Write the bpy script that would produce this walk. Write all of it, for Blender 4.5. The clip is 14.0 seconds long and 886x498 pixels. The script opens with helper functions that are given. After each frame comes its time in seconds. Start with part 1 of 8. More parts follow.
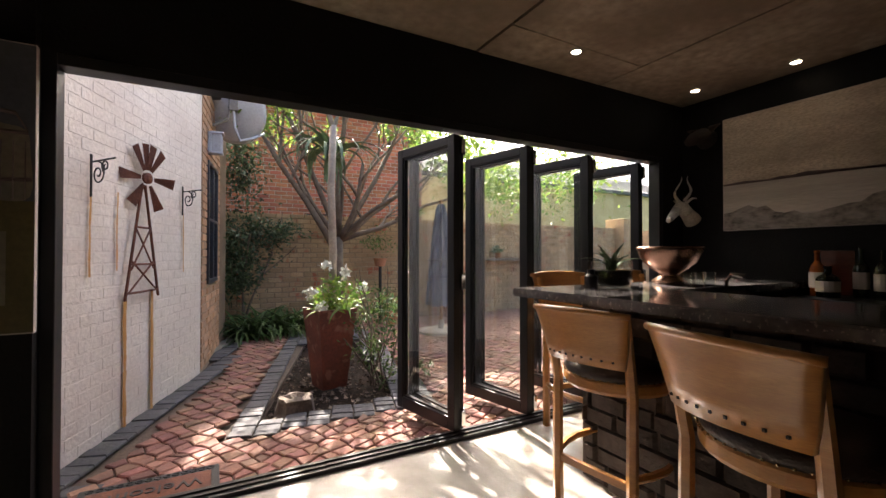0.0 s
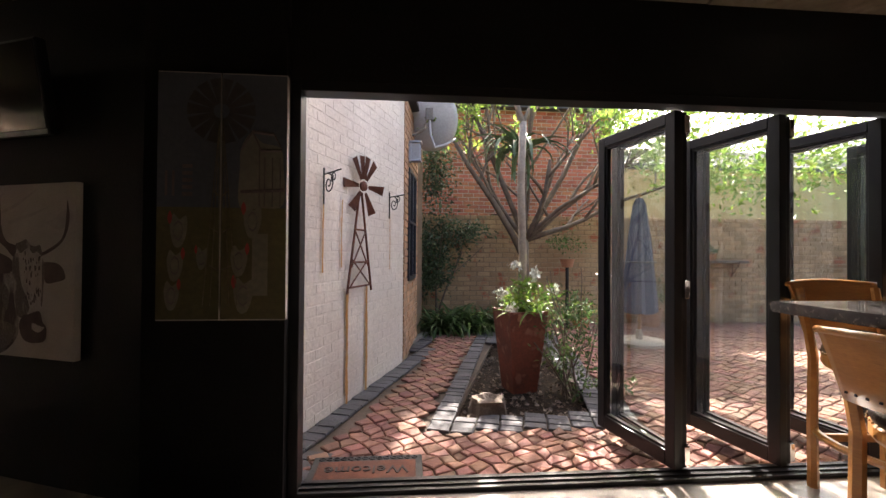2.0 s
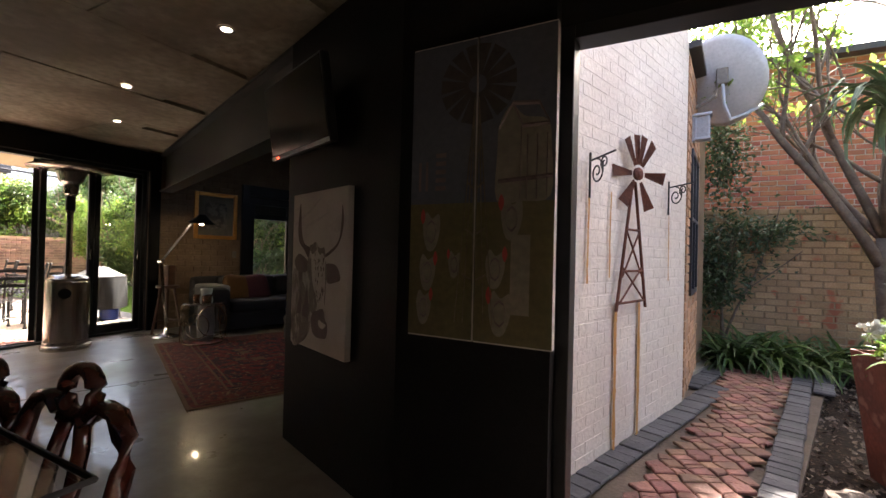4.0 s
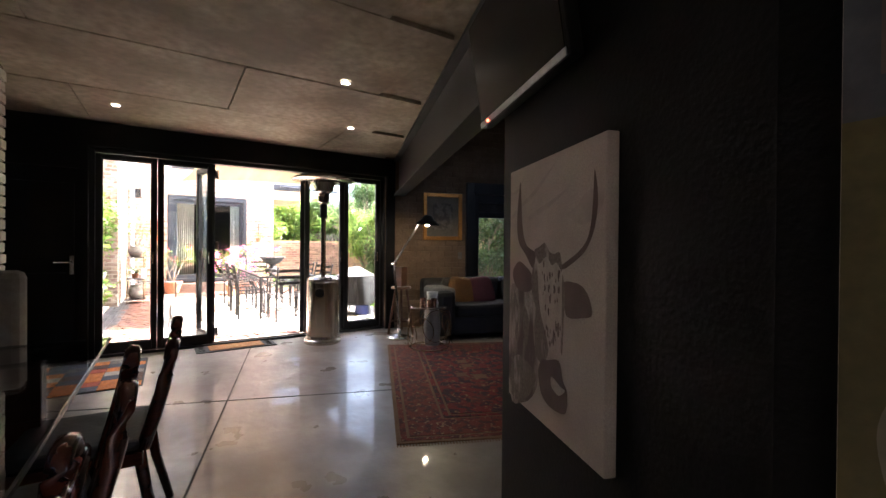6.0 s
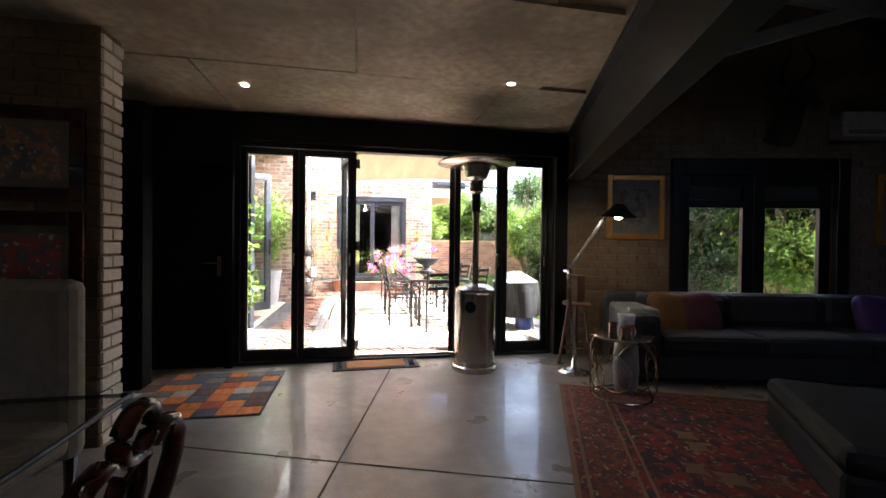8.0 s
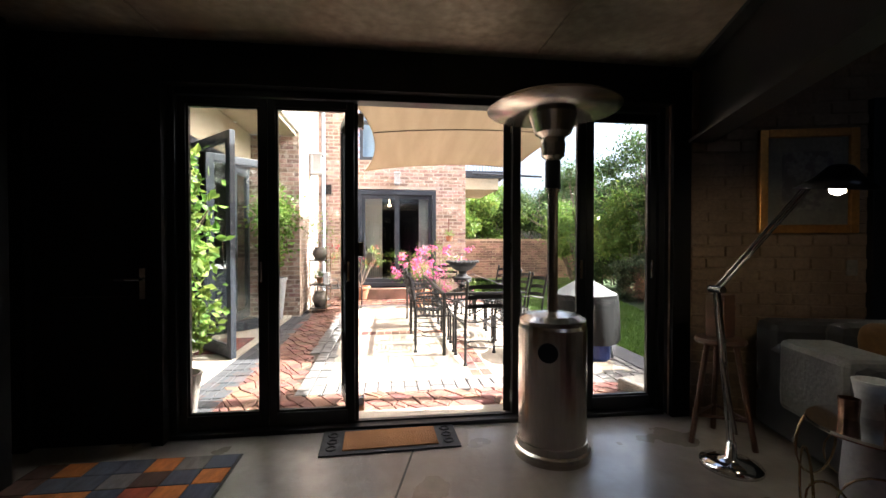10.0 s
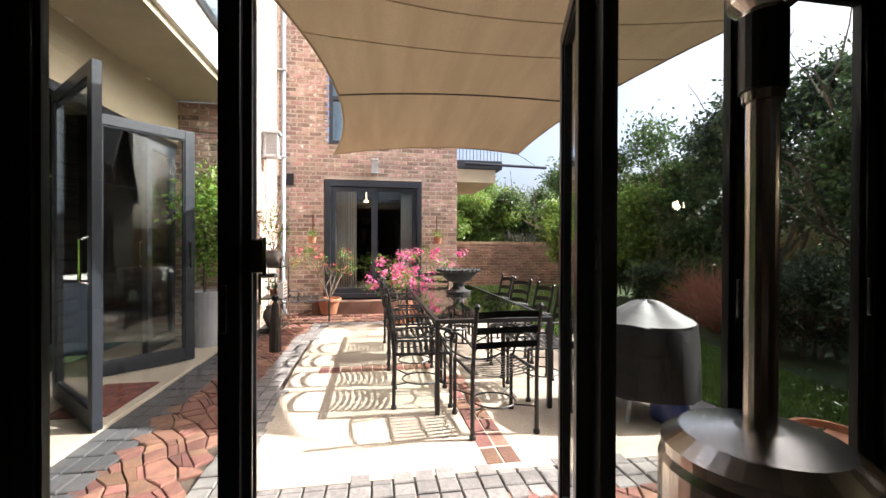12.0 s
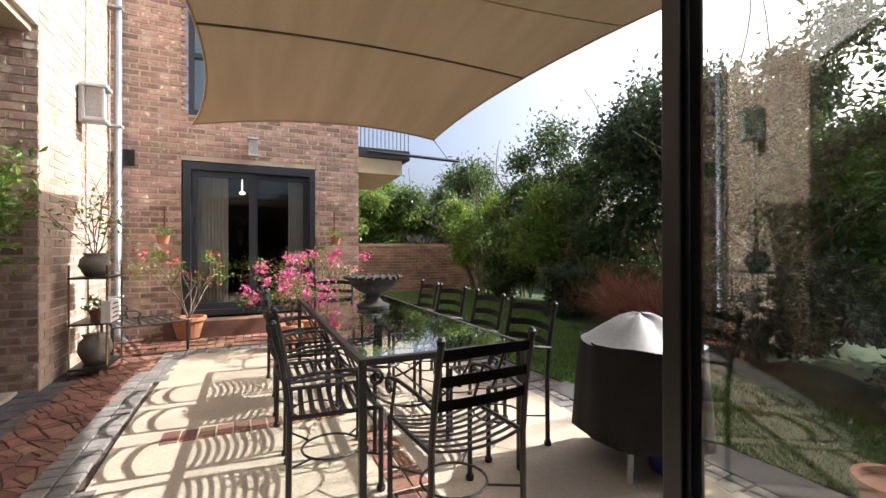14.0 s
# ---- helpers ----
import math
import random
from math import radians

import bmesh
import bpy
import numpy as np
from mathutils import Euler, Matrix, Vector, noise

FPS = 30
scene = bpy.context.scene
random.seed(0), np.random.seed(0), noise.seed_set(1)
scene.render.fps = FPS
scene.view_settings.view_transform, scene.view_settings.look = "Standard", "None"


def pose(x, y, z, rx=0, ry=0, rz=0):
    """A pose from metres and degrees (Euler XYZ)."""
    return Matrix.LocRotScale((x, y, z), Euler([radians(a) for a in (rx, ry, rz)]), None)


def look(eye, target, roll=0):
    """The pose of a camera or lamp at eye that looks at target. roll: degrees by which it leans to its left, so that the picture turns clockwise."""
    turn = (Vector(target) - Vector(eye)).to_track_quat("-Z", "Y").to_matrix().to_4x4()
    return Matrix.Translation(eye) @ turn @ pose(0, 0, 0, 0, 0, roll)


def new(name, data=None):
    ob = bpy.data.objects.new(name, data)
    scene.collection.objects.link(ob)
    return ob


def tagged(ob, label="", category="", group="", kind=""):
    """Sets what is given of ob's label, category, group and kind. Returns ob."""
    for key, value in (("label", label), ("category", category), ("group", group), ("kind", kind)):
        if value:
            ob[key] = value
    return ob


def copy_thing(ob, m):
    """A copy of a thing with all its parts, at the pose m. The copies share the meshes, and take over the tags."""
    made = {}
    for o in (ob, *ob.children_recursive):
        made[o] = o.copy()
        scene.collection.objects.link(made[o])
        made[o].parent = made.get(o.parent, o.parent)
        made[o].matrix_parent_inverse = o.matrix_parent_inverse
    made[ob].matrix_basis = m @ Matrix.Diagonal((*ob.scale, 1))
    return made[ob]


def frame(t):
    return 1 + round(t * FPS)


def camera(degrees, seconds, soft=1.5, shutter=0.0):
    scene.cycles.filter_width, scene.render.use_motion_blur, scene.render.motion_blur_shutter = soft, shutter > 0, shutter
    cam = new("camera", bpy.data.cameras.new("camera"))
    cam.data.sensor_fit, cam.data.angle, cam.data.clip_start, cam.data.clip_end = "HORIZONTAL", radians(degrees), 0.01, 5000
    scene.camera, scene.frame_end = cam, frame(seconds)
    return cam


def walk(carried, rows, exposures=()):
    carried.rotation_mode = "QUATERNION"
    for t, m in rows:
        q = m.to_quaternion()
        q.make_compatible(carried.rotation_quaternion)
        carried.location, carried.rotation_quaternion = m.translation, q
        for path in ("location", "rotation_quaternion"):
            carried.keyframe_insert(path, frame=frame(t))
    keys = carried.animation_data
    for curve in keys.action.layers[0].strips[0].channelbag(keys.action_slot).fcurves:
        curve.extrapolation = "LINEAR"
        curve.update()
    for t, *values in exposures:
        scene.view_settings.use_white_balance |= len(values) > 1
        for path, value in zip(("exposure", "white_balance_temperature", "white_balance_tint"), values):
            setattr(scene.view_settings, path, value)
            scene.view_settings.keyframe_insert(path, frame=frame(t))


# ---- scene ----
cam = camera(92.7, 14.0)
PATH = [
    (0, (0.09, -0.06, 1.215), (1.047, 1.697, 1.24), -0.0),
    (0.5, (0.103, -0.036, 1.214), (0.88, 1.807, 1.237), 0.0),
    (1, (0.096, -0.001, 1.212), (0.681, 1.912, 1.234), 0.1),
    (1.5, (0.072, 0.06, 1.207), (0.452, 2.023, 1.231), 0.3),
    (2, (0.039, 0.159, 1.218), (0.202, 2.153, 1.24), 0.4),
    (2.5, (-0.01, 0.28, 1.238), (-0.098, 2.278, 1.259), 0.7),
    (3, (-0.077, 0.406, 1.24), (-0.443, 2.372, 1.265), 0.8),
    (3.5, (-0.131, 0.576, 1.242), (-0.778, 2.469, 1.264), 1.0),
    (4, (-0.206, 0.731, 1.234), (-1.124, 2.508, 1.251), 1.4),
    (4.2, (-0.272, 0.812, 1.253), (-1.284, 2.537, 1.264), 1.1),
    (6.5, (-1.189, 1.631, 1.263), (-2.986, 2.51, 1.247), 0.6),
    (7, (-1.498, 1.778, 1.261), (-3.376, 2.464, 1.243), 0.6),
    (7.5, (-1.841, 1.884, 1.265), (-3.774, 2.399, 1.244), 0.6),
    (8, (-2.222, 1.958, 1.277), (-4.183, 2.35, 1.254), 0.7),
    (8.2, (-2.386, 1.982, 1.28), (-4.353, 2.341, 1.253), 0.8),
    (10.5, (-4.359, 2.174, 1.291), (-6.344, 2.421, 1.266), 0.0),
    (11, (-4.788, 2.212, 1.286), (-6.77, 2.476, 1.271), 0.6),
    (11.5, (-5.208, 2.271, 1.278), (-7.189, 2.543, 1.263), 0.3),
    (12, (-5.605, 2.279, 1.276), (-7.577, 2.611, 1.263), 0.2),
    (12.5, (-5.975, 2.295, 1.264), (-7.926, 2.737, 1.256), 0.1),
    (13, (-6.28, 2.276, 1.267), (-8.198, 2.842, 1.258), -0.1),
    (13.5, (-6.562, 2.288, 1.25), (-8.44, 2.977, 1.253), 0.1),
    (14, (-6.80, 2.285, 1.236), (-8.619, 3.115, 1.241), -0.1),
]
EXPOSURES = [(0, 3.05, 6900, 14), (2.5, 3.05, 6850, 14), (4.2, 3.45, 6600, 14), (6.3, 4.3, 5900, 13), (7.2, 3.95, 5850, 12), (8.2, 3.6, 5850, 11), (10.3, 2.5, 6000, 9), (11.0, 2.15, 6050, 9), (12.5, 1.4, 6100, 9), (14, 1.1, 6150, 9)]
walk(cam, [(t, look(eye, target, roll)) for t, eye, target, roll in PATH], EXPOSURES)

# ---- world, sun ----
SUN = Vector((0.06, 0.77, 0.64)).normalized()
world = bpy.data.worlds.new("sky")
scene.world = world
world.use_nodes = True
wn = world.node_tree.nodes
sky = wn.new("ShaderNodeTexSky")
sky.sky_type, sky.sun_disc = "NISHITA", False
sky.sun_elevation = math.asin(SUN.z)
sky.sun_rotation = math.atan2(SUN.x, SUN.y)
sky.air_density, sky.dust_density = 0.7, 8.0
wn["Background"].inputs[1].default_value = 0.14
world.node_tree.links.new(sky.outputs[0], wn["Background"].inputs[0])
sun = new("sun", bpy.data.lights.new("sun", "SUN"))
sun.data.energy, sun.data.angle, sun.data.color = 4.6, radians(0.6), (1.0, 0.94, 0.86)
sun.matrix_world = look(SUN * 40, (0, 0, 0))


# ---- materials ----
def mat(name, col, rough=0.6, metal=0.0, col2=None, scale=3.0, bump=0.0, bscale=40.0, rnd="", amount=0.25, spec=0.5,
        detail=6, speck=None, speck_scale=90.0, coat=0.0, rough_var=0.0, hue=0.0, thin=0.0, stretch=(1, 1, 1), contrast=(0.35, 0.65)):
    m = bpy.data.materials.new(name)
    m.use_nodes = True
    n, l = m.node_tree.nodes, m.node_tree.links
    p = n["Principled BSDF"]
    p.inputs["Roughness"].default_value, p.inputs["Metallic"].default_value = rough, metal
    p.inputs["Specular IOR Level"].default_value, p.inputs["Coat Weight"].default_value = spec, coat
    geo = n.new("ShaderNodeNewGeometry")
    mp = n.new("ShaderNodeMapping")
    mp.inputs["Scale"].default_value = stretch
    l.new(geo.outputs["Position"], mp.inputs[0])

    def cloud(s, d):
        t = n.new("ShaderNodeTexNoise")
        t.inputs["Scale"].default_value, t.inputs["Detail"].default_value = s, d
        l.new(mp.outputs[0], t.inputs[0])
        return t

    def ramp(sock, lo, hi):
        r = n.new("ShaderNodeMapRange")
        r.inputs[1].default_value, r.inputs[2].default_value = lo, hi
        l.new(sock, r.inputs[0])
        return r.outputs[0]

    def mix(fac, a, b):
        x = n.new("ShaderNodeMix")
        x.data_type = "RGBA"
        if isinstance(fac, float):
            x.inputs[0].default_value = fac
        else:
            l.new(fac, x.inputs[0])
        for s, v in ((x.inputs[6], a), (x.inputs[7], b)):
            if isinstance(v, tuple):
                s.default_value = (*v, 1)
            else:
                l.new(v, s)
        return x.outputs[2]

    col2 = col2 or tuple(c * 0.7 for c in col)
    big = cloud(scale, detail)
    out = mix(ramp(big.outputs[0], *contrast), col, col2)
    fine = cloud(bscale, 4)
    out = mix(ramp(fine.outputs[0], 0.3, 0.9), out, tuple(c * 0.78 for c in col2))
    if speck:
        out = mix(ramp(cloud(speck_scale, 2).outputs[0], 0.6, 0.68), out, speck)
    if rnd:
        if rnd == "object":
            src = n.new("ShaderNodeObjectInfo").outputs["Random"]
        else:
            src = geo.outputs["Random Per Island"]
        h = n.new("ShaderNodeHueSaturation")
        r = n.new("ShaderNodeMapRange")
        r.inputs[3].default_value, r.inputs[4].default_value = 1 - amount, 1 + amount
        l.new(src, r.inputs[0])
        l.new(r.outputs[0], h.inputs["Value"])
        if hue:
            w = n.new("ShaderNodeTexWhiteNoise")
            w.noise_dimensions = "1D"
            l.new(src, w.inputs["W"])
            r2 = n.new("ShaderNodeMapRange")
            r2.inputs[3].default_value, r2.inputs[4].default_value = 0.5 - hue, 0.5 + hue
            l.new(w.outputs[0], r2.inputs[0])
            l.new(r2.outputs[0], h.inputs["Hue"])
        l.new(out, h.inputs["Color"])
        out = h.outputs[0]
    l.new(out, p.inputs["Base Color"])
    if rough_var:
        r = n.new("ShaderNodeMapRange")
        r.inputs[1].default_value, r.inputs[2].default_value = 0.3, 0.7
        r.inputs[3].default_value, r.inputs[4].default_value = rough - rough_var, rough + rough_var
        l.new(big.outputs[0], r.inputs[0])
        l.new(r.outputs[0], p.inputs["Roughness"])
    if bump:
        b = n.new("ShaderNodeBump")
        b.inputs["Strength"].default_value, b.inputs["Distance"].default_value = bump, 0.01
        l.new(fine.outputs[0], b.inputs["Height"])
        l.new(b.outputs[0], p.inputs["Normal"])
    if thin:
        tr, ms = n.new("ShaderNodeBsdfTranslucent"), n.new("ShaderNodeMixShader")
        ms.inputs[0].default_value = thin
        l.new(out, tr.inputs[0])
        l.new(p.outputs[0], ms.inputs[1]), l.new(tr.outputs[0], ms.inputs[2])
        l.new(ms.outputs[0], n["Material Output"].inputs[0])
    return m


def glass_mat(name, tint=(1, 1, 1), rough=0.0):
    """Thin pane: clear, with the gloss of glass at grazing angles."""
    m = bpy.data.materials.new(name)
    m.use_nodes = True
    n, l = m.node_tree.nodes, m.node_tree.links
    n.remove(n["Principled BSDF"])
    t, g, f, w, k, x = (n.new("ShaderNode" + k) for k in ("BsdfTransparent", "BsdfGlossy", "LayerWeight", "Math", "Math", "MixShader"))
    t.inputs[0].default_value = (*tint, 1)
    g.inputs["Roughness"].default_value = rough
    f.inputs[0].default_value = 0.5
    w.operation, k.operation = "POWER", "MULTIPLY_ADD"
    w.inputs[1].default_value, k.inputs[1].default_value, k.inputs[2].default_value = 3.0, 0.8, 0.055
    l.new(f.outputs["Facing"], w.inputs[0]), l.new(w.outputs[0], k.inputs[0])
    l.new(k.outputs[0], x.inputs[0]), l.new(t.outputs[0], x.inputs[1]), l.new(g.outputs[0], x.inputs[2])
    l.new(x.outputs[0], n["Material Output"].inputs[0])
    return m


def glow(name, col, strength):
    m = bpy.data.materials.new(name)
    m.use_nodes = True
    p = m.node_tree.nodes["Principled BSDF"]
    p.inputs["Base Color"].default_value = (*col, 1)
    p.inputs["Emission Color"].default_value = (*col, 1)
    p.inputs["Emission Strength"].default_value = strength
    return m


M = {}
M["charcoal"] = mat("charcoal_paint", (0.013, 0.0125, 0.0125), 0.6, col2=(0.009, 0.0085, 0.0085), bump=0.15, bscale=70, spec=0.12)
M["beam_steel"] = mat("dark_painted_steel", (0.028, 0.026, 0.025), 0.42, col2=(0.02, 0.0185, 0.018), bump=0.1, bscale=90, spec=0.4)
M["slab"] = mat("off_shutter_concrete", (0.47, 0.395, 0.29), 0.75, col2=(0.21, 0.165, 0.11), scale=1.4, bump=0.25, bscale=14, detail=9)
M["screed"] = mat("polished_screed", (0.32, 0.285, 0.245), 0.36, col2=(0.22, 0.19, 0.16), scale=2.4, spec=0.8, coat=0.25, bump=0.45, bscale=9, rough_var=0.12, detail=11, contrast=(.30, .68))
M["groove"] = mat("floor_groove", (0.05, 0.045, 0.04), 0.8)
M["black_metal"] = mat("black_powder_coat", (0.011, 0.0115, 0.013), 0.36, col2=(0.008, 0.008, 0.009), bump=0.05, bscale=200, spec=0.3)
M["wrought"] = mat("wrought_iron", (0.02, 0.02, 0.021), 0.42, 0.4, col2=(0.03, 0.027, 0.025), bump=0.2, bscale=120)
M["steel"] = mat("brushed_steel", (0.62, 0.56, 0.50), 0.26, 1.0, col2=(0.50, 0.45, 0.40), stretch=(1, 1, 0.1), bump=0.04, bscale=180)
M["chrome"] = mat("chrome", (0.8, 0.8, 0.8), 0.1, 1.0, col2=(0.7, 0.7, 0.7))
M["glass"] = glass_mat("pane_glass", (0.96, 0.98, 0.97))
M["white_brick"] = mat("white_painted_brick", (0.72, 0.66, 0.58), 0.75, col2=(0.60, 0.535, 0.465), scale=1.8, bump=0.4, bscale=38, rnd="object", amount=0.02)
M["white_mortar"] = mat("white_painted_mortar", (0.72, 0.66, 0.58), 0.75, col2=(0.58, 0.51, 0.44), scale=1.8, bump=0.4)
M["red_brick"] = mat("red_face_brick", (0.47, 0.165, 0.085), 0.85, col2=(0.33, 0.11, 0.06), scale=5, bump=0.5, bscale=80, rnd="island", amount=0.28, hue=0.012)
M["stock_brick"] = mat("mixed_stock_brick", (0.44, 0.31, 0.25), 0.85, col2=(0.26, 0.155, 0.12), scale=9, bump=0.5, bscale=70, rnd="object", amount=0.42, hue=0.02, speck=(0.52, 0.44, 0.37), speck_scale=11)
M["stock_brick_far"] = mat("mixed_stock_brick_far", (0.44, 0.31, 0.25), 0.85, col2=(0.26, 0.155, 0.12), scale=9, bump=0.5, bscale=70, rnd="island", amount=0.42, hue=0.02, speck=(0.52, 0.44, 0.37), speck_scale=11)
M["old_brick"] = mat("weathered_yellow_brick", (0.52, 0.37, 0.215), 0.9, col2=(0.31, 0.195, 0.11), scale=1.6, bump=0.6, bscale=50, rnd="island", amount=0.22, speck=(0.32, 0.11, 0.06), speck_scale=5)
M["brown_brick"] = mat("weathered_brown_brick", (0.26, 0.15, 0.10), 0.9, col2=(0.14, 0.085, 0.06), scale=3, bump=0.5, bscale=60, rnd="island", amount=0.35, hue=0.015)
M["mortar"] = mat("grey_mortar", (0.50, 0.42, 0.35), 0.9, col2=(0.40, 0.32, 0.26), bump=0.4)
M["old_mortar"] = mat("old_mortar", (0.37, 0.28, 0.18), 0.95, col2=(0.22, 0.15, 0.09), scale=1.4, bump=0.5)
M["yellow_plaster"] = mat("ochre_plaster", (0.62, 0.50, 0.26), 0.85, col2=(0.52, 0.40, 0.20), bump=0.3)
M["terracotta"] = mat("clay_cobble", (0.29, 0.135, 0.092), 0.85, col2=(0.175, 0.085, 0.062), scale=7, bump=0.5, bscale=55, rnd="object", amount=0.34, hue=0.02)
M["terracotta_far"] = mat("clay_cobble_far", (0.29, 0.135, 0.092), 0.85, col2=(0.175, 0.085, 0.062), scale=7, bump=0.5, bscale=55, rnd="island", amount=0.34, hue=0.02)
M["grey_paver"] = mat("grey_paver", (0.095, 0.09, 0.094), 0.9, col2=(0.07, 0.067, 0.07), scale=6, bump=0.5, rnd="object", amount=0.2)
M["soil"] = mat("dark_soil", (0.026, 0.016, 0.011), 0.95, col2=(0.012, 0.008, 0.006), scale=9, bump=1.0, bscale=30, spec=0.1, speck=(0.07, 0.045, 0.03), speck_scale=40)
M["sand_joint"] = mat("sandy_joint", (0.14, 0.10, 0.075), 0.95, col2=(0.07, 0.05, 0.035), bump=0.6)
M["patio"] = mat("patio_concrete", (0.52, 0.45, 0.36), 0.85, col2=(0.42, 0.35, 0.27), scale=2, bump=0.25, bscale=60)
M["lawn"] = mat("lawn_soil", (0.05, 0.09, 0.02), 0.95, col2=(0.03, 0.05, 0.015), bump=0.8)
M["blade"] = mat("grass_blade", (0.16, 0.27, 0.045), 0.6, col2=(0.10, 0.18, 0.03), rnd="island", amount=0.3, thin=0.3)
M["leaf"] = mat("green_leaf", (0.11, 0.175, 0.045), 0.45, col2=(0.06, 0.105, 0.028), scale=1.2, rnd="island", amount=0.45, hue=0.03, thin=0.35)
M["leaf_light"] = mat("fresh_leaf", (0.22, 0.32, 0.06), 0.45, col2=(0.14, 0.23, 0.04), scale=1.5, rnd="island", amount=0.35, hue=0.03, thin=0.45)
M["leaf_dark"] = mat("dark_leaf", (0.075, 0.115, 0.045), 0.38, col2=(0.042, 0.07, 0.028), scale=1.2, rnd="island", amount=0.5, thin=0.28)
M["aloe"] = mat("aloe_leaf", (0.13, 0.19, 0.10), 0.45, col2=(0.08, 0.13, 0.06), rnd="island")
M["petal"] = mat("magenta_petal", (0.75, 0.08, 0.30), 0.6, col2=(0.80, 0.18, 0.42), rnd="island", thin=0.3)
M["petal_red"] = mat("red_petal", (0.72, 0.07, 0.10), 0.6, rnd="island")
M["petal_white"] = mat("white_petal", (0.85, 0.85, 0.78), 0.6, col2=(0.8, 0.8, 0.7))
M["rust_grass"] = mat("dry_grass", (0.42, 0.19, 0.11), 0.8, col2=(0.30, 0.13, 0.08), rnd="island", thin=0.3)
M["bark"] = mat("grey_bark", (0.20, 0.155, 0.115), 0.9, col2=(0.11, 0.08, 0.06), scale=8, bump=0.8, bscale=45)
M["pale_bark"] = mat("pale_bark", (0.40, 0.34, 0.26), 0.85, col2=(0.26, 0.21, 0.16), scale=8, bump=0.6, bscale=50)
M["rust"] = mat("rusty_steel", (0.20, 0.065, 0.035), 0.85, 0.2, col2=(0.10, 0.035, 0.022), scale=10, bump=0.4, bscale=80)
M["rust_stain"] = mat("rust_stain", (0.40, 0.17, 0.035), 0.85, col2=(0.46, 0.25, 0.08), scale=6)
M["planter"] = mat("rusted_planter", (0.24, 0.062, 0.035), 0.6, 0.1, col2=(0.12, 0.035, 0.022), scale=4, bump=0.3, speck=(0.26, 0.12, 0.08), speck_scale=8)
M["oak"] = mat("honey_oak", (0.42, 0.195, 0.052), 0.30, col2=(0.31, 0.13, 0.034), scale=3, stretch=(1, 1, 9), coat=0.3)
M["mahogany"] = mat("dark_mahogany", (0.085, 0.022, 0.012), 0.22, col2=(0.05, 0.012, 0.008), scale=4, stretch=(1, 1, 6), coat=0.5)
M["leather"] = mat("brown_leather", (0.030, 0.016, 0.012), 0.38, col2=(0.02, 0.011, 0.008), scale=4, bump=0.3, bscale=120)
M["granite"] = mat("polished_dark_granite", (0.10, 0.092, 0.09), 0.08, col2=(0.05, 0.046, 0.046), scale=14, speck=(0.16, 0.14, 0.13), speck_scale=60)
M["copper"] = mat("hammered_copper", (0.40, 0.24, 0.18), 0.24, 1.0, col2=(0.30, 0.17, 0.12), bump=0.3, bscale=70)
M["bar_stone"] = mat("rough_bar_stone", (0.05, 0.034, 0.026), 0.9, col2=(0.026, 0.018, 0.014), scale=6, bump=1.0, bscale=30, rnd="island", amount=0.3)
M["sail"] = mat("sand_shade_cloth", (0.52, 0.40, 0.26), 0.9, col2=(0.43, 0.325, 0.205), scale=2.5, bump=0.2, bscale=150, thin=0.05, stretch=(.25, 2.2, 1))
M["blue_canvas"] = mat("faded_blue_canvas", (0.065, 0.08, 0.13), 0.85, col2=(0.10, 0.12, 0.175), scale=8, bump=0.2)
M["cushion"] = mat("light_linen", (0.42, 0.38, 0.33), 0.9, col2=(0.33, 0.29, 0.25), scale=20, bump=0.4, bscale=220)
M["sofa"] = mat("charcoal_velvet", (0.032, 0.031, 0.033), 0.8, col2=(0.02, 0.0195, 0.021), scale=4, bump=0.2, bscale=150)
M["purple"] = mat("purple_velvet", (0.10, 0.035, 0.17), 0.7)
M["ochre"] = mat("ochre_cloth", (0.12, 0.055, 0.01), 0.85)
M["plum"] = mat("plum_cloth", (0.08, 0.018, 0.03), 0.85)
M["coir"] = mat("coir_mat", (0.42, 0.19, 0.06), 0.95, col2=(0.32, 0.14, 0.05), bump=0.8, bscale=150)
M["rubber"] = mat("black_rubber", (0.025, 0.025, 0.027), 0.7, bump=0.3)
M["gilt"] = mat("gilt_frame", (0.68, 0.32, 0.07), 0.35, 0.7, col2=(0.46, 0.20, 0.05), bump=0.3)
M["brass"] = mat("brass_wire", (0.65, 0.50, 0.30), 0.25, 1.0)
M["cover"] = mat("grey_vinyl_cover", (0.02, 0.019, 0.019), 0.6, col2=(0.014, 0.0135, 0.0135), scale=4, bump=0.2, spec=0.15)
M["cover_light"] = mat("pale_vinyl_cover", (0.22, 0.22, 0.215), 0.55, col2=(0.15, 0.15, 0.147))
M["house_frame"] = mat("anthracite_frame", (0.024, 0.029, 0.038), 0.4, col2=(0.02, 0.024, 0.032))
M["white_paint"] = mat("white_paint", (0.78, 0.76, 0.72), 0.6, col2=(0.70, 0.68, 0.64), bump=0.1)
M["curtain"] = mat("grey_curtain", (0.82, 0.81, 0.76), 0.9, col2=(0.72, 0.71, 0.66), scale=10)
M["zinc"] = mat("pale_zinc_pot", (0.50, 0.51, 0.53), 0.6, 0.3, col2=(0.40, 0.41, 0.43), bump=0.1)
M["clay"] = mat("terracotta_pot", (0.45, 0.20, 0.11), 0.85, col2=(0.34, 0.15, 0.08), bump=0.2)
M["stoneware"] = mat("weathered_stoneware", (0.27, 0.24, 0.20), 0.85, col2=(0.16, 0.14, 0.12), scale=9, bump=0.4)
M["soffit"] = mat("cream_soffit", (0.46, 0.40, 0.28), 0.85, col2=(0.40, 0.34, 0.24))
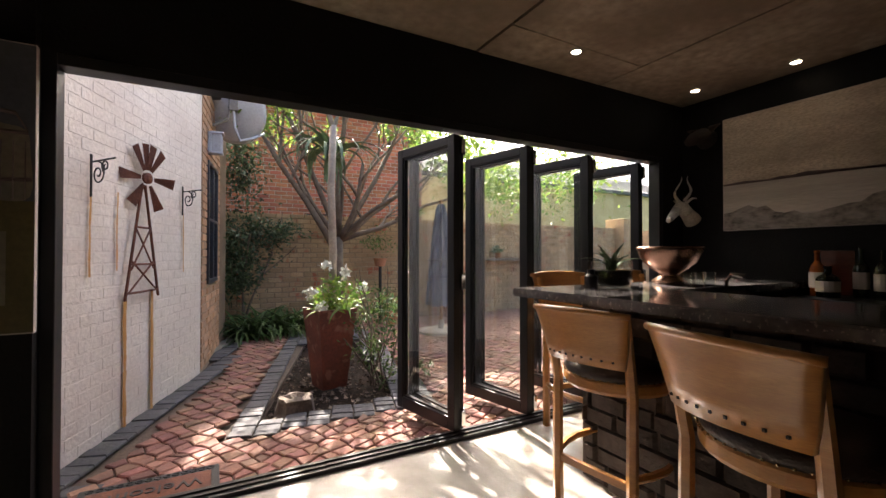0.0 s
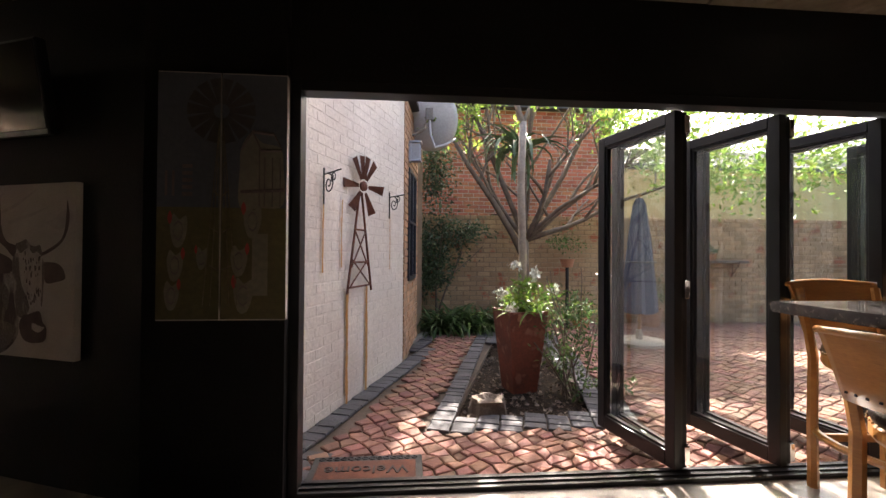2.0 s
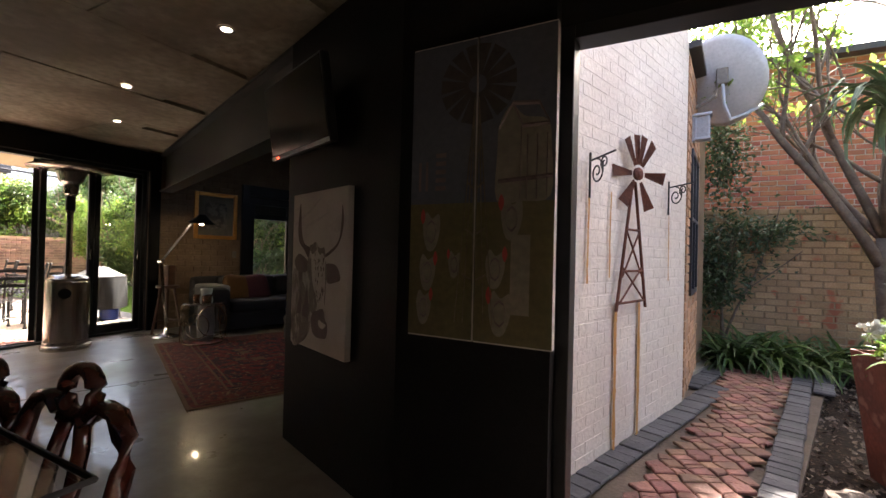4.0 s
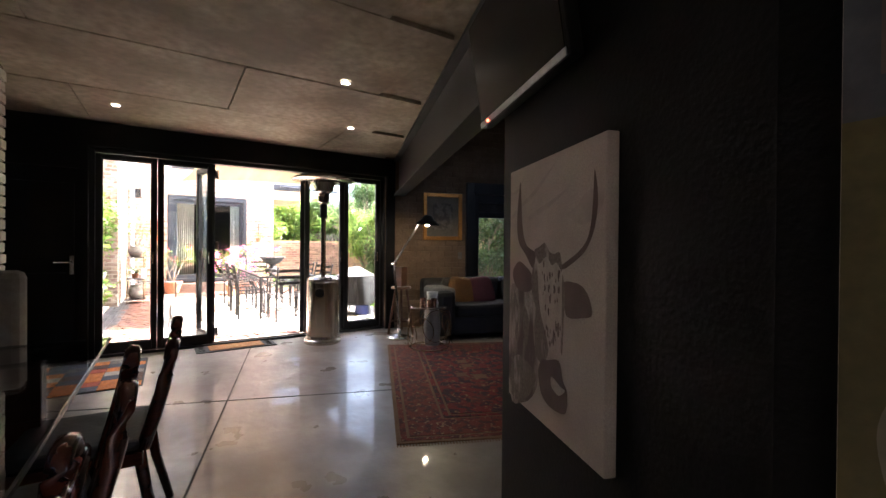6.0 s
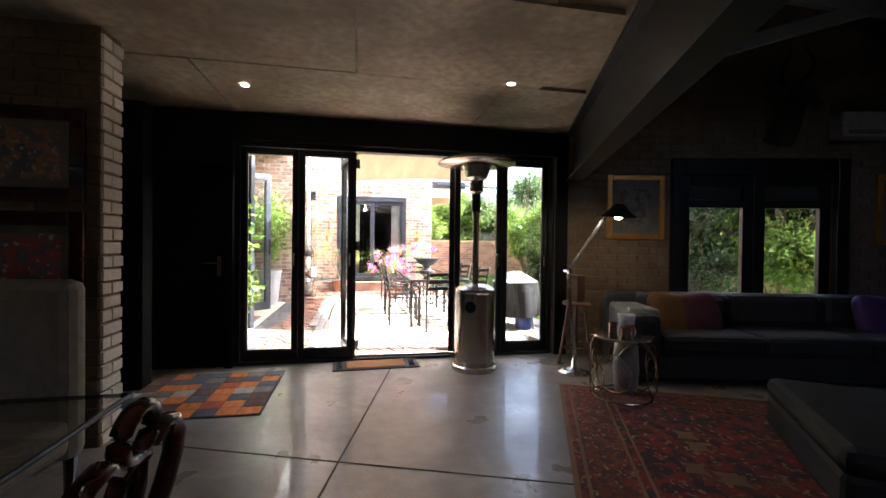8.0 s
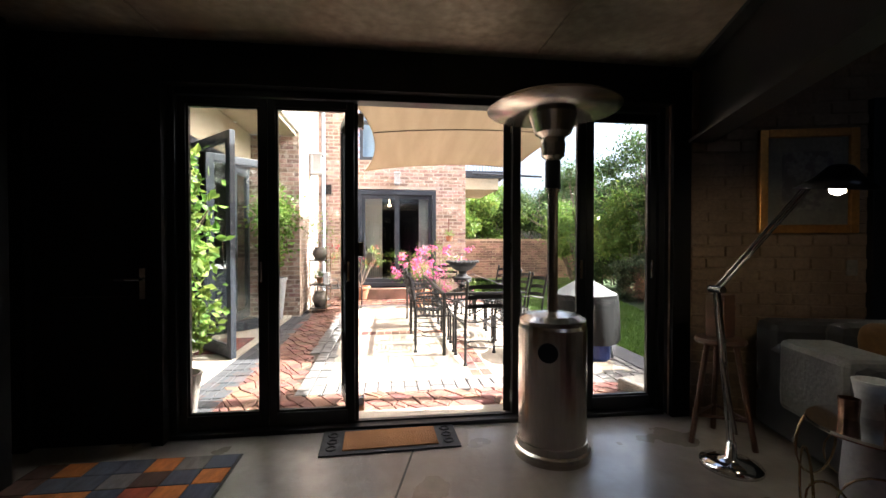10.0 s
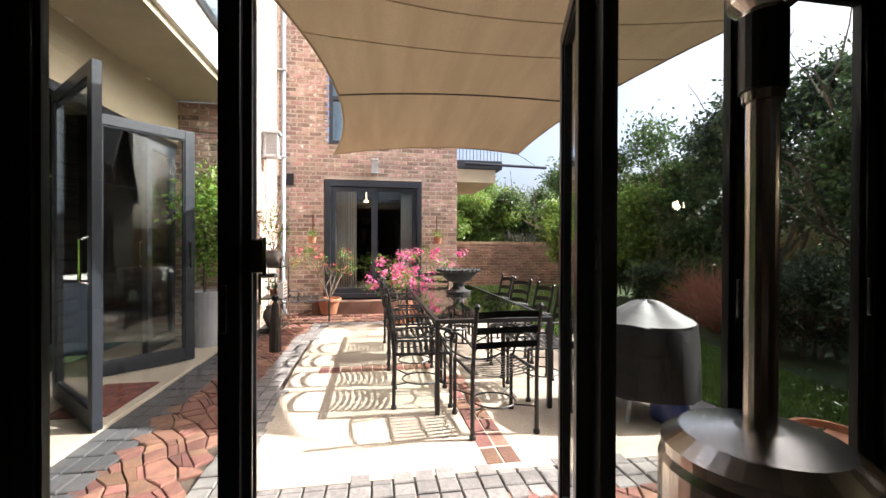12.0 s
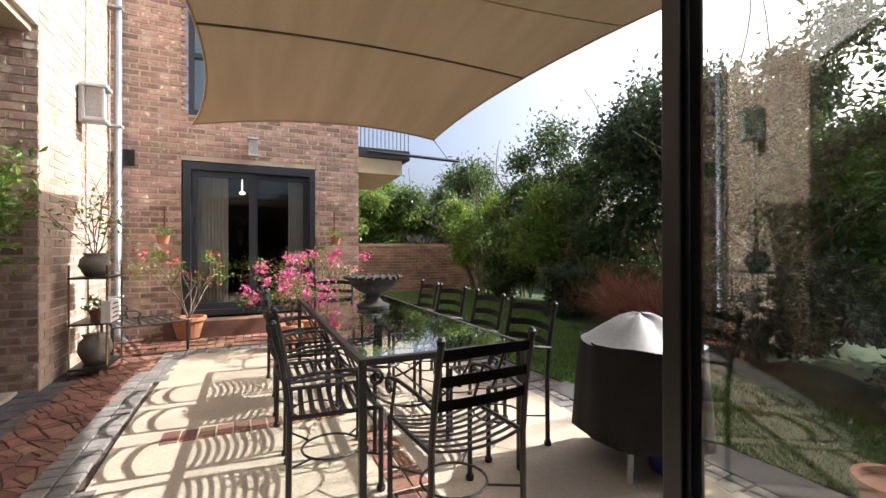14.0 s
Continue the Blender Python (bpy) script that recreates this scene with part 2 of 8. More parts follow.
M["grey_pipe"] = mat("galvanised_pipe", (0.34, 0.38, 0.43), 0.45, 0.5)
M["slate"] = mat("dark_roof", (0.07, 0.07, 0.075), 0.8, bump=0.4)
M["dish"] = mat("dish_grey", (0.52, 0.53, 0.54), 0.5, col2=(0.46, 0.47, 0.48))
M["canvas"] = mat("primed_canvas", (0.50, 0.45, 0.41), 0.85, col2=(0.42, 0.37, 0.335), scale=3, bump=0.2, bscale=250)
M["cow_canvas"] = mat("washed_canvas", (0.60, 0.54, 0.49), 0.85, col2=(0.47, 0.41, 0.37), scale=4.5, bump=0.2, bscale=250, contrast=(0.42, 0.72))
M["ink"] = mat("brown_ink", (0.09, 0.065, 0.06), 0.85, col2=(0.15, 0.11, 0.10), scale=20)
M["ink_soft"] = mat("soft_brown_ink", (0.30, 0.25, 0.23), 0.85, col2=(0.40, 0.35, 0.32), scale=12)
M["patio_paver"] = mat("patio_paver", (0.27, 0.245, 0.23), 0.9, col2=(0.18, 0.165, 0.155), scale=6, bump=0.5, rnd="object", amount=0.2)
M["frosted"] = mat("frosted_glass", (0.42, 0.42, 0.41), 0.5)
M["pendant_glow"] = glow("pendant_glow", (1.0, 0.75, 0.4), 2.0)
M["lamp"] = glow("lamp_disc", (1.0, 0.9, 0.72), 2.2)
M["lamp_warm"] = glow("bulb_warm", (1.0, 0.80, 0.48), 16.0)
M["led"] = glow("red_led", (1.0, 0.05, 0.02), 3.0)
M["brick_in"] = mat("brown_interior_brick", (0.22, 0.15, 0.095), 0.85, col2=(0.15, 0.10, 0.06), scale=4, bump=0.5, bscale=40)
M["truss"] = mat("grey_white_timber", (0.30, 0.28, 0.24), 0.7, col2=(0.24, 0.22, 0.19))
M["grey_board"] = mat("grey_ceiling_board", (0.10, 0.10, 0.105), 0.8)
M["skull_white"] = mat("silver_white_resin", (0.66, 0.64, 0.58), 0.45, col2=(0.45, 0.43, 0.38), scale=20, bump=0.4, bscale=80)
M["fur"] = mat("dark_hide", (0.05, 0.035, 0.025), 0.9, col2=(0.03, 0.02, 0.015), bump=0.5)


# ---- mesh helpers ----
def part(name, bm, material, parent=None, label="", smooth=False):
    me = bpy.data.meshes.new(name)
    bmesh.ops.recalc_face_normals(bm, faces=bm.faces)
    bm.to_mesh(me)
    bm.free()
    if smooth:
        for f in me.polygons:
            f.use_smooth = True
    me.materials.append(material)
    ob = new(name, me)
    if parent:
        ob.parent = parent
    if label:
        ob["label"] = label
    return ob


def raw(name, verts, faces, material, parent=None, kind=""):
    me = bpy.data.meshes.new(name)
    me.from_pydata(verts, [], faces)
    me.materials.append(material)
    ob = new(name, me)
    if parent:
        ob.parent = parent
    if kind:
        ob["kind"] = kind
    return ob


def thing(name, label, category, m=None, group=""):
    ob = new(name)
    ob.empty_display_size = 0.1
    if m is not None:
        ob.matrix_world = m
    return tagged(ob, label, category, group)


def B():
    return bmesh.new()


def box(bm, x0, y0, z0, x1, y1, z1, bevel=0.0, m=None):
    vs = bmesh.ops.create_cube(bm, size=1.0)["verts"]
    t = Matrix.Translation(((x0 + x1) / 2, (y0 + y1) / 2, (z0 + z1) / 2)) @ Matrix.Diagonal((abs(x1 - x0), abs(y1 - y0), abs(z1 - z0), 1))
    bmesh.ops.transform(bm, matrix=(m or Matrix()) @ t, verts=vs)
    if bevel:
        es = {e for v in vs for e in v.link_edges}
        bmesh.ops.bevel(bm, geom=list(es), offset=bevel, segments=2, affect="EDGES", profile=0.5)
    return bm


def tube(bm, pts, r, seg=8, r1=None, flat=1.0):
    """A round bar along the points, tapering from r to r1; flat squashes it."""
    pts = [Vector(p) for p in pts]
    r1 = r if r1 is None else r1
    rings, up = [], Vector((0, 0, 1))
    for i, p in enumerate(pts):
        d = (pts[min(i + 1, len(pts) - 1)] - pts[max(i - 1, 0)]).normalized()
        a = d.cross(up if abs(d.dot(up)) < 0.95 else Vector((1, 0, 0))).normalized()
        b = d.cross(a).normalized()
        k = r + (r1 - r) * i / max(1, len(pts) - 1)
        rings.append([bm.verts.new(p + (a * math.cos(w) + b * math.sin(w) * flat) * k) for w in (2 * math.pi * j / seg for j in range(seg))])
    for q, s in zip(rings, rings[1:]):
        for j in range(seg):
            bm.faces.new((q[j], q[(j + 1) % seg], s[(j + 1) % seg], s[j]))
    bm.faces.new(rings[0]), bm.faces.new(rings[-1])
    return bm


def lathe(bm, prof, seg=24, at=(0, 0, 0)):
    """Turns a profile of (radius, height) round the z axis."""
    rings = []
    for r, z in prof:
        rings.append([bm.verts.new((at[0] + max(r, 1e-4) * math.cos(2 * math.pi * j / seg), at[1] + max(r, 1e-4) * math.sin(2 * math.pi * j / seg), at[2] + z)) for j in range(seg)])
    for q, s in zip(rings, rings[1:]):
        for j in range(seg):
            bm.faces.new((q[j], q[(j + 1) % seg], s[(j + 1) % seg], s[j]))
    bm.faces.new(rings[0]), bm.faces.new(rings[-1])
    return bm


def prism(bm, pts, z0, z1):
    """An upright prism over a plan of (x, y) points."""
    lo, hi = [bm.verts.new((x, y, z0)) for x, y in pts], [bm.verts.new((x, y, z1)) for x, y in pts]
    bm.faces.new(lo), bm.faces.new(hi)
    for i in range(len(pts)):
        j = (i + 1) % len(pts)
        bm.faces.new((lo[i], lo[j], hi[j], hi[i]))
    return bm


def arc(c, r, a0, a1, n, plane="xz"):
    out = []
    for i in range(n + 1):
        a = radians(a0 + (a1 - a0) * i / n)
        u, v = r * math.cos(a), r * math.sin(a)
        out.append(Vector(c) + (Vector((u, 0, v)) if plane == "xz" else Vector((u, v, 0)) if plane == "xy" else Vector((0, u, v))))
    return out


def spiral(c, r0, r1, a0, turns, n=16, plane="xz"):
    out = []
    for i in range(n + 1):
        f = i / n
        a, r = radians(a0 + 360 * turns * f), r0 + (r1 - r0) * f
        u, v = r * math.cos(a), r * math.sin(a)
        out.append(Vector(c) + (Vector((u, 0, v)) if plane == "xz" else Vector((0, u, v)) if plane == "yz" else Vector((u, v, 0))))
    return out


def structure(ob, label, category="wall"):
    return tagged(ob, label, category, kind="structure")


def frame_at(p, u, z=0.0):
    """A pose whose x runs along the plan direction u and whose y is u turned to the left."""
    a = math.atan2(u[1], u[0])
    return Matrix.Translation((p[0], p[1], z)) @ Matrix.Rotation(a, 4, "Z")


BRICK_V = [(-.5, 0, -.5), (.5, 0, -.5), (.5, 0, .5), (-.5, 0, .5), (-.47, -1, -.44), (.47, -1, -.44), (.47, -1, .44), (-.47, -1, .44)]
BRICK_F = [(4, 5, 6, 7), (0, 1, 5, 4), (1, 2, 6, 5), (2, 3, 7, 6), (3, 0, 4, 7)]


def bricks(owner, m, length, height, near_mat, far_mat, holes=(), bl=0.222, bh=0.073, joint=0.012, proud=0.012, count=300, near=None, seed=1, z0=0.0, top=None, uneven=1.0):
    """Running bond on the face y = 0 of the pose m, its outside towards -y. The bricks nearest to near are objects of their own."""
    rng = random.Random(seed)
    cells, row, z = [], 0, z0
    while z + bh < height:
        q = -rng.random() * 0.02 - (bl + joint) * (0.5 if row % 2 else 0.0)
        while q < length:
            spans = [(max(q, 0.0), min(q + bl, length))]
            for a, b, c, d in holes:
                if z + bh > c + 0.005 and z < d - 0.005:
                    spans = [s for x, y in spans for s in ((x, min(y, a)), (max(x, b), y)) if s[1] - s[0] > 0.02]
            for x, y in spans:
                if y - x > 0.03 and (top is None or z + bh < top((x + y) / 2)):
                    cells.append(((x + y) / 2, z + bh / 2, y - x))
            q += bl + joint
        z += bh + joint
        row += 1
    near = near or (length / 2, 1.2)
    cells.sort(key=lambda c: (c[0] - near[0]) ** 2 + (c[1] - near[1]) ** 2)
    me = bpy.data.meshes.new("brick")
    me.from_pydata(BRICK_V, [], BRICK_F)
    me.materials.append(near_mat)
    verts, faces = [], []
    for i, (q, zc, w) in enumerate(cells):
        t = m @ Matrix.Translation((q, 0.004, zc + rng.uniform(-.002, .002))) @ Matrix.Rotation(rng.uniform(-.008, .008), 4, "Y") @ Matrix.Diagonal((w, proud + rng.uniform(-.003, .004) * uneven + 0.004, bh * rng.uniform(.96, 1.02), 1))
        if i < count:
            ob = new("brick", me)
            ob.parent = owner
            ob.matrix_world = t
        else:
            k = len(verts)
            verts += [tuple(t @ Vector(v)) for v in BRICK_V]
            faces += [tuple(k + j for j in f) for f in BRICK_F]
    if verts:
        raw("brick_field", verts, faces, far_mat, owner, "stuff")


def paving(owner, name, inside, x0, x1, y0, y1, step, jitter, z, near_mat, far_mat, count=300, near=(0, 0), gap=0.012, thick=0.02, seed=1, turn=0.0, cut=0.0, aspect=1.0, bond=False, sort=None):
    """Paving laid on an uneven net: each stone a chamfered slab of its own outline. cut: the share of stones split in two."""
    rng = random.Random(seed)
    sx, sy = step * aspect, step
    c, s = math.cos(radians(turn)), math.sin(radians(turn))
    cx, cy = (x0 + x1) / 2, (y0 + y1) / 2
    half = math.hypot(x1 - x0, y1 - y0) / 2 + step
    nx, ny = int(2 * half / sx) + 1, int(2 * half / sy) + 1
    pts = {}

    def pt(i, j):
        if (i, j) not in pts:
            pts[i, j] = (rng.uniform(-1, 1) * jitter * sx, rng.uniform(-1, 1) * jitter * sy)
        dx, dy = pts[i, j]
        return -half + i * sx + dx, -half + j * sy + dy

    stones = []
    for j in range(ny):
        off = sx / 2 if bond and j % 2 else 0.0
        for i in range(nx):
            if bond:
                a, b = -half + i * sx + off, -half + j * sy
                quad = [(a, b), (a + sx, b), (a + sx, b + sy), (a, b + sy)]
            else:
                quad = [pt(i, j), pt(i + 1, j), pt(i + 1, j + 1), pt(i, j + 1)]
            quads = [quad]
            if rng.random() < cut:
                f, g = rng.uniform(.25, .75), rng.uniform(.25, .75)
                k = rng.randrange(2)
                p = quad[k:] + quad[:k]
                e = tuple(p[0][n] + (p[1][n] - p[0][n]) * f for n in (0, 1))
                h = tuple(p[3][n] + (p[2][n] - p[3][n]) * g for n in (0, 1))
                quads = [[p[0], e, h, p[3]], [e, p[1], p[2], h]]
            for q in quads:
                q = [(cx + x * c - y * s, cy + x * s + y * c) for x, y in q]
                mx, my = sum(p[0] for p in q) / 4, sum(p[1] for p in q) / 4
                if x0 <= mx <= x1 and y0 <= my <= y1 and inside(mx, my):
                    stones.append((mx, my, q))
    stones.sort(key=sort or (lambda o: (o[0] - near[0]) ** 2 + (o[1] - near[1]) ** 2))
    verts, faces = [], []
    for i, (mx, my, q) in enumerate(stones):
        zz = z(mx, my) if callable(z) else z
        tip, tilt = rng.uniform(-.004, .005), rng.uniform(-.02, .02)

        def ring(g, h):
            out = []
            for x, y in q:
                d = math.hypot(x - mx, y - my) or 1
                k = max(0.2, 1 - g * 1.3 / d)
                out.append((mx + (x - mx) * k, my + (y - my) * k, zz + h + tip + (x - mx) * tilt))
            return out
        v = ring(gap / 2, -thick) + ring(gap / 2, -0.006) + ring(gap / 2 + 0.007, 0)
        f = [(8, 9, 10, 11)] + [(k, (k + 1) % 4, 4 + (k + 1) % 4, 4 + k) for k in range(4)] + [(4 + k, 4 + (k + 1) % 4, 8 + (k + 1) % 4, 8 + k) for k in range(4)]
        if i < count:
            o = Vector((mx, my, zz))
            ob = raw(name, [tuple(Vector(p) - o) for p in v], f, near_mat, owner)
            ob.location = o
        else:
            k = len(verts)
            verts += v
            faces += [tuple(k + n for n in t) for t in f]
    if verts:
        raw(name + "_field", verts, faces, far_mat, owner, "stuff")


def leaves(name, material, blobs, n, size, parent=None, seed=1, droop=0.2, width=0.45, clumps=40, spread=0.22):
    """A crown of small folded leaves in uneven clumps inside the blobs (centre, radii)."""
    rng = np.random.default_rng(seed)
    vol = np.array([r[0] * r[1] * r[2] for _, r in blobs])
    centres = []
    for k in rng.choice(len(blobs), clumps, p=vol / vol.sum()):
        c, r = blobs[k]
        d = rng.normal(size=3)
        d /= np.linalg.norm(d)
        centres.append((np.array(c) + d * np.array(r) * rng.uniform(0.35, 1.0), min(r) * spread * rng.uniform(0.6, 1.6)))
    idx = rng.integers(0, len(centres), n)
    base = np.array([centres[i][0] for i in idx])
    sig = np.array([centres[i][1] for i in idx])
    p = base + rng.normal(size=(n, 3)) * sig[:, None] * np.array((1, 1, 0.75))
    d = rng.normal(size=(n, 3)) + np.array((0, 0, -droop)) + (p - base) / (sig[:, None] + 1e-6) * 0.4
    d /= np.linalg.norm(d, axis=1)[:, None]
    side = np.cross(d, rng.normal(size=(n, 3)))
    side /= np.linalg.norm(side, axis=1)[:, None]
    up = np.cross(side, d)
    s = (size * rng.uniform(0.6, 1.3, n))[:, None]
    v = np.stack([p, p + d * s * .5 + side * s * width * .5 + up * s * .1, p + d * s, p + d * s * .5 - side * s * width * .5 + up * s * .1], 1).reshape(-1, 3)
    me = bpy.data.meshes.new(name)
    f = np.arange(4 * n).reshape(-1, 4)
    faces = np.concatenate([f[:, (0, 1, 2)], f[:, (0, 2, 3)]])
    me.from_pydata(v.tolist(), [], faces.tolist())
    me.materials.append(material)
    ob = new(name, me)
    if parent:
        ob.parent = parent
    return ob


def strap_leaves(name, material, n, length, width, parent=None, seed=1, arch=0.8, at=(0, 0, 0), lift=1.0, spread=0.05, seg=6):
    """A rosette of long arching leaves."""
    rng = random.Random(seed)
    verts, faces = [], []
    for i in range(n):
        a = rng.uniform(0, 2 * math.pi)
        ln, ar = length * rng.uniform(.7, 1.15), arch * rng.uniform(.6, 1.4)
        d, o = Vector((math.cos(a), math.sin(a), 0)), Vector((-math.sin(a), math.cos(a), 0))
        p0 = Vector(at) + Vector((rng.uniform(-spread, spread), rng.uniform(-spread, spread), 0))
        el = rng.uniform(.5, 1.25) * lift
        k0 = len(verts)
        p, th = p0.copy(), el
        for j in range(seg + 1):
            f = j / seg
            w = width * (1 - f ** 2) * .5 + .001
            verts += [tuple(p + o * w + Vector((0, 0, w * .5))), tuple(p), tuple(p - o * w + Vector((0, 0, w * .5)))]
            p = p + (d * math.cos(th) + Vector((0, 0, math.sin(th)))) * ln / seg
            th -= ar * 2 / seg
        for j in range(seg):
            b = k0 + 3 * j
            faces += [(b, b + 1, b + 4, b + 3), (b + 1, b + 2, b + 5, b + 4)]
    return raw(name, verts, faces, material, parent)


# ---- structure ----
CEIL, OUT = 2.58, -0.03
A20 = radians(20)
LU, LN = Vector((-math.cos(A20), math.sin(A20))), Vector((math.sin(A20), math.cos(A20)))
L0 = Vector((-1.62, 2.45))


def lp(s, n):
    """A plan point of the angled lounge: s along the beam to the west, n into the lounge."""
    p = L0 + LU * s + LN * n
    return (p.x, p.y)


W0, WD = Vector((-6.80, 4.36)), Vector((0.242, 0.970)).normalized()


def wp(q, off=0.0):
    """A plan point on the lounge's window wall, off metres out from its inner face."""
    p = W0 + WD * q + Vector((-WD.y, WD.x)) * off
    return (p.x, p.y)


# floor of the house, one screed slab
fl = part("floor", prism(B(), [(4.05, -3.2), (4.05, 2.44), (-1.0, 2.44), lp(-0.4, 0.3), lp(-0.4, 4.7), wp(4.9), wp(0, 0.1), (-7.02, 4.3), (-7.02, -1.2), (-5.3, -1.2), (-5.3, -3.2)], -0.12, 0.0), M["screed"])
structure(fl, "polished grey screed floor with cut joints", "floor")
for i, (a, b) in enumerate((((-5.55, -0.35), (-4.10, 3.6)), ((-7.0, 2.40), (-0.2, 0.76)), ((-2.75, -1.0), (-1.95, 1.2)), ((-7.0, 5.3), (-2.5, 3.1)))):
    d = (Vector(b) - Vector(a)).normalized() * 1.0
    o = Vector((-d.y, d.x)) * 0.006
    g = part("floor_joint", prism(B(), [tuple(Vector(a) + o), tuple(Vector(a) - o), tuple(Vector(b) - o), tuple(Vector(b) + o)], 0.0, 0.002), M["groove"], fl)

# ceiling slab in shutter boards
bm = B()
prism(bm, [(4.05, -3.2), (4.05, 2.44), (-1.05, 2.44), lp(-0.55, 0.16), lp(5.75, 0.16), (-7.05, 4.35), (-7.05, -3.2)], CEIL + 0.03, CEIL + 0.25)
lines = [4.0, 2.82, 1.64, 0.45, -0.72, -1.91, -3.18, -4.365, -5.545, -6.73]
rng = random.Random(4)
for k, (xb, xa) in enumerate(zip(lines, lines[1:])):
    ytop = 2.40 if xa > -1.2 else 2.45 + (-1.62 - xb) * 0.364 - 0.02
    y = -3.15 + (1.2 if k % 2 else 0.0) - 0.0
    cuts = [-3.15] + [v for v in ([0.75, 3.15] if k % 2 == 0 else [-0.45, 1.93]) if v < ytop - 0.2] + [ytop]
    for ya, yb in zip(cuts, cuts[1:]):
        drop = rng.uniform(-0.004, 0.003)
        box(bm, xa + 0.008, ya + 0.005, CEIL + drop, xb - 0.008, yb - 0.005, CEIL + 0.036)
structure(part("ceiling", bm, M["slab"]), "off-shutter concrete ceiling with board joints", "ceiling")

# north wall with the wide opening to the courtyard
NX0, NX1, NTOP = -0.55, 3.62, 2.03
bm = B()
box(bm, -1.20, 2.24, 0, NX0, 2.44, CEIL)
box(bm, NX1, 2.31, 0, 4.05, 2.44, CEIL)
box(bm, NX0, 2.31, NTOP + 0.05, NX1, 2.44, CEIL)
structure(part("wall_north", bm, M["charcoal"]), "charcoal painted wall above the folding doors", "wall")
bm = B()
box(bm, 3.91, -3.2, 0, 4.05, 2.31, CEIL)
structure(part("wall_east", bm, M["charcoal"]), "charcoal painted wall behind the bar", "wall")
structure(part("wall_south", box(B(), -5.41, -3.4, 0, 4.05, -3.2, CEIL), M["charcoal"]), "dark painted back wall", "wall")

# angled wall with the cattle picture, and the beam that carries on its line
fm = frame_at(L0, LU)   # x along s, y = left of it = to -n
bm = B()
prism(bm, [lp(-0.58, 0.0), lp(0.815, 0.0), lp(0.815, 0.16), lp(-0.58, 0.16)], 0, CEIL)
structure(part("wall_angled", bm, M["charcoal"]), "charcoal painted angled wall end", "wall")
bm = B()
for n0, n1, z0, z1 in ((0.0, 0.17, 2.03, 2.052), (0.075, 0.095, 2.052, 2.555), (0.0, 0.17, 2.555, 2.58)):
    prism(bm, [lp(0.817, n0), lp(5.62, n0), lp(5.62, n1), lp(0.817, n1)], z0, z1)
prism(bm, [lp(0.817, 0.175), lp(5.62, 0.175), lp(5.62, 0.27), lp(0.817, 0.27)], 2.31, 2.9)
structure(part("beam", bm, M["beam_steel"]), "dark painted steel beam under the slab's edge", "beam")

# west wall with the patio opening: frame from y 0.75 to 4.2, 2.31 high
bm = B()
box(bm, -7.02, 4.22, 0, -6.80, 4.42, CEIL)
box(bm, -7.02, 0.715, 2.31, -6.80, 4.22, CEIL)
box(bm, -7.02, -1.2, 0, -6.80, -0.06, CEIL)
box(bm, -7.02, -0.06, 2.06, -6.80, 0.715, CEIL)
box(bm, -7.02, 0.645, 0, -6.80, 0.715, 2.06)
structure(part("wall_west", bm, M["charcoal"]), "charcoal painted wall round the patio doors", "wall")
structure(part("wall_passage", box(B(), -6.80, -1.4, 0, -5.3, -1.2, CEIL), M["charcoal"]), "dark painted end wall", "wall")
pw = structure(part("wall_picture", box(B(), -5.40, -3.2, 0, -5.175, 0.405, CEIL), M["brick_in"]), "white-washed brick wall end with dark pictures", "wall")
bricks(pw, frame_at((-5.40, 0.405), (-1, 0)) @ Matrix.Translation((-0.225, 0, 0)), 0.225, CEIL, M["white_brick"], M["white_brick"], count=80, proud=0.014, seed=3)
bricks(pw, frame_at((-5.175, 0.405), (0, 1)) @ Matrix.Translation((-1.6, 0, 0)), 1.6, CEIL, M["brick_in"], M["brick_in"], count=230, proud=0.014, seed=5, near=(1.4, 1.4))
structure(part("post", box(B(), -6.42, 0.0, 0, -6.24, 0.16, CEIL - 0.12, 0.004), M["charcoal"]), "black square post beside the entrance door", "post")

# lounge walls and vault
wm = Matrix.Translation((W0.x, W0.y, 0)) @ Matrix.Rotation(math.atan2(WD.y, WD.x), 4, "Z")   # x along the wall, y outwards
bm = B()
WQ0, WQ1, WZ0, WZ1 = 1.30, 3.00, 0.66, 2.12
for a, b, c, d in ((-0.15, WQ0, 0, 4.7), (WQ1, 5.0, 0, 4.7), (WQ0, WQ1, 0, WZ0), (WQ0, WQ1, WZ1, 4.7)):
    box(bm, a, 0.0, c, b, 0.22, d, 0, wm)
lw = structure(part("wall_lounge", bm, M["brick_in"]), "brown brick gable wall with garden window", "wall")
bricks(lw, wm @ Matrix.Translation((0, -0.001, 0)), 4.6, 4.4, M["brick_in"], M["brick_in"], holes=[(WQ0 - 0.13, WQ1 + 0.13, WZ0 - 0.05, WZ1 + 0.2)], count=200, proud=0.010, near=(0.8, 1.7), seed=8)
bm = B()
prism(bm, [lp(-0.60, 0.16), lp(-0.40, 0.16), lp(-0.10, 4.7), lp(-0.28, 4.7)], 0, 3.0)
prism(bm, [lp(-0.1, 4.7), lp(6.2, 4.7), lp(6.2, 4.9), lp(-0.1, 4.9)], 0, 3.0)
structure(part("wall_lounge_back", bm, M["brick_in"]), "dark lounge walls", "wall")
bm = B()
v = [bm.verts.new((*lp(s + (.09 * n if s < 0 else 0), n), z)) for s in (-0.56, 6.4) for n, z in ((0.1, 2.75), (2.3, 4.35), (5.0, 2.5), (5.0, 2.62), (2.3, 4.5), (0.1, 2.9))]
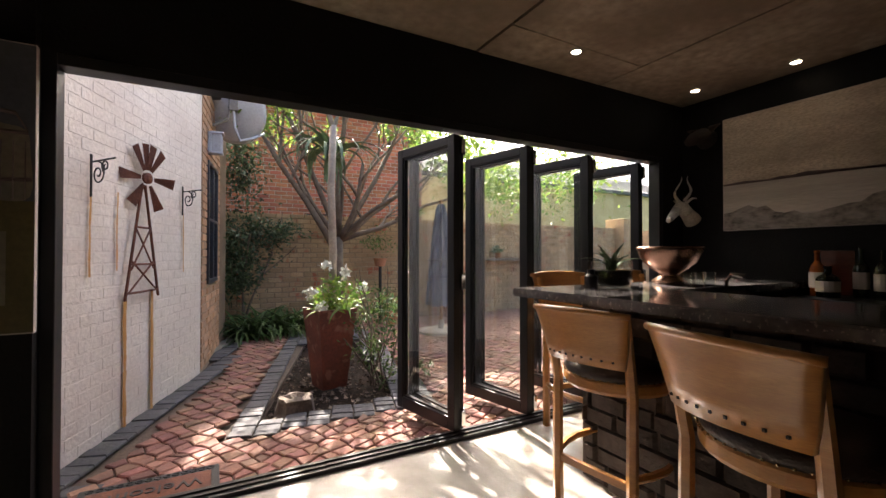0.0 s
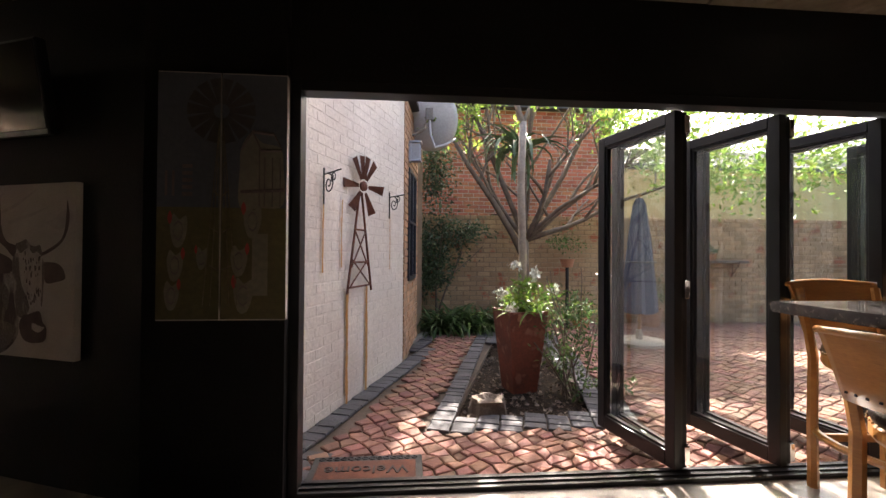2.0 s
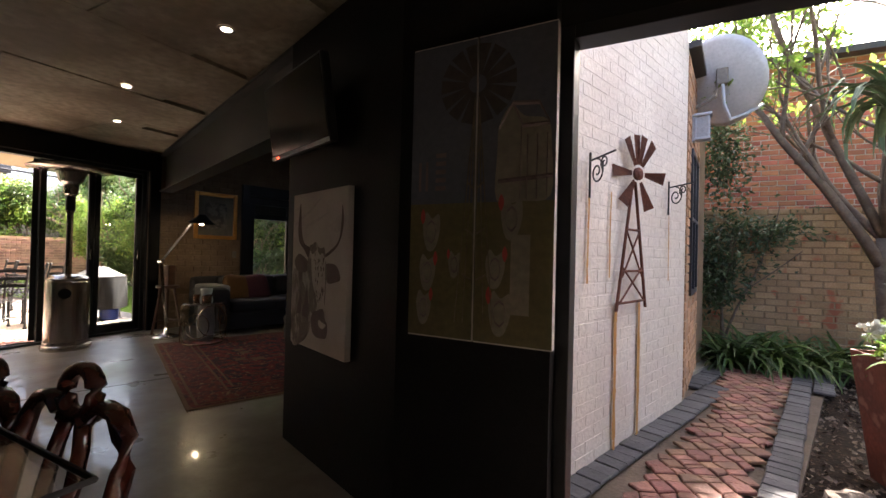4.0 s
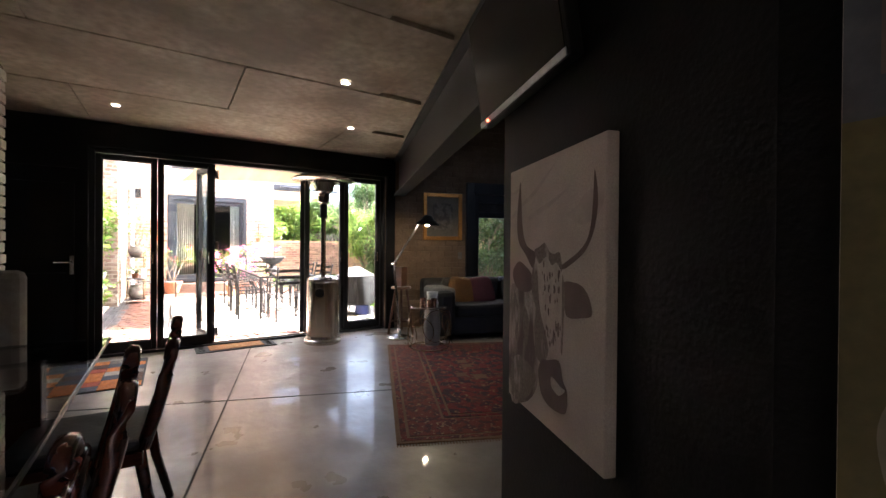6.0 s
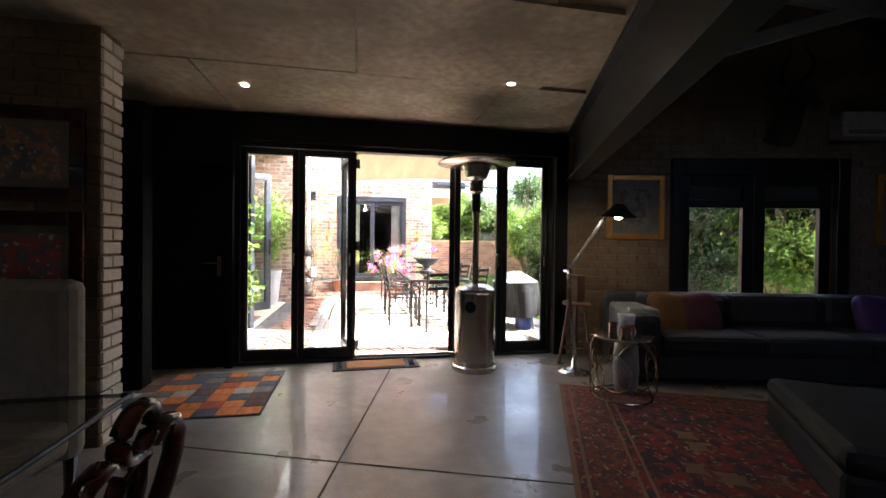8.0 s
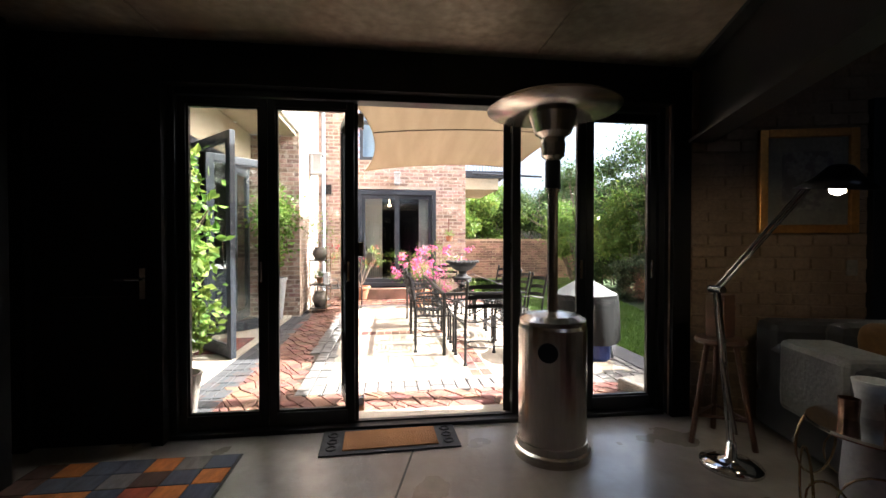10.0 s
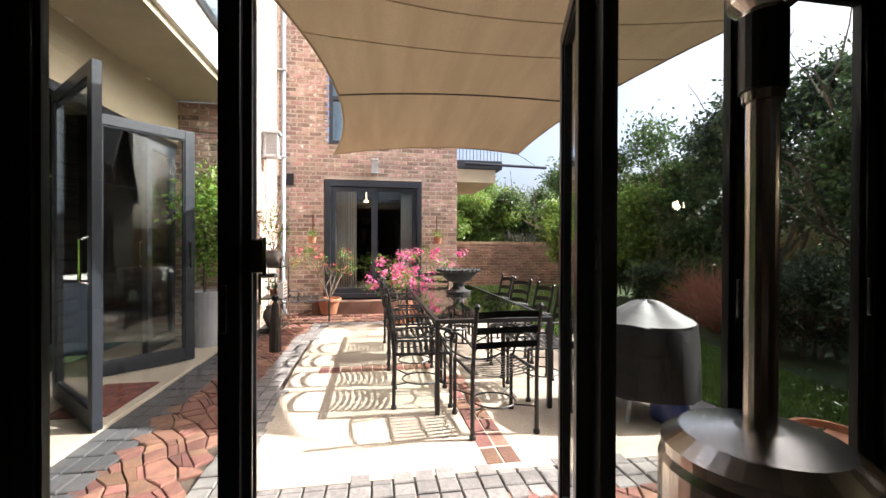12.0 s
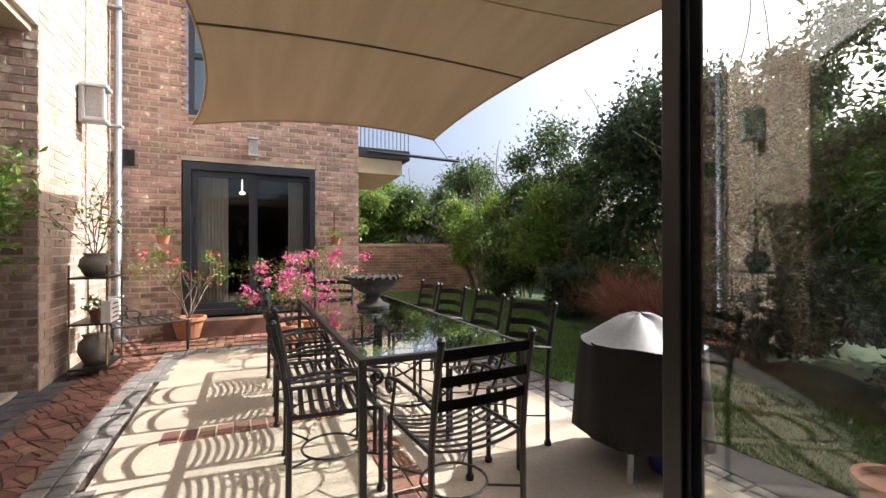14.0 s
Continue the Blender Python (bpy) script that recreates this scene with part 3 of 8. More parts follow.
for i in range(6):
    j = (i + 1) % 6
    bm.faces.new((v[i], v[j], v[6 + j], v[6 + i]))
bm.faces.new(v[:6]), bm.faces.new(v[6:])
structure(part("ceiling_lounge", bm, M["grey_board"]), "grey boarded vaulted lounge ceiling", "ceiling")


# ---- glazed doors and windows ----
def door_leaf(name, width, height, label, frame_w=0.066, depth=0.055, mat_frame=None, handle=0, m=None, foot=1.3):
    """A glazed leaf: x along its width, y its depth, z up."""
    root = tagged(new(name), label, "door")
    fm_ = mat_frame or M["black_metal"]
    for a, b, c, d, nm in ((0, frame_w, 0, height, "stile"), (width - frame_w, width, 0, height, "stile"), (frame_w, width - frame_w, 0, frame_w * foot, "rail"), (frame_w, width - frame_w, height - frame_w, height, "rail")):
        part(nm, box(B(), a, 0, c, b, depth, d, 0.004), fm_, root)
    bm = B()
    for a, b, c, d in ((frame_w, frame_w + .014, frame_w * foot, height - frame_w), (width - frame_w - .014, width - frame_w, frame_w * foot, height - frame_w), (frame_w + .014, width - frame_w - .014, frame_w * foot, frame_w * foot + .014), (frame_w + .014, width - frame_w - .014, height - frame_w - .014, height - frame_w)):
        box(bm, a, 0.012, c, b, depth - 0.012, d)
    part("glazing_bead", bm, fm_, root)
    pane = part("pane", box(B(), frame_w + 0.004, depth / 2 - 0.003, frame_w, width - frame_w - 0.004, depth / 2 + 0.003, height - frame_w + 0.004), M["glass"], root, "clear glass pane")
    pane.visible_shadow = False
    if handle:
        bm = B()
        box(bm, width - frame_w * .62, -0.018, 0.95, width - frame_w * .38, 0, 1.11, 0.004)
        part("handle", bm, M["chrome"], root, "chrome flush handle")
    if m is not None:
        root.matrix_world = m
    return root


def hinge(parent, p):
    bm = B()
    box(bm, p[0] - .022, p[1] - .03, p[2] - .05, p[0] + .022, p[1] + .004, p[2] + .05, 0.003)
    tube(bm, [(p[0], p[1] - .03, p[2] - .055), (p[0], p[1] - .03, p[2] + .055)], 0.009)
    part("hinge", bm, M["chrome"], parent, "steel hinge")


# north opening: frame, then four leaves folded to the east
fr = structure(new("door_frame_north"), "black steel frame of the folding courtyard doors", "door frame")
for a, b, c, d in ((NX0, NX0 + .05, 0, NTOP + .05), (NX1 - .05, NX1, 0, NTOP + .05), (NX0 + .05, NX1 - .05, NTOP, NTOP + .05)):
    part("jamb" if c == 0 else "head", box(B(), a, 2.31, c, b, 2.42, d, 0.004), M["black_metal"], fr)
bm = box(B(), NX0, 2.31, 0.0, NX1, 2.44, 0.025, 0.004)
box(bm, NX0, 2.34, 0.025, NX1, 2.36, 0.034)
box(bm, NX0, 2.39, 0.025, NX1, 2.41, 0.034)
part("sill_track", bm, M["black_metal"], fr)
FH = NTOP - 0.05


def fold(name, hinge_xy, free_xy, h, z, label, hinges=(), frame_w=0.066, foot=1.3):
    d = Vector(free_xy) - Vector(hinge_xy)
    ob = door_leaf(name, d.length, h, label, frame_w, m=frame_at(hinge_xy, d, z), foot=foot)
    for zz in hinges:
        hinge(ob, (0.0, 0.0, zz))
    return ob


for i, (hx, fx) in enumerate(((1.55, 1.41), (2.17, 2.03), (2.80, 2.66), (3.42, 3.30))):
    fold("folding_door", (hx, 2.38), (fx, 3.02), FH, 0.04, "open folding glass door in black frame, pushed outwards", (0.08, FH * .5, FH - .08))
    fold("folding_door", (hx + 0.04, 2.40), (fx + 0.10, 3.02), FH, 0.04, "open folding glass door in black frame, pushed outwards")
bm = B()
box(bm, -0.02, -0.02, 0, 0.02, 0.0, 0.06)
tube(bm, [(0, -.06, .02), (0.16, -.06, .02)], .008)
hd = part("door_lever", bm, M["chrome"])
tagged(hd, "chrome lever handle of the folding door", "door handle")
hd.matrix_world = frame_at((1.41, 3.0), (-0.3, 1), 1.05)

# west opening
fr = structure(new("door_frame_west"), "black steel frame of the patio doors", "door frame")
for a, b, c, d in ((.717, .765, 0, 2.308), (4.152, 4.20, 0, 2.308), (.765, 4.152, 2.262, 2.308)):
    part("jamb" if c == 0 else "head", box(B(), -6.99, a, c, -6.87, b, d, 0.004), M["black_metal"], fr)
bm = box(B(), -7.0, .717, 0.0, -6.86, 4.2, 0.03, 0.004)
box(bm, -6.95, .77, .03, -6.93, 4.15, .04)
part("sill_track", bm, M["black_metal"], fr)
WH = 2.212
for y0, y1 in ((0.766, 1.330), (1.333, 1.905), (3.03, 3.590), (3.593, 4.151)):
    lf = fold("patio_door", (-6.90, y0), (-6.90, y1), WH, 0.045, "closed glass patio door in black frame", (), 0.05, 1.8)
    bm = box(B(), (y1 - y0) - .05, -0.016, 0.98, (y1 - y0) - .03, 0, 1.12, .004)
    part("handle", bm, M["chrome"], lf, "chrome flush handle")
fold("patio_door", (-6.93, 1.93), (-7.50, 1.80), WH, 0.045, "open glass patio door in black frame, pushed outwards", (.12, 1.2, WH - .12))
fold("patio_door", (-6.95, 3.03), (-7.46, 3.20), WH, 0.045, "open glass patio door in black frame, pushed outwards", (.12, 1.2, WH - .12))

# entrance door in the west wall
dr = structure(new("door_1"), "black panelled entrance door with chrome lever, closed", "door")
part("leaf", box(B(), -6.92, -0.06, 0.004, -6.85, 0.645, 2.06), M["charcoal"], dr)
bm = B()
for z0, z1 in ((.2, .95), (1.1, 1.9)):
    box(bm, -6.852, .06, z0, -6.842, .60, z1, .004)
part("panel", bm, M["charcoal"], dr)
bm = box(B(), -6.85, .56, .93, -6.838, .60, 1.13, .003)
tube(bm, [(-6.838, .58, 1.06), (-6.80, .58, 1.06), (-6.795, .50, 1.06), (-6.797, .44, 1.062)], .010)
part("door_handle", bm, M["chrome"], dr, "chrome lever handle")

# lounge window
wi = structure(new("window_1"), "black framed garden window with top lights", "window")
wi.matrix_world = wm
for a, b, c, d in ((WQ0 - .13, WQ0, WZ0 - .03, WZ1 + .18), (WQ1, WQ1 + .13, WZ0 - .03, WZ1 + .18), (WQ0, WQ1, WZ1, WZ1 + .18)):
    part("casing", box(B(), a, -.05, c, b, .03, d, .006), M["black_metal"], wi)
for a, b in ((1.30, 2.14), (2.15, 3.00)):
    bm = B()
    for x0, x1, z0, z1 in ((a, a + .12, .66, 2.0), (b - .12, b, .66, 2.0), (a + .12, b - .12, .66, .75), (a + .12, b - .12, 1.74, 1.83), (a + .12, b - .12, 1.99, 2.12), (a, a + .12, 2.0, 2.12), (b - .12, b, 2.0, 2.12)):
        box(bm, x0, .05, z0, x1, .11, z1, .004)
    part("window_frame", bm, M["black_metal"], wi)
    part("roller_blind", box(B(), a + .11, .088, 1.80, b - .11, .094, 2.02), M["rubber"], wi, "dark blind over the top light")
    for z0, z1 in ((.75, 1.74), (1.83, 1.99)):
        p = part("pane", box(B(), a + .115, .077, z0 - .005, b - .115, .083, z1 + .005), M["glass"], wi)
        p.visible_shadow = False
bm = box(B(), WQ0 - .13, -.09, WZ0 - .07, WQ1 + .13, .04, WZ0 - .03, .006)
part("window_sill", bm, M["black_metal"], wi)

# ---- courtyard ----
WA, WB, WC = Vector((-0.93, 2.44)), Vector((-0.02, 5.04)), Vector((0.16, 6.42))
cw = (WB - WA).normalized()
cn = Vector((-cw.y, cw.x))      # into the building
yw = part("wall_courtyard", prism(B(), [tuple(WA), tuple(WB), tuple(WB + cn * .25), tuple(WA + cn * .25)], -0.2, 3.35), M["white_mortar"])
structure(yw, "white painted brick wall with rust streaks", "wall")
cmx = frame_at(WA, cw)
bricks(yw, cmx, (WB - WA).length, 3.34, M["white_brick"], M["white_brick"], count=300, near=(1.6, 1.3), proud=0.0012, z0=-0.03, seed=11, joint=0.006, uneven=0.2)
cw2 = (WC - WB).normalized()
cn2 = Vector((-cw2.y, cw2.x))
y2 = part("wall_courtyard_end", prism(B(), [tuple(WB + cw2 * .02), tuple(WC), tuple(WC + cn2 * .25), tuple(WB + cw2 * .02 + cn2 * .25)], -0.2, 3.1), M["old_mortar"])
structure(y2, "bare brick wall end with a narrow steel window", "wall")
M["orange_brick"] = mat("orange_brick", (0.50, 0.25, 0.12), 0.85, col2=(0.38, 0.24, 0.15), scale=6, bump=0.5, rnd="object", amount=0.2)
bricks(y2, frame_at(WB + cw2 * .02, cw2), (WC - WB).length - .02, 3.1, M["orange_brick"], M["orange_brick"], holes=[(.30, 1.05, .88, 2.28)], count=300, proud=0.010, seed=12)
wi = structure(new("window_2"), "narrow dark steel window in the brick wall", "window")
wi.matrix_world = frame_at(WB + cw2 * .02, cw2)
bm = B()
for a, b, c, d in ((.30, .35, .88, 2.28), (1.0, 1.05, .88, 2.28), (.35, 1.0, .88, .93), (.35, 1.0, 2.23, 2.28), (.65, .69, .93, 2.23), (.35, .65, 1.6, 1.63), (.69, 1.0, 1.6, 1.63)):
    box(bm, a, -.03, c, b, .02, d, .003)
part("window_frame", bm, M["house_frame"], wi)
part("pane", box(B(), .34, -.010, .92, 1.01, -.004, 2.24), M["glass"], wi)
part("backing", box(B(), .34, .0, .92, 1.01, .004, 2.24), M["black_metal"], wi)
# eave over the wall end
rf = part("roof_edge", prism(B(), [tuple(WB + cn * .02), tuple(WB - cn * .10), tuple(WC - cn * .10), tuple(WC + cn * .02)], 3.10, 3.16), M["slate"])
structure(rf, "dark roof edge and gutter", "roof")

# ground round the whole place
g = part("ground", box(B(), -120, -120, -0.6, 120, 120, -0.11), M["lawn"])
structure(g, "bare ground round the house", "ground")

# back wall of the courtyard, the red house and the ochre house behind it
BY = 7.65
bw = part("wall_garden", box(B(), 0.1, BY, -0.2, 10.4, BY + .24, 1.84), M["old_mortar"])
structure(bw, "weathered yellow brick garden wall with red patches", "wall")
bricks(bw, frame_at((0.1, BY), (1, 0)), 9.8, 1.83, M["old_brick"], M["old_brick"], count=160, near=(3.2, 1.2), proud=0.009, z0=-0.03, seed=21, joint=0.012)
bm = B()
for i in range(44):
    box(bm, 0.1 + i * .234, BY - .015, 1.84, 0.1 + i * .234 + .222, BY + .255, 1.91, .006)
part("coping", bm, M["old_brick"], bw)["kind"] = "stuff"
bm = box(B(), 9.5, BY - .3, -.2, 9.95, BY + .3, 2.15, .01)
structure(part("wall_pier", bm, M["old_brick"]), "brick pier of the garden wall", "pier")
rh = thing("red_house", "red face brick house wall behind the garden wall", "house")
part("wall", box(B(), -4.0, 9.32, -.2, 4.6, 9.9, 4.4), M["mortar"], rh)
bricks(rh, frame_at((-4.0, 9.32), (1, 0)), 8.6, 4.4, M["red_brick"], M["red_brick"], count=0, proud=0.010, z0=1.2, seed=22, joint=0.011)
part("vent", box(B(), 1.85, 9.28, 1.98, 2.35, 9.31, 2.09), M["black_metal"], rh, "dark air brick slot")
part("roof", box(B(), -4.3, 9.1, 4.4, 4.9, 10.2, 4.5), M["slate"], rh)
oh = thing("ochre_house", "ochre plastered house with grey gutter behind the wall", "house")
part("wall", box(B(), 4.6, 10.6, -.2, 18.0, 10.9, 3.45), M["yellow_plaster"], oh)
part("gutter", box(B(), 4.6, 10.42, 3.42, 18.2, 10.56, 3.56, .02), M["house_frame"], oh)
bm = B()
v = [bm.verts.new(p) for p in ((4.4, 10.4, 3.56), (18.2, 10.4, 3.56), (18.2, 13.5, 4.7), (4.4, 13.5, 4.7))]
bm.faces.new(v)
bmesh.ops.solidify(bm, geom=bm.faces[:], thickness=0.08)
part("roof", bm, M["slate"], oh)
bm = B()
for k in range(4):
    box(bm, 7.0, 10.57, 2.75 + k * .05, 7.28, 10.61, 2.785 + k * .05)
part("air_vent", bm, M["stoneware"], oh)
structure(part("wall_yard_east", box(B(), 10.2, 2.4, -.2, 10.4, BY, 1.84), M["old_brick"]), "yellow brick side wall of the courtyard", "wall")

# courtyard paving: clay cobbles, grey borders, planting bed
yb = part("pavement_courtyard", prism(prism(prism(prism(B(), [(-0.95, 2.44), (10.2, 2.44), (10.2, 3.42), (1.56, 3.42), (.38, 3.36), (-.95, 3.36)], -0.11, -0.068), [(-.95, 3.36), (.38, 3.36), (1.5, 7.0), (-.2, 7.0)], -.11, -.068), [(1.56, 3.42), (10.2, 3.42), (10.2, 7.0), (2.05, 7.0)], -.11, -.068), [(-.2, 7.0), (10.2, 7.0), (10.2, BY), (-.2, BY)], -.11, -.068), M["sand_joint"])
structure(yb, "clay cobble paving with grey borders", "pavement")
BED = [(0.38, 3.36), (1.56, 3.42), (2.05, 7.0), (1.50, 7.0)]


def side(p, a, b):
    return (b[0] - a[0]) * (p[1] - a[1]) - (b[1] - a[1]) * (p[0] - a[0])


def in_poly(p, poly):
    return all(side(p, poly[i], poly[(i + 1) % len(poly)]) > 0 for i in range(len(poly)))


OUTER = [(0.10, 3.10), (1.82, 3.16), (2.33, 7.2), (1.24, 7.2)]
STRIP = 0.26


def wall_gap(x, y):
    p = Vector((x, y))
    return -(p - WA).dot(cn) if (p - WA).dot(cw) < (WB - WA).length else -(p - WB).dot(cn2)


paving(yb, "cobble", lambda x, y: wall_gap(x, y) > STRIP and not in_poly((x, y), OUTER) and not (y < 2.47), -1.0, 7.0, 2.46, 7.62, 0.088, 0.24, OUT, M["terracotta"], M["terracotta_far"], 300, near=(0.6, 2.4), gap=0.009, seed=31, turn=28, cut=0.12, aspect=1.25)
paving(yb, "grey_paver", lambda x, y: 0.0 < wall_gap(x, y) <= STRIP, -1.0, 0.7, 2.46, 6.6, 0.115, 0.03, OUT, M["grey_paver"], M["grey_paver"], 150, near=(-.4, 3), gap=0.01, seed=32, turn=-20, aspect=1.8)
paving(yb, "border_paver", lambda x, y: in_poly((x, y), OUTER) and not in_poly((x, y), BED), 0.0, 2.5, 3.0, 7.3, 0.095, 0.03, OUT + 0.004, M["grey_paver"], M["grey_paver"], 200, near=(.6, 3), gap=0.01, seed=33, turn=-15, aspect=1.8)
bed = part("planting_bed", prism(B(), BED, -0.2, -0.105), M["soil"])
tagged(bed, "dark soil planting bed edged with grey pavers", "flower bed", kind="structure")
vv, ff, rng = [], [], random.Random(5)
while len(vv) < 4 * 900:
    x, y = rng.uniform(.4, 2.0), rng.uniform(3.4, 6.9)
    if in_poly((x, y), BED):
        k, a, s = len(vv), rng.uniform(0, 6.28), rng.uniform(.008, .03)
        c_, s_ = math.cos(a) * s, math.sin(a) * s
        vv += [(x + c_, y + s_, -.105), (x - s_ * .6, y + c_ * .6, -.095 + s * .4), (x - c_, y - s_, -.10), (x + s_ * .6, y - c_ * .6, -.105)]
        ff.append((k, k + 1, k + 2, k + 3))
litter = raw("leaf_litter", vv, ff, M["bark"])
tagged(litter, "brown bark chips and dry leaves on the soil", "leaf litter", kind="stuff")

# windmill on the wall
wmill = thing("windmill_ornament", "rusty metal windmill ornament hung on the white wall", "wall ornament", cmx @ Matrix.Translation((1.55, -0.03, 0)))
HUB = 1.80
TURN = Matrix.Translation((0, -.03, HUB * .13)) @ Matrix.Rotation(radians(-16), 4, "Z") @ Matrix.Scale(.87, 4)
for k, deg in enumerate((119, 97, 80, 57, -3, 180, 233, 293)):
    a = radians(deg)
    bm = B()
    d, o = Vector((math.cos(a), 0, math.sin(a))), Vector((-math.sin(a), 0, math.cos(a)))
    c0 = Vector((0, -.012, HUB))
    vs = [bm.verts.new(c0 + d * .07 + o * .018), bm.verts.new(c0 + d * .30 + o * .05 + Vector((0, -.02, 0))), bm.verts.new(c0 + d * .30 - o * .05), bm.verts.new(c0 + d * .07 - o * .018)]
    bm.faces.new(vs)
    bmesh.ops.solidify(bm, geom=bm.faces[:], thickness=0.004)
    part("blade", bm, M["rust"], wmill).matrix_local = TURN
part("hub", lathe(B(), [(0.0, 0), (.05, 0), (.05, .02), (.02, .035), (0, .035)], 16), M["rust"], wmill).matrix_local = TURN @ Matrix.Translation((0, -.0, HUB)) @ Matrix.Rotation(radians(90), 4, "X")
for sx in (-1, 1):
    part("tower_leg", tube(B(), [(sx * .02, -.01, HUB - .05), (sx * .235, -.01, .88)], .011, 6), M["rust"], wmill)
    part("brace", tube(B(), [(sx * .16, -.012, 1.1), (-sx * .11, -.012, 1.42)], .007, 6), M["rust"], wmill)
    part("brace", tube(B(), [(sx * .2, -.014, .93), (-sx * .15, -.014, 1.16)], .007, 6), M["rust"], wmill)
for z, w in ((.93, .225), (1.14, .172), (1.42, .107)):
    part("crossbar", tube(B(), [(-w, -.01, z), (w, -.01, z)], .009, 6), M["rust"], wmill)
for q, h, w in ((1.37, .92, .05), (1.74, .92, .055), (.98, 1.62, .026), (1.27, 1.65, .022), (2.3, 1.6, .022)):
    bm = B()
    rng = random.Random(int(q * 100))
    z, x = h, 0.0
    lo = 0.0 if h < 1 else h - .45
    while z > lo:
        z2 = z - .11
        x2 = x + rng.uniform(-.006, .006)
        w0, w1 = w * (.6 + .4 * rng.random()), w * (.6 + .4 * rng.random())
        vs = [bm.verts.new(p) for p in ((q + x - w0 / 2, -.0125, z), (q + x + w0 / 2, -.0125, z), (q + x2 + w1 / 2, -.0125, z2), (q + x2 - w1 / 2, -.0125, z2))]
        bm.faces.new(vs)
        z, x = z2, x2
    st = part("rust_streak", bm, M["rust_stain"], yw)
    st.matrix_world = cmx @ Matrix.Translation((0, -0.003, 0))


def scroll_bracket(q, label):
    t = thing("plant_bracket", label, "bracket", cmx @ Matrix.Translation((q, -0.012, 1.6)))
    bm = tube(B(), [(0, -.008, -.02), (0, -.008, .25)], .007, 6)
    part("back_plate", bm, M["wrought"], t)
    bm = tube(B(), [(0, -.008, .2), (.0, -.28, .2)], .006, 6)
    tube(bm, spiral((0, -.09, .12), .075, .012, 90, 1.6, 24, "yz"), .005, 6)
    tube(bm, spiral((0, -.17, .16), .04, .01, -60, 1.4, 18, "yz"), .005, 6)
    part("scroll_arm", bm, M["wrought"], t)
    t.matrix_world = t.matrix_world @ Matrix.Rotation(radians(-35), 4, "Z")


scroll_bracket(.98, "black wrought iron scroll plant bracket on the wall")
scroll_bracket(2.28, "black wrought iron scroll plant bracket on the wall")

# dish and wall lamp
ds = thing("satellite_dish", "pale grey satellite dish on a wall arm", "satellite dish", pose(0.30, 5.85, 3.05, 0, 0, 0))
bm = lathe(B(), [(0.0, .10), (.12, .094), (.25, .072), (.36, .03), (.40, 0.0), (.405, .004), (.36, .04), (.25, .082), (.12, .104), (0, .11)], 32)
o = part("reflector", bm, M["dish"], ds, smooth=True)
o.matrix_local = look((0, 0, 0), (.30, .80, .45)) @ Matrix.Diagonal((1.0, 1.12, 1, 1))
bm = tube(B(), [(0, -.16, -.02), (.02, -.15, -.28), (.08, -.10, -.42), (.22, -.02, -.36), (.38, .12, -.24)], .016)
part("feed_arm", bm, M["dish"], ds)
bm = tube(B(), [(-.02, -.16, 0), (-.06, -.18, -.2), (-.2, -.16, -.28), (-.48, -.05, -.29)], .022)
box(bm, -.05, -.18, -.08, .05, -.08, .08, .01)
part("mount", bm, M["stoneware"], ds)


def wall_lantern(m, label, s=1.0):
    t = thing("wall_lantern", label, "wall lamp", m)
    part("back_plate", box(B(), -.05, -.03, -.16, .05, 0, .16, .006), M["zinc"], t)
    bm = B()
    for sx in (-1, 1):
        for sy in (-.17, -.04):
            box(bm, sx * .06 - .008, sy - .008, -.12, sx * .06 + .008, sy + .008, .13)
    box(bm, -.085, -.20, .13, .085, -.02, .16, .006)
    box(bm, -.075, -.19, -.15, .075, -.03, -.12, .006)
    part("cage", bm, M["zinc"], t)
    part("lamp_glass", box(B(), -.055, -.165, -.12, .055, -.05, .13), M["frosted"], t, "frosted glass")
    t.matrix_world = m @ Matrix.Diagonal((s, s, s, 1))
    return t


wall_lantern(frame_at(WB + cw2 * .35, cw2, 2.47) @ Matrix.Translation((0, -.012, 0)), "small square wall lantern with frosted glass", .8)

# planter with a tree and white flowers
pl = thing("planter", "tall tapered rust-brown planter standing in the bed", "planter", pose(1.13, 4.24, -0.105, 0, 0, 12))
bm = B()
for (w0, z0), (w1, z1) in zip(((.125, 0), (.20, .78), (.175, .78), (.165, .71)), ((.20, .78), (.175, .78), (.165, .71), (0.001, .71))):
    a = [bm.verts.new((sx * w0, sy * w0, z0)) for sx, sy in ((-1, -1), (1, -1), (1, 1), (-1, 1))]
    b = [bm.verts.new((sx * w1, sy * w1, z1)) for sx, sy in ((-1, -1), (1, -1), (1, 1), (-1, 1))]
    for j in range(4):
        bm.faces.new((a[j], a[(j + 1) % 4], b[(j + 1) % 4], b[j]))
bmesh.ops.remove_doubles(bm, verts=bm.verts, dist=.0005)
part("pot", bm, M["planter"], pl)
part("soil", box(B(), -.155, -.155, .66, .155, .155, .70), M["soil"], pl)


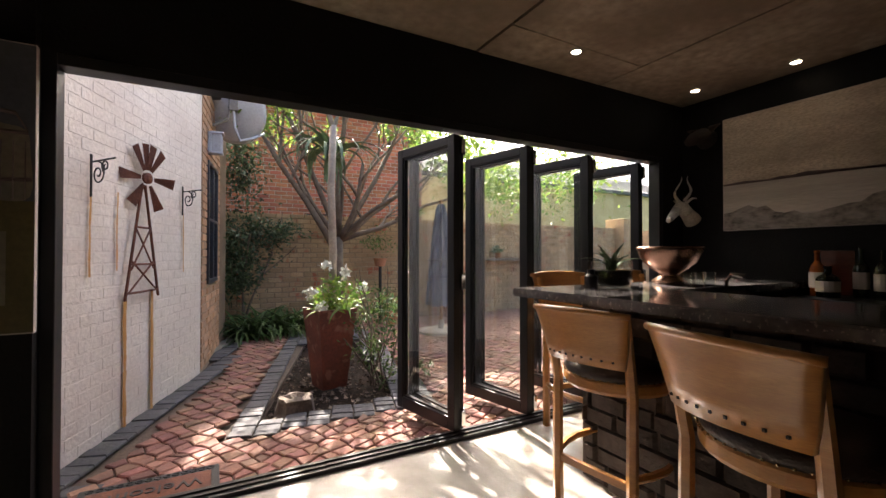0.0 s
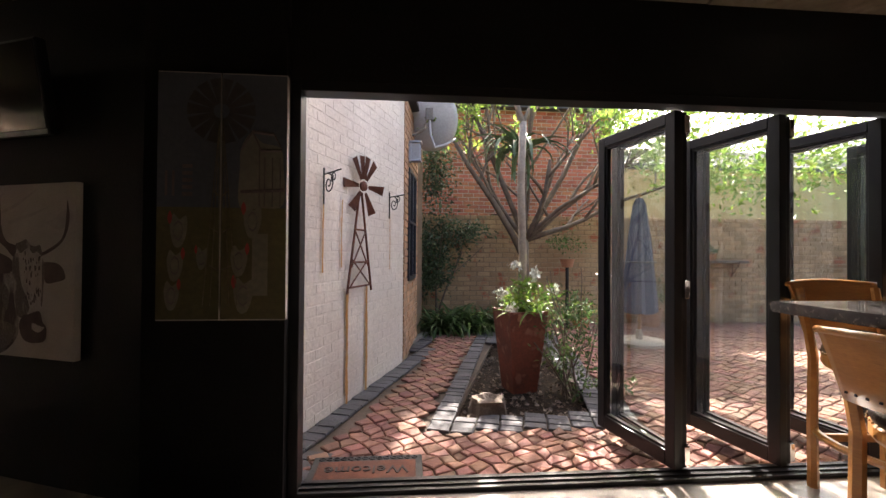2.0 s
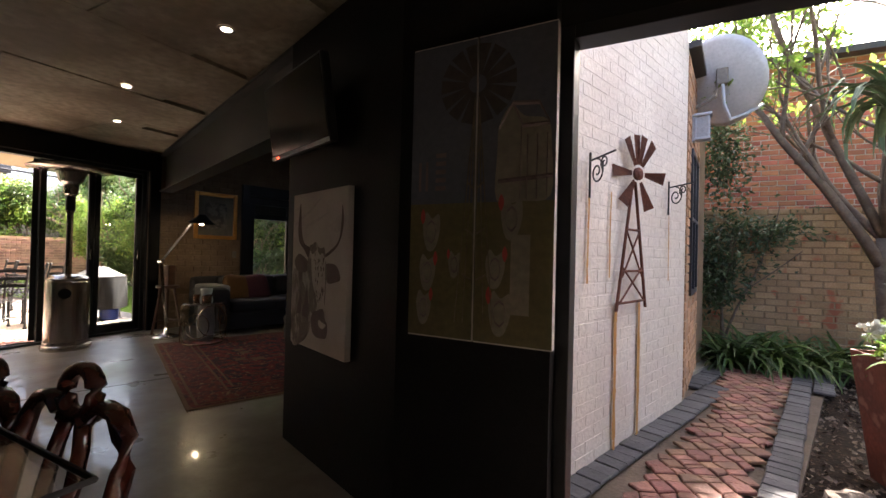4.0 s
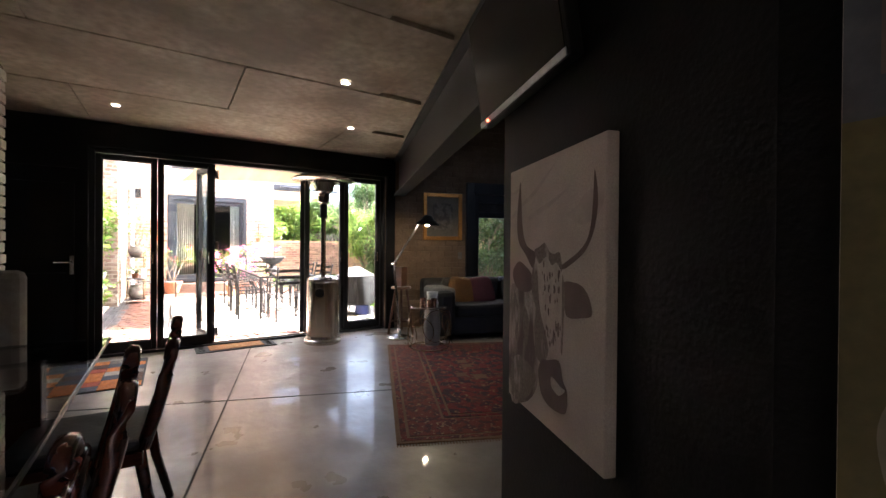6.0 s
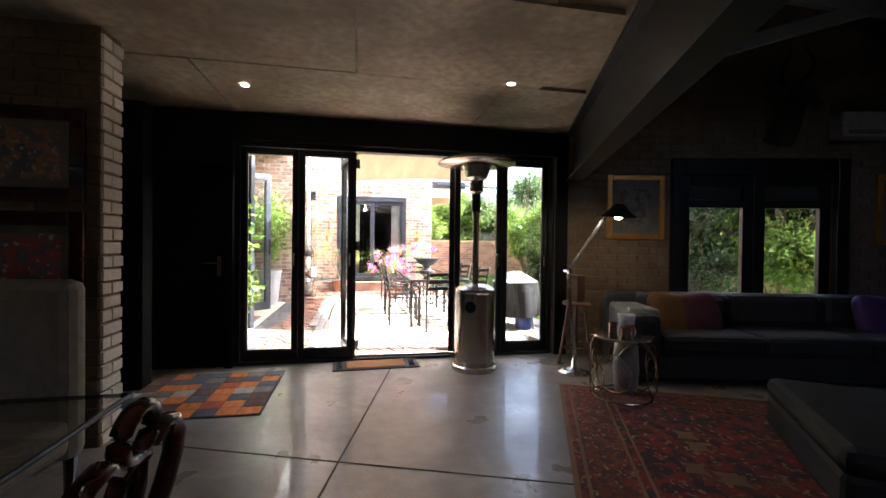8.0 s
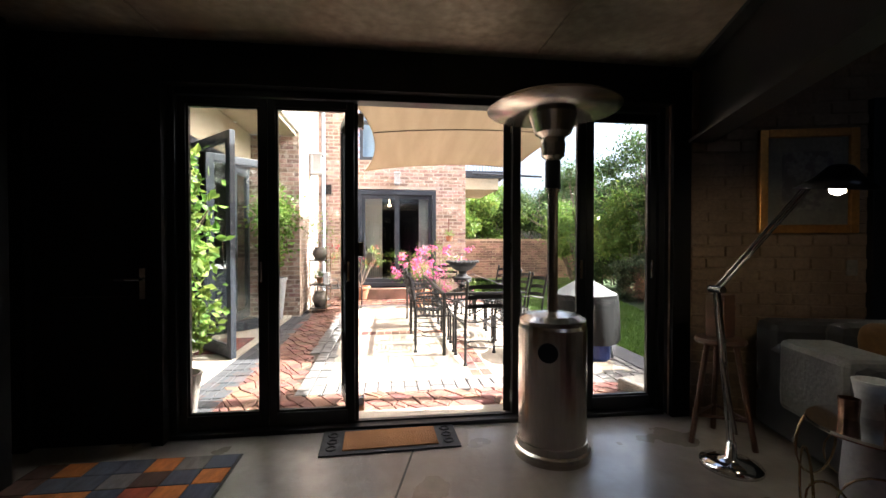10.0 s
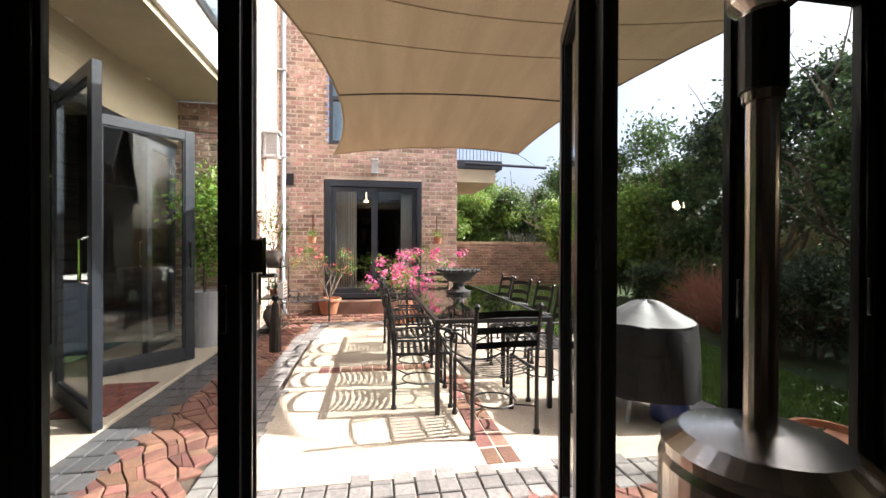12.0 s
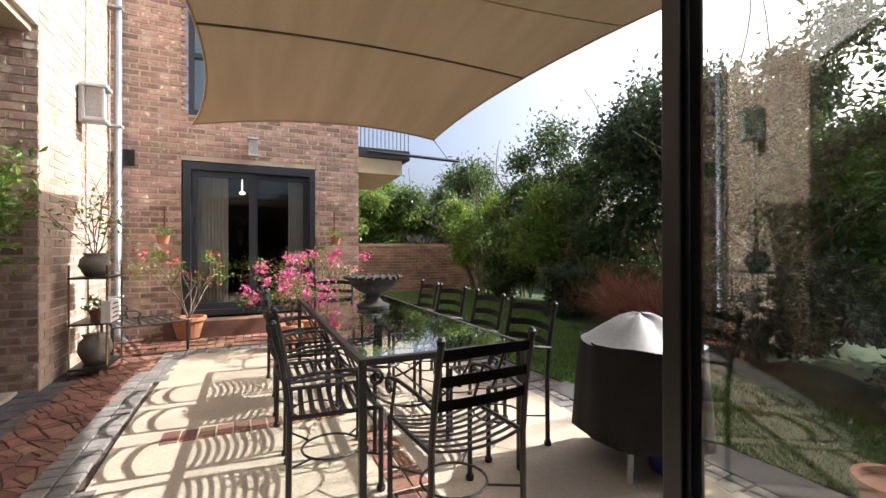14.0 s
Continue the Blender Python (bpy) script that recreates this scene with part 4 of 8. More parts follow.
def limb(bm, p, d, r, ln, depth, rng, bend=.35, seg=5):
    pts = [Vector(p)]
    d = Vector(d).normalized()
    for i in range(seg):
        d = (d + Vector((rng.uniform(-1, 1), rng.uniform(-1, 1), rng.uniform(-.6, .9))) * bend * .35).normalized()
        pts.append(pts[-1] + d * ln / seg)
    tube(bm, pts, r, 7, r * .55)
    ends = [pts[-1]]
    if depth:
        for k in range(rng.choice((2, 3))):
            q = pts[rng.randrange(2, seg + 1)]
            nd = (d + Vector((rng.uniform(-1, 1), rng.uniform(-1, 1), rng.uniform(-.3, .7))) * .9).normalized()
            ends += limb(bm, q, nd, r * .55, ln * rng.uniform(.55, .8), depth - 1, rng, bend, seg)
    return ends


tr = thing("tree_aloe", "slim tree aloe with pale trunk and arching leaves", "tree", pose(1.17, 4.32, 0.5))
bm = tube(B(), [(0, 0, 0), (.012, 0, .7), (-.008, .01, 1.4), (.01, 0, 2.05)], .042, 10, .036)
tube(bm, [(.01, 0, 2.02), (-.09, .03, 2.35), (-.1, .05, 2.8)], .034, 8, .02)
tube(bm, [(.01, 0, 2.02), (.12, .02, 2.35), (.16, 0, 2.8)], .034, 8, .02)
part("trunk", bm, M["pale_bark"], tr, smooth=True)
an = thing("aloe_rosette", "arching green aloe on a stem behind the planter", "aloe", pose(1.32, 5.0, 0.0))
part("stem", tube(B(), [(0, 0, -.05), (.02, 0, 1.2), (0, 0, 2.42)], .016, 6), M["pale_bark"], an)
strap_leaves("leaf_rosette", M["aloe"], 40, .80, .06, an, 3, 1.25, (0, 0, 2.38), .9, .05)
an2 = thing("white_flower_plant", "white flowering plant with light green leaves in the planter", "plant", pose(1.13, 4.24, .60))
strap_leaves("leaf_rosette", M["leaf_light"], 40, .32, .04, an2, 5, .9, (0.04, -.03, .02), 1.0, .14)
leaves("foliage", M["leaf_light"], [((.05, 0, .18), (.26, .24, .2))], 500, .06, an2, 6, clumps=24)
for k, (c, r) in enumerate((((-.2, -.12, .26), .06), ((.16, -.05, .42), .06), ((.34, .0, .26), .05), ((.0, .1, .5), .05), ((-.13, -.15, .1), .06))):
    leaves("flower", M["petal_white"], [(c, (r, r, r * .8))], 60, .045, an2, 7 + k, width=.8, clumps=6)
sh = thing("shrub", "straggly green shrub beside the planter", "shrub", pose(1.55, 4.0, -.10))
leaves("foliage", M["leaf"], [((0, 0, .50), (.28, .30, .40)), ((.2, -.15, .2), (.3, .3, .2)), ((.1, .3, .75), (.35, .3, .3))], 1000, .055, sh, 8, clumps=70, spread=.2)
bm, rng = B(), random.Random(9)
for k in range(7):
    limb(bm, (rng.uniform(-.1, .1), rng.uniform(-.1, .1), 0), (rng.uniform(-.6, .6), rng.uniform(-.6, .4), 1), .011, .7, 1, rng)
part("stem", bm, M["bark"], sh)
sp = thing("tree_stump", "cut weathered tree stump in the bed", "stump", pose(.69, 3.52, -.105))
bm = lathe(B(), [(.17, 0), (.145, .05), (.13, .14), (.125, .17), (.09, .175), (.05, .15), (0, .15)], 14)
rng = random.Random(3)
for v in bm.verts:
    f = 1 + .18 * math.sin(5 * math.atan2(v.co.y, v.co.x)) + rng.uniform(-.06, .06)
    v.co.x *= f
    v.co.y *= f
part("trunk", bm, M["bark"], sp)

# big yard tree with bare branches and fresh leaves
bt = thing("courtyard_tree", "spreading tree with bare branches and fresh green leaves", "tree", pose(1.95, 6.95, -.05))
bm, rng = B(), random.Random(17)
tube(bm, [(0, 0, 0), (.02, 0, .5), (-.03, -.02, 1.2), (-.02, 0, 1.55)], .085, 10, .07)
tube(bm, [(-.02, 0, 1.2), (-.25, -.1, 1.6), (-.6, -.25, 2.1), (-1.0, -.4, 2.6), (-1.25, -.45, 3.0)], .06, 8, .03)
ends = []
for d, r, ln in (((.9, -.3, .55), .055, 1.5), ((1, .1, .35), .05, 1.7), ((.3, -.6, 1), .05, 1.4), ((-.3, -.3, 1), .05, 1.5), ((.7, -.8, .7), .045, 1.4), ((-.6, .1, .9), .045, 1.3)):
    ends += limb(bm, (0, 0, 1.5), d, r, ln, 3, rng, .5)
for s in ((-.6, -.25, 2.1), (-1.0, -.4, 2.6), (-.85, -.3, 2.35)):
    ends += limb(bm, s, (rng.uniform(-.6, .6), -.2, .9), .028, .9, 2, rng, .5)
part("trunk", bm, M["bark"], bt, smooth=True)
blobs = [((e.x, e.y, e.z), (.22, .22, .14)) for e in ends if rng.random() < .25]
blobs += [((2.2, -1.2, 2.6), (.6, .5, .4)), ((2.9, -1.5, 2.3), (.6, .5, .4)), ((1.2, -1.6, 3.0), (.7, .6, .4)), ((2.6, -.4, 2.7), (.6, .5, .4)), ((3.0, -2.2, 2.6), (.7, .6, .4)), ((2.0, -2.6, 3.2), (.7, .6, .4))]
leaves("crown", M["leaf_light"], blobs, 8000, .085, bt, 18, clumps=240, spread=.5, width=.5)
# unseen higher limbs and leaves, added to dapple the sun on floor and paving
bm, rng = B(), random.Random(61)
for d in ((-.5, -.2, 1), (.1, .3, 1), (.5, -.1, 1), (-.1, -.5, 1)):
    limb(bm, (0, 0, 1.5), d, .05, 3.0, 2, rng, .35)
part("upper_limbs", bm, M["bark"], bt, smooth=True)
tops = [((rng.uniform(-2.4, .7), rng.uniform(-1.4, 1.3), rng.uniform(4.1, 6.2)), (.5, .5, .32)) for k in range(26)]
leaves("upper_crown", M["leaf_light"], tops, 6000, .10, bt, 62, clumps=150, spread=.42, width=.5)
cr = thing("creeper", "dark ivy climbing in the corner of the walls", "climber", pose(.45, 7.2, 0))
leaves("foliage", M["leaf_dark"], [((0, .1, 1.4), (.35, .3, .4)), ((.5, .25, 1.6), (.5, .15, .25)), ((-.1, 0, .9), (.2, .3, .4)), ((.0, .1, 2.6), (.2, .3, .7))], 5000, .075, cr, 19, clumps=130, spread=.6)
bm, rng = B(), random.Random(20)
for k in range(3):
    limb(bm, (.05 * k, .25, -.03), (rng.uniform(-.2, .5), 0, 1), .02, 1.6, 1, rng)
part("stem", bm, M["bark"], cr)
for i, (x, y, s) in enumerate(((.55, 6.85, 1.0), (.95, 6.95, 1.1), (1.35, 7.05, 1.0), (.75, 7.2, 1.1), (1.75, 7.25, 1.0))):
    ag = thing("agapanthus", "dark green strap-leaved clump along the wall", "plant", pose(x, y, -.05), "clumps along the garden wall")
    strap_leaves("leaf_clump", M["leaf"], 110, .66 * s, .055, ag, 40 + i, 1.1, (0, 0, 0), 1.15, .18)

# closed parasol
um = thing("parasol", "closed faded blue parasol on a round concrete base", "parasol", pose(3.30, 5.9, OUT))
bm = B()
ring_n, rings = 16, []
for z, r in ((.42, .25), (.6, .24), (1.0, .20), (1.5, .15), (1.95, .09), (2.05, .05)):
    rings.append([bm.verts.new((r * (1 if j % 2 else .62) * math.cos(6.283 * j / ring_n), r * (1 if j % 2 else .62) * math.sin(6.283 * j / ring_n), z + (.03 if j % 2 else 0) * (z < .5))) for j in range(ring_n)])
for q, s in zip(rings, rings[1:]):
    for j in range(ring_n):
        bm.faces.new((q[j], q[(j + 1) % ring_n], s[(j + 1) % ring_n], s[j]))
part("canopy", bm, M["blue_canvas"], um)
part("pole", tube(B(), [(0, 0, .05), (0, 0, 2.12)], .024), M["oak"], um)
part("base", lathe(B(), [(0, 0), (.36, 0), (.36, .04), (.32, .06), (.05, .065), (.04, .2), (0, .2)], 28), M["patio"], um, "round concrete base")
bm = tube(B(), arc((0, 0, 1.15), .215, 0, 360, 20, "xy"), .012, 6)
part("strap", bm, M["cover_light"], um)

# shelf on the garden wall, pots, mat
sf = thing("wall_shelf", "rustic wooden shelf on brackets on the garden wall", "shelf", pose(5.7, BY - .02, 1.08))
part("board", box(B(), -.55, -.24, 0, .55, 0, .05, .006), M["bark"], sf)
for x in (-.4, .4):
    bm = tube(B(), [(x, -.01, -.25), (x, -.01, 0), (x, -.2, -.005)], .01, 6)
    tube(bm, [(x, -.01, -.22), (x, -.18, -.01)], .008, 6)
    part("bracket", bm, M["rust"], sf)


def pot_plant(x, y, z, r, h, label, leafmat, n, size, spread, material=None, seed=1, top=None):
    t = thing("potted_plant", label, "potted plant", pose(x, y, z))
    part("pot", lathe(B(), [(0, 0), (r * .72, 0), (r * .98, h * .9), (r * 1.08, h * .9), (r * 1.08, h), (r * .92, h), (r * .9, h * .85), (0, h * .85)], 20), material or M["clay"], t, smooth=False)
    leaves("foliage", leafmat, [((0, 0, h + spread[2] * .8), spread)], n, size, t, seed, clumps=max(10, n // 25), spread=.35)
    return t


pot_plant(2.75, 7.2, 1.0, .12, .14, "bonsai in a rust dish on a tall stand", M["leaf"], 350, .05, (.3, .2, .3), seed=51)
part("stand", tube(B(), [(2.75, 7.2, -.03), (2.75, 7.2, 1.0)], .03), M["wrought"]).name = "plant_stand"
tagged(bpy.data.objects["plant_stand"], "dark iron plant stand", "stand")
pot_plant(2.95, 7.1, OUT, .16, .2, "low clay pot with a small shrub", M["leaf"], 300, .06, (.3, .25, .25), seed=52)
pot_plant(5.6, 7.52, 1.13, .09, .12, "small pot with succulents on the shelf", M["aloe"], 160, .06, (.12, .1, .08), seed=53)
pot_plant(4.3, 7.3, OUT, .2, .3, "clay pot with green shrub by the wall", M["leaf"], 400, .07, (.35, .3, .3), seed=54)
mt = thing("doormat", "worn brown doormat with black scroll edge and faded letters", "doormat", pose(-.13, 2.60, OUT + .004))
part("rubber_border", box(B(), -.38, -.16, 0, .26, .17, .012, .004), M["rubber"], mt)
part("coir", box(B(), -.34, -.12, .0121, .22, .10, .018, .004), M["rust"], mt)
bm = B()
for k in range(14):
    tube(bm, arc((-.33 + k * .042, .135, .013), .016, 0, 360, 8, "xy"), .004, 5)
part("scroll_edge", bm, M["rubber"], mt)
fc = bpy.data.curves.new("letters", "FONT")
fc.body, fc.size, fc.extrude, fc.align_x = "Welcome", .12, .002, "CENTER"
tx = new("letters", fc)
tx.data.materials.append(M["rubber"])
tx.parent = mt
tx.matrix_local = Matrix.Translation((-.06, .03, .0195)) @ Matrix.Rotation(math.pi, 4, "Z")

# ---- bar ----
bar = thing("bar_counter", "L-shaped bar with polished dark granite top on rough stone", "bar counter")
CT = 1.03
bm = B()
prism(bm, [(1.55, -1.6), (2.22, -1.6), (2.22, 1.30), (3.91, 1.30), (3.91, 1.82), (1.55, 1.82)], CT - .045, CT)
bmesh.ops.bevel(bm, geom=bm.edges[:], offset=.008, segments=2, affect="EDGES")
part("worktop", bm, M["granite"], bar, "polished dark granite worktop")
bm = B()
prism(bm, [(1.90, -1.5), (2.12, -1.5), (2.12, 1.42), (3.84, 1.42), (3.84, 1.64), (1.90, 1.64)], 0.0, CT - .05)
base = part("base", bm, M["bar_stone"], bar, "rough stone clad base")
vv, ff, rng = [], [], random.Random(6)
for face in ("w", "n"):
    z = 0.0
    while z < .93:
        h = rng.uniform(.07, .13)
        a, end = (-1.5, 1.62) if face == "w" else (1.92, 3.8)
        while a < end:
            w = rng.uniform(.12, .3)
            d = rng.uniform(.012, .035)
            x = [a + .005, min(a + w, end) - .005]
            z1 = min(z + h, .97) - .006
            q = [(1.90, x[0], z), (1.90, x[1], z), (1.90, x[1], z1), (1.90, x[0], z1)] if face == "w" else [(x[1], 1.64, z), (x[0], 1.64, z), (x[0], 1.64, z1), (x[1], 1.64, z1)]
            c = Vector([sum(p[i] for p in q) / 4 for i in range(3)])
            off = Vector((-d, 0, 0)) if face == "w" else Vector((0, d, 0))
            k = len(vv)
            vv += q + [tuple(c + (Vector(p) - c) * .86 + off) for p in q]
            ff += [(k + 4, k + 5, k + 6, k + 7)] + [(k + i, k + (i + 1) % 4, k + 4 + (i + 1) % 4, k + 4 + i) for i in range(4)]
            a += w
        z += h
raw("stone_cladding", vv, ff, M["bar_stone"], bar, "stuff")
bc = thing("back_counter", "dark timber back counter along the bar wall", "counter")
part("top", box(B(), 3.35, -1.6, .90, 3.91, 1.28, .94, .005), M["charcoal"], bc)
part("body", box(B(), 3.40, -1.6, 0, 3.91, 1.28, .90, .004), M["charcoal"], bc)


def bar_stool(m):
    t = thing("bar_stool", "honey oak bar stool with studded brown leather seat", "bar stool", m, "stools at the bar")
    for sx in (-.19, .19):
        bm = tube(B(), [(sx, -.20, 0), (sx, -.205, .3), (sx, -.20, .62), (sx * 1.02, -.225, .75), (sx * 1.06, -.27, .95)], .026, 6, .020)
        part("rear_leg", bm, M["oak"], t)
        bm = tube(B(), [(sx * .97, .205, 0), (sx * .95, .20, .3), (sx * .95, .19, .62)], .026, 6, .024)
        part("front_leg", bm, M["oak"], t)
    for z, a in ((.22, -.2), (.30, .2)):
        part("stretcher", box(B(), -.18, a - .012, z, .18, a + .012, z + .035, .004), M["oak"], t)
    for sx in (-.185, .185):
        pts = [(sx * (1 + .25 * math.sin(math.pi * f)), -.2 + .4 * f, .27) for f in (0, .25, .5, .75, 1)]
        part("side_stretcher", tube(B(), pts, .017, 6), M["oak"], t)
    bm = lathe(B(), [(.0, .60), (.235, .60), (.245, .615), (.245, .65), (.235, .66), (0, .66)], 28)
    part("seat_ring", bm, M["oak"], t)
    bm = lathe(B(), [(0, .655), (.235, .655), (.245, .675), (.238, .70), (.20, .722), (.1, .735), (0, .738)], 32)
    s = part("seat", bm, M["leather"], t, "brown leather seat with brass studs", smooth=True)
    bm = B()
    for k in range(48):
        a = 2 * math.pi * k / 48
        lathe(bm, [(0, -.004), (.0045, -.003), (.005, .0), (.003, .003), (0, .004)], 5, (.247 * math.cos(a), .247 * math.sin(a), .664))
    part("stud_row", bm, M["brass"], s)["kind"] = "stuff"
    bm = B()
    rows, n = [], 14
    for z, dy, wide in ((.735, -.008, .19), (.80, -.018, .205), (.88, -.035, .22), (.955, -.055, .235), (.965, -.06, .236)):
        rows.append([(wide * (2 * i / n - 1), -.235 + dy - .07 * (1 - (2 * i / n - 1) ** 2), z + .012 * (1 - (2 * i / n - 1) ** 2)) for i in range(n + 1)])
    f_, b_ = [[bm.verts.new(p) for p in r] for r in rows], [[bm.verts.new((p[0], p[1] - .022, p[2])) for p in r] for r in rows]
    for grid in (f_, b_):
        for q, s_ in zip(grid, grid[1:]):
            for i in range(n):
                bm.faces.new((q[i], q[i + 1], s_[i + 1], s_[i]))
    for i in range(n):
        bm.faces.new((f_[0][i], f_[0][i + 1], b_[0][i + 1], b_[0][i]))
        bm.faces.new((f_[-1][i], f_[-1][i + 1], b_[-1][i + 1], b_[-1][i]))
    for k in range(len(rows) - 1):
        for i in (0, n):
            bm.faces.new((f_[k][i], f_[k + 1][i], b_[k + 1][i], b_[k][i]))
    part("backrest", bm, M["oak"], t, "curved oak backrest with dark studs", smooth=True)
    for k in range(9):
        u = -.8 + 1.6 * k / 8
        c = (.2 * u, -.235 - .012 - .07 * (1 - u * u) - .024, .765 + .012 * (1 - u * u))
        part("back_stud", box(B(), c[0] - .0042, c[1] - .003, c[2] - .0042, c[0] + .0042, c[1] + .005, c[2] + .0042, .001), M["wrought"], t)
    part("top_rail", tube(B(), [(.243 * u, -.235 - .07 - .07 * (1 - u * u), .965 + .012 * (1 - u * u)) for u in [i / 6 - 1 for i in range(13)]], .013, 8), M["oak"], t, smooth=True)
    return t


st = bar_stool(pose(1.80, 1.33, 0, 0, 0, -90 + 8))
copy_thing(st, pose(1.61, .545, 0, 0, 0, -90 - 10) @ Matrix.Diagonal((1.04, 1, 1.015, 1)))
copy_thing(st, pose(1.62, -.10, 0, 0, 0, -90))
copy_thing(st, pose(2.35, 2.02, .0, 0, 0, 180 - 6) @ Matrix.Diagonal((1, 1, 1.1, 1)))
copy_thing(st, pose(3.15, 2.03, .0, 0, 0, 180 + 5) @ Matrix.Diagonal((1, 1, 1.1, 1)))

bo = thing("copper_bowl", "large footed hammered copper bowl on the bar", "bowl", pose(2.62, 1.60, CT) @ Matrix.Scale(.8, 4))
part("bowl", lathe(B(), [(0, .0), (.12, 0), (.13, .02), (.08, .06), (.075, .08), (.12, .11), (.19, .17), (.225, .24), (.235, .265), (.24, .29), (.232, .29), (.215, .24), (.18, .18), (.1, .12), (0, .11)], 36), M["copper"], bo, smooth=True)
jr = thing("succulent_jar", "spiky aloe in a low glass jar on the bar", "potted plant", pose(2.14, 1.64, CT))
part("jar", lathe(B(), [(0, 0), (.10, 0), (.115, .04), (.115, .15), (.108, .15), (.108, .045), (.095, .01), (0, .01)], 24), M["glass"], jr)
part("soil", lathe(B(), [(0, .012), (.094, .012), (.106, .05), (.106, .09), (0, .095)], 20), M["soil"], jr)
strap_leaves("aloe_leaves", M["aloe"], 18, .2, .03, jr, 71, .5, (0, 0, .09), 1.1, .02)
jb = thing("candle_jar", "small black jar on the bar top", "jar", pose(1.97, 1.64, CT))
part("body", lathe(B(), [(0, 0), (.035, 0), (.037, .06), (.02, .075), (.02, .1), (0, .1)], 16), M["black_metal"], jb)


def bottle(x, y, z, h, r, material, lab):
    t = thing("bottle", lab, "bottle", pose(x, y, z), "bottles on the back counter")
    part("body", lathe(B(), [(0, 0), (r, 0), (r, h * .58), (r * .85, h * .66), (r * .36, h * .76), (r * .33, h * .93), (r * .4, h * .94), (r * .4, h), (0, h)], 16), material, t, smooth=False)
    part("label", lathe(B(), [(r + .001, h * .18), (r + .0015, h * .2), (r + .0015, h * .5), (r + .001, h * .52)], 16), M["canvas"], t, "paper label")


M["amber"] = mat("amber_glass", (0.35, 0.09, 0.015), 0.08, col2=(0.25, 0.06, 0.01))
M["wine"] = mat("dark_bottle_glass", (0.02, 0.025, 0.015), 0.08)
bottle(3.62, 1.22, .94, .30, .042, M["amber"], "whisky bottle with amber glass and dark cap")
bottle(3.68, 1.02, .94, .31, .038, M["wine"], "dark wine bottle with pale label")
bottle(3.60, .90, .94, .30, .038, M["wine"], "dark wine bottle with pale label")
bottle(3.64, .74, .94, .30, .038, M["wine"], "dark wine bottle with pale label")
bottle(3.64, .52, .94, .30, .038, M["wine"], "dark wine bottle with pale label")
bottle(3.55, 1.14, .94, .20, .06, M["wine"], "squat dark glass decanter with stopper")
pf = thing("small_frame", "small dark picture frame on the back counter", "picture frame", pose(3.80, 1.17, .94))
part("frame", box(B(), -.015, -.09, 0, .01, .09, .3, .004), M["mahogany"], pf)
tp = thing("bar_tap", "chrome bar tap behind the counter", "tap", pose(2.75, 1.33, .94))
part("spout", tube(B(), [(0, 0, -.1), (0, 0, .12), (0, -.03, .16), (0, -.10, .15)], .012), M["chrome"], tp)
for i in range(3):
    gl = thing("tumbler", "short clear drinking glass", "glass", pose(2.5 + .1 * i, 1.40, CT), "glasses on the bar")
    part("cup", lathe(B(), [(0, 0), (.032, 0), (.037, .08), (.034, .08), (.03, .008), (0, .008)], 14), M["glass"], gl)

# seascape on the east wall
pt = thing("seascape_picture", "large sepia seascape canvas with clouds, island and rocks", "picture", pose(.06, 0, -.01))
part("canvas_panel", box(B(), 3.815, -.55, 1.42, 3.85, 1.94, 2.36, .003), M["canvas"], pt)


def tone(name, a, b, scale=3.0, stretch=(1, 1, 3)):
    return mat(name, a, 0.85, col2=b, scale=scale, stretch=stretch, contrast=(.3, .7))


bm = box(B(), 3.811, -.545, 1.80, 3.8148, 1.935, 2.355)
part("sky_area", bm, tone("sepia_sky", (.80, .70, .54), (.38, .31, .23), 2.2), pt, "cloudy sepia sky")
part("sea_area", box(B(), 3.811, -.545, 1.53, 3.8148, 1.935, 1.7995), tone("sepia_sea", (.66, .61, .53), (.50, .46, .39), 3, (1, .3, 6)), pt, "pale calm sea")
bm, rng = B(), random.Random(12)
vs = [(1.93, 1.795)] + [(1.93 - 2.4 * i / 30, 1.80 + .03 * math.sin(i * .3) * rng.random() + .008) for i in range(31)] + [(-.47, 1.795)]
bm.faces.new([bm.verts.new((3.8095, y, z)) for y, z in vs])
part("island", bm, M["ink"], pt, "dark low island")
vs = [(1.93, 1.425)] + [(1.93 - 2.45 * i / 40, 1.545 + .045 * math.sin(i * .5) + .05 * rng.random()) for i in range(41)] + [(-.52, 1.425)]
bm = B()
bm.faces.new([bm.verts.new((3.8092, y, z)) for y, z in vs])
part("rocky_shore", bm, tone("sepia_rocks", (.03, .027, .023), (.40, .36, .31), 11, (1, 1, 2.2)), pt, "dark rocky shore")

# kudu mount in silver white and dark boar mount
sk = thing("antelope_mount", "silver white antelope head mount with spiral horns", "wall mount", pose(3.90, 2.21, 1.62, 0, 0, -96) @ Matrix.Scale(.86, 4))
bm = B()
for (p0, r0), (p1, r1) in zip((((0, 0, -.12), .085), ((0, -.10, -.04), .065), ((0, -.17, .03), .06), ((0, -.24, -.02), .05), ((0, -.34, -.11), .032)), (((0, -.10, -.04), .065), ((0, -.17, .03), .06), ((0, -.24, -.02), .05), ((0, -.34, -.11), .032), ((0, -.37, -.135), .022))):
    tube(bm, [p0, p1], r0, 14, r1)
for sx in (-1, 1):
    tube(bm, [(sx * .05, -.16, .06), (sx * .11, -.15, .10), (sx * .15, -.15, .09)], .028, 8, .006, .4)
    tube(bm, [(sx * (.03 + .045 * math.sin(f * 5) + .05 * f), -.17 + .05 * f, .08 + .26 * f) for f in [i / 12 for i in range(13)]], .018, 8, .003)
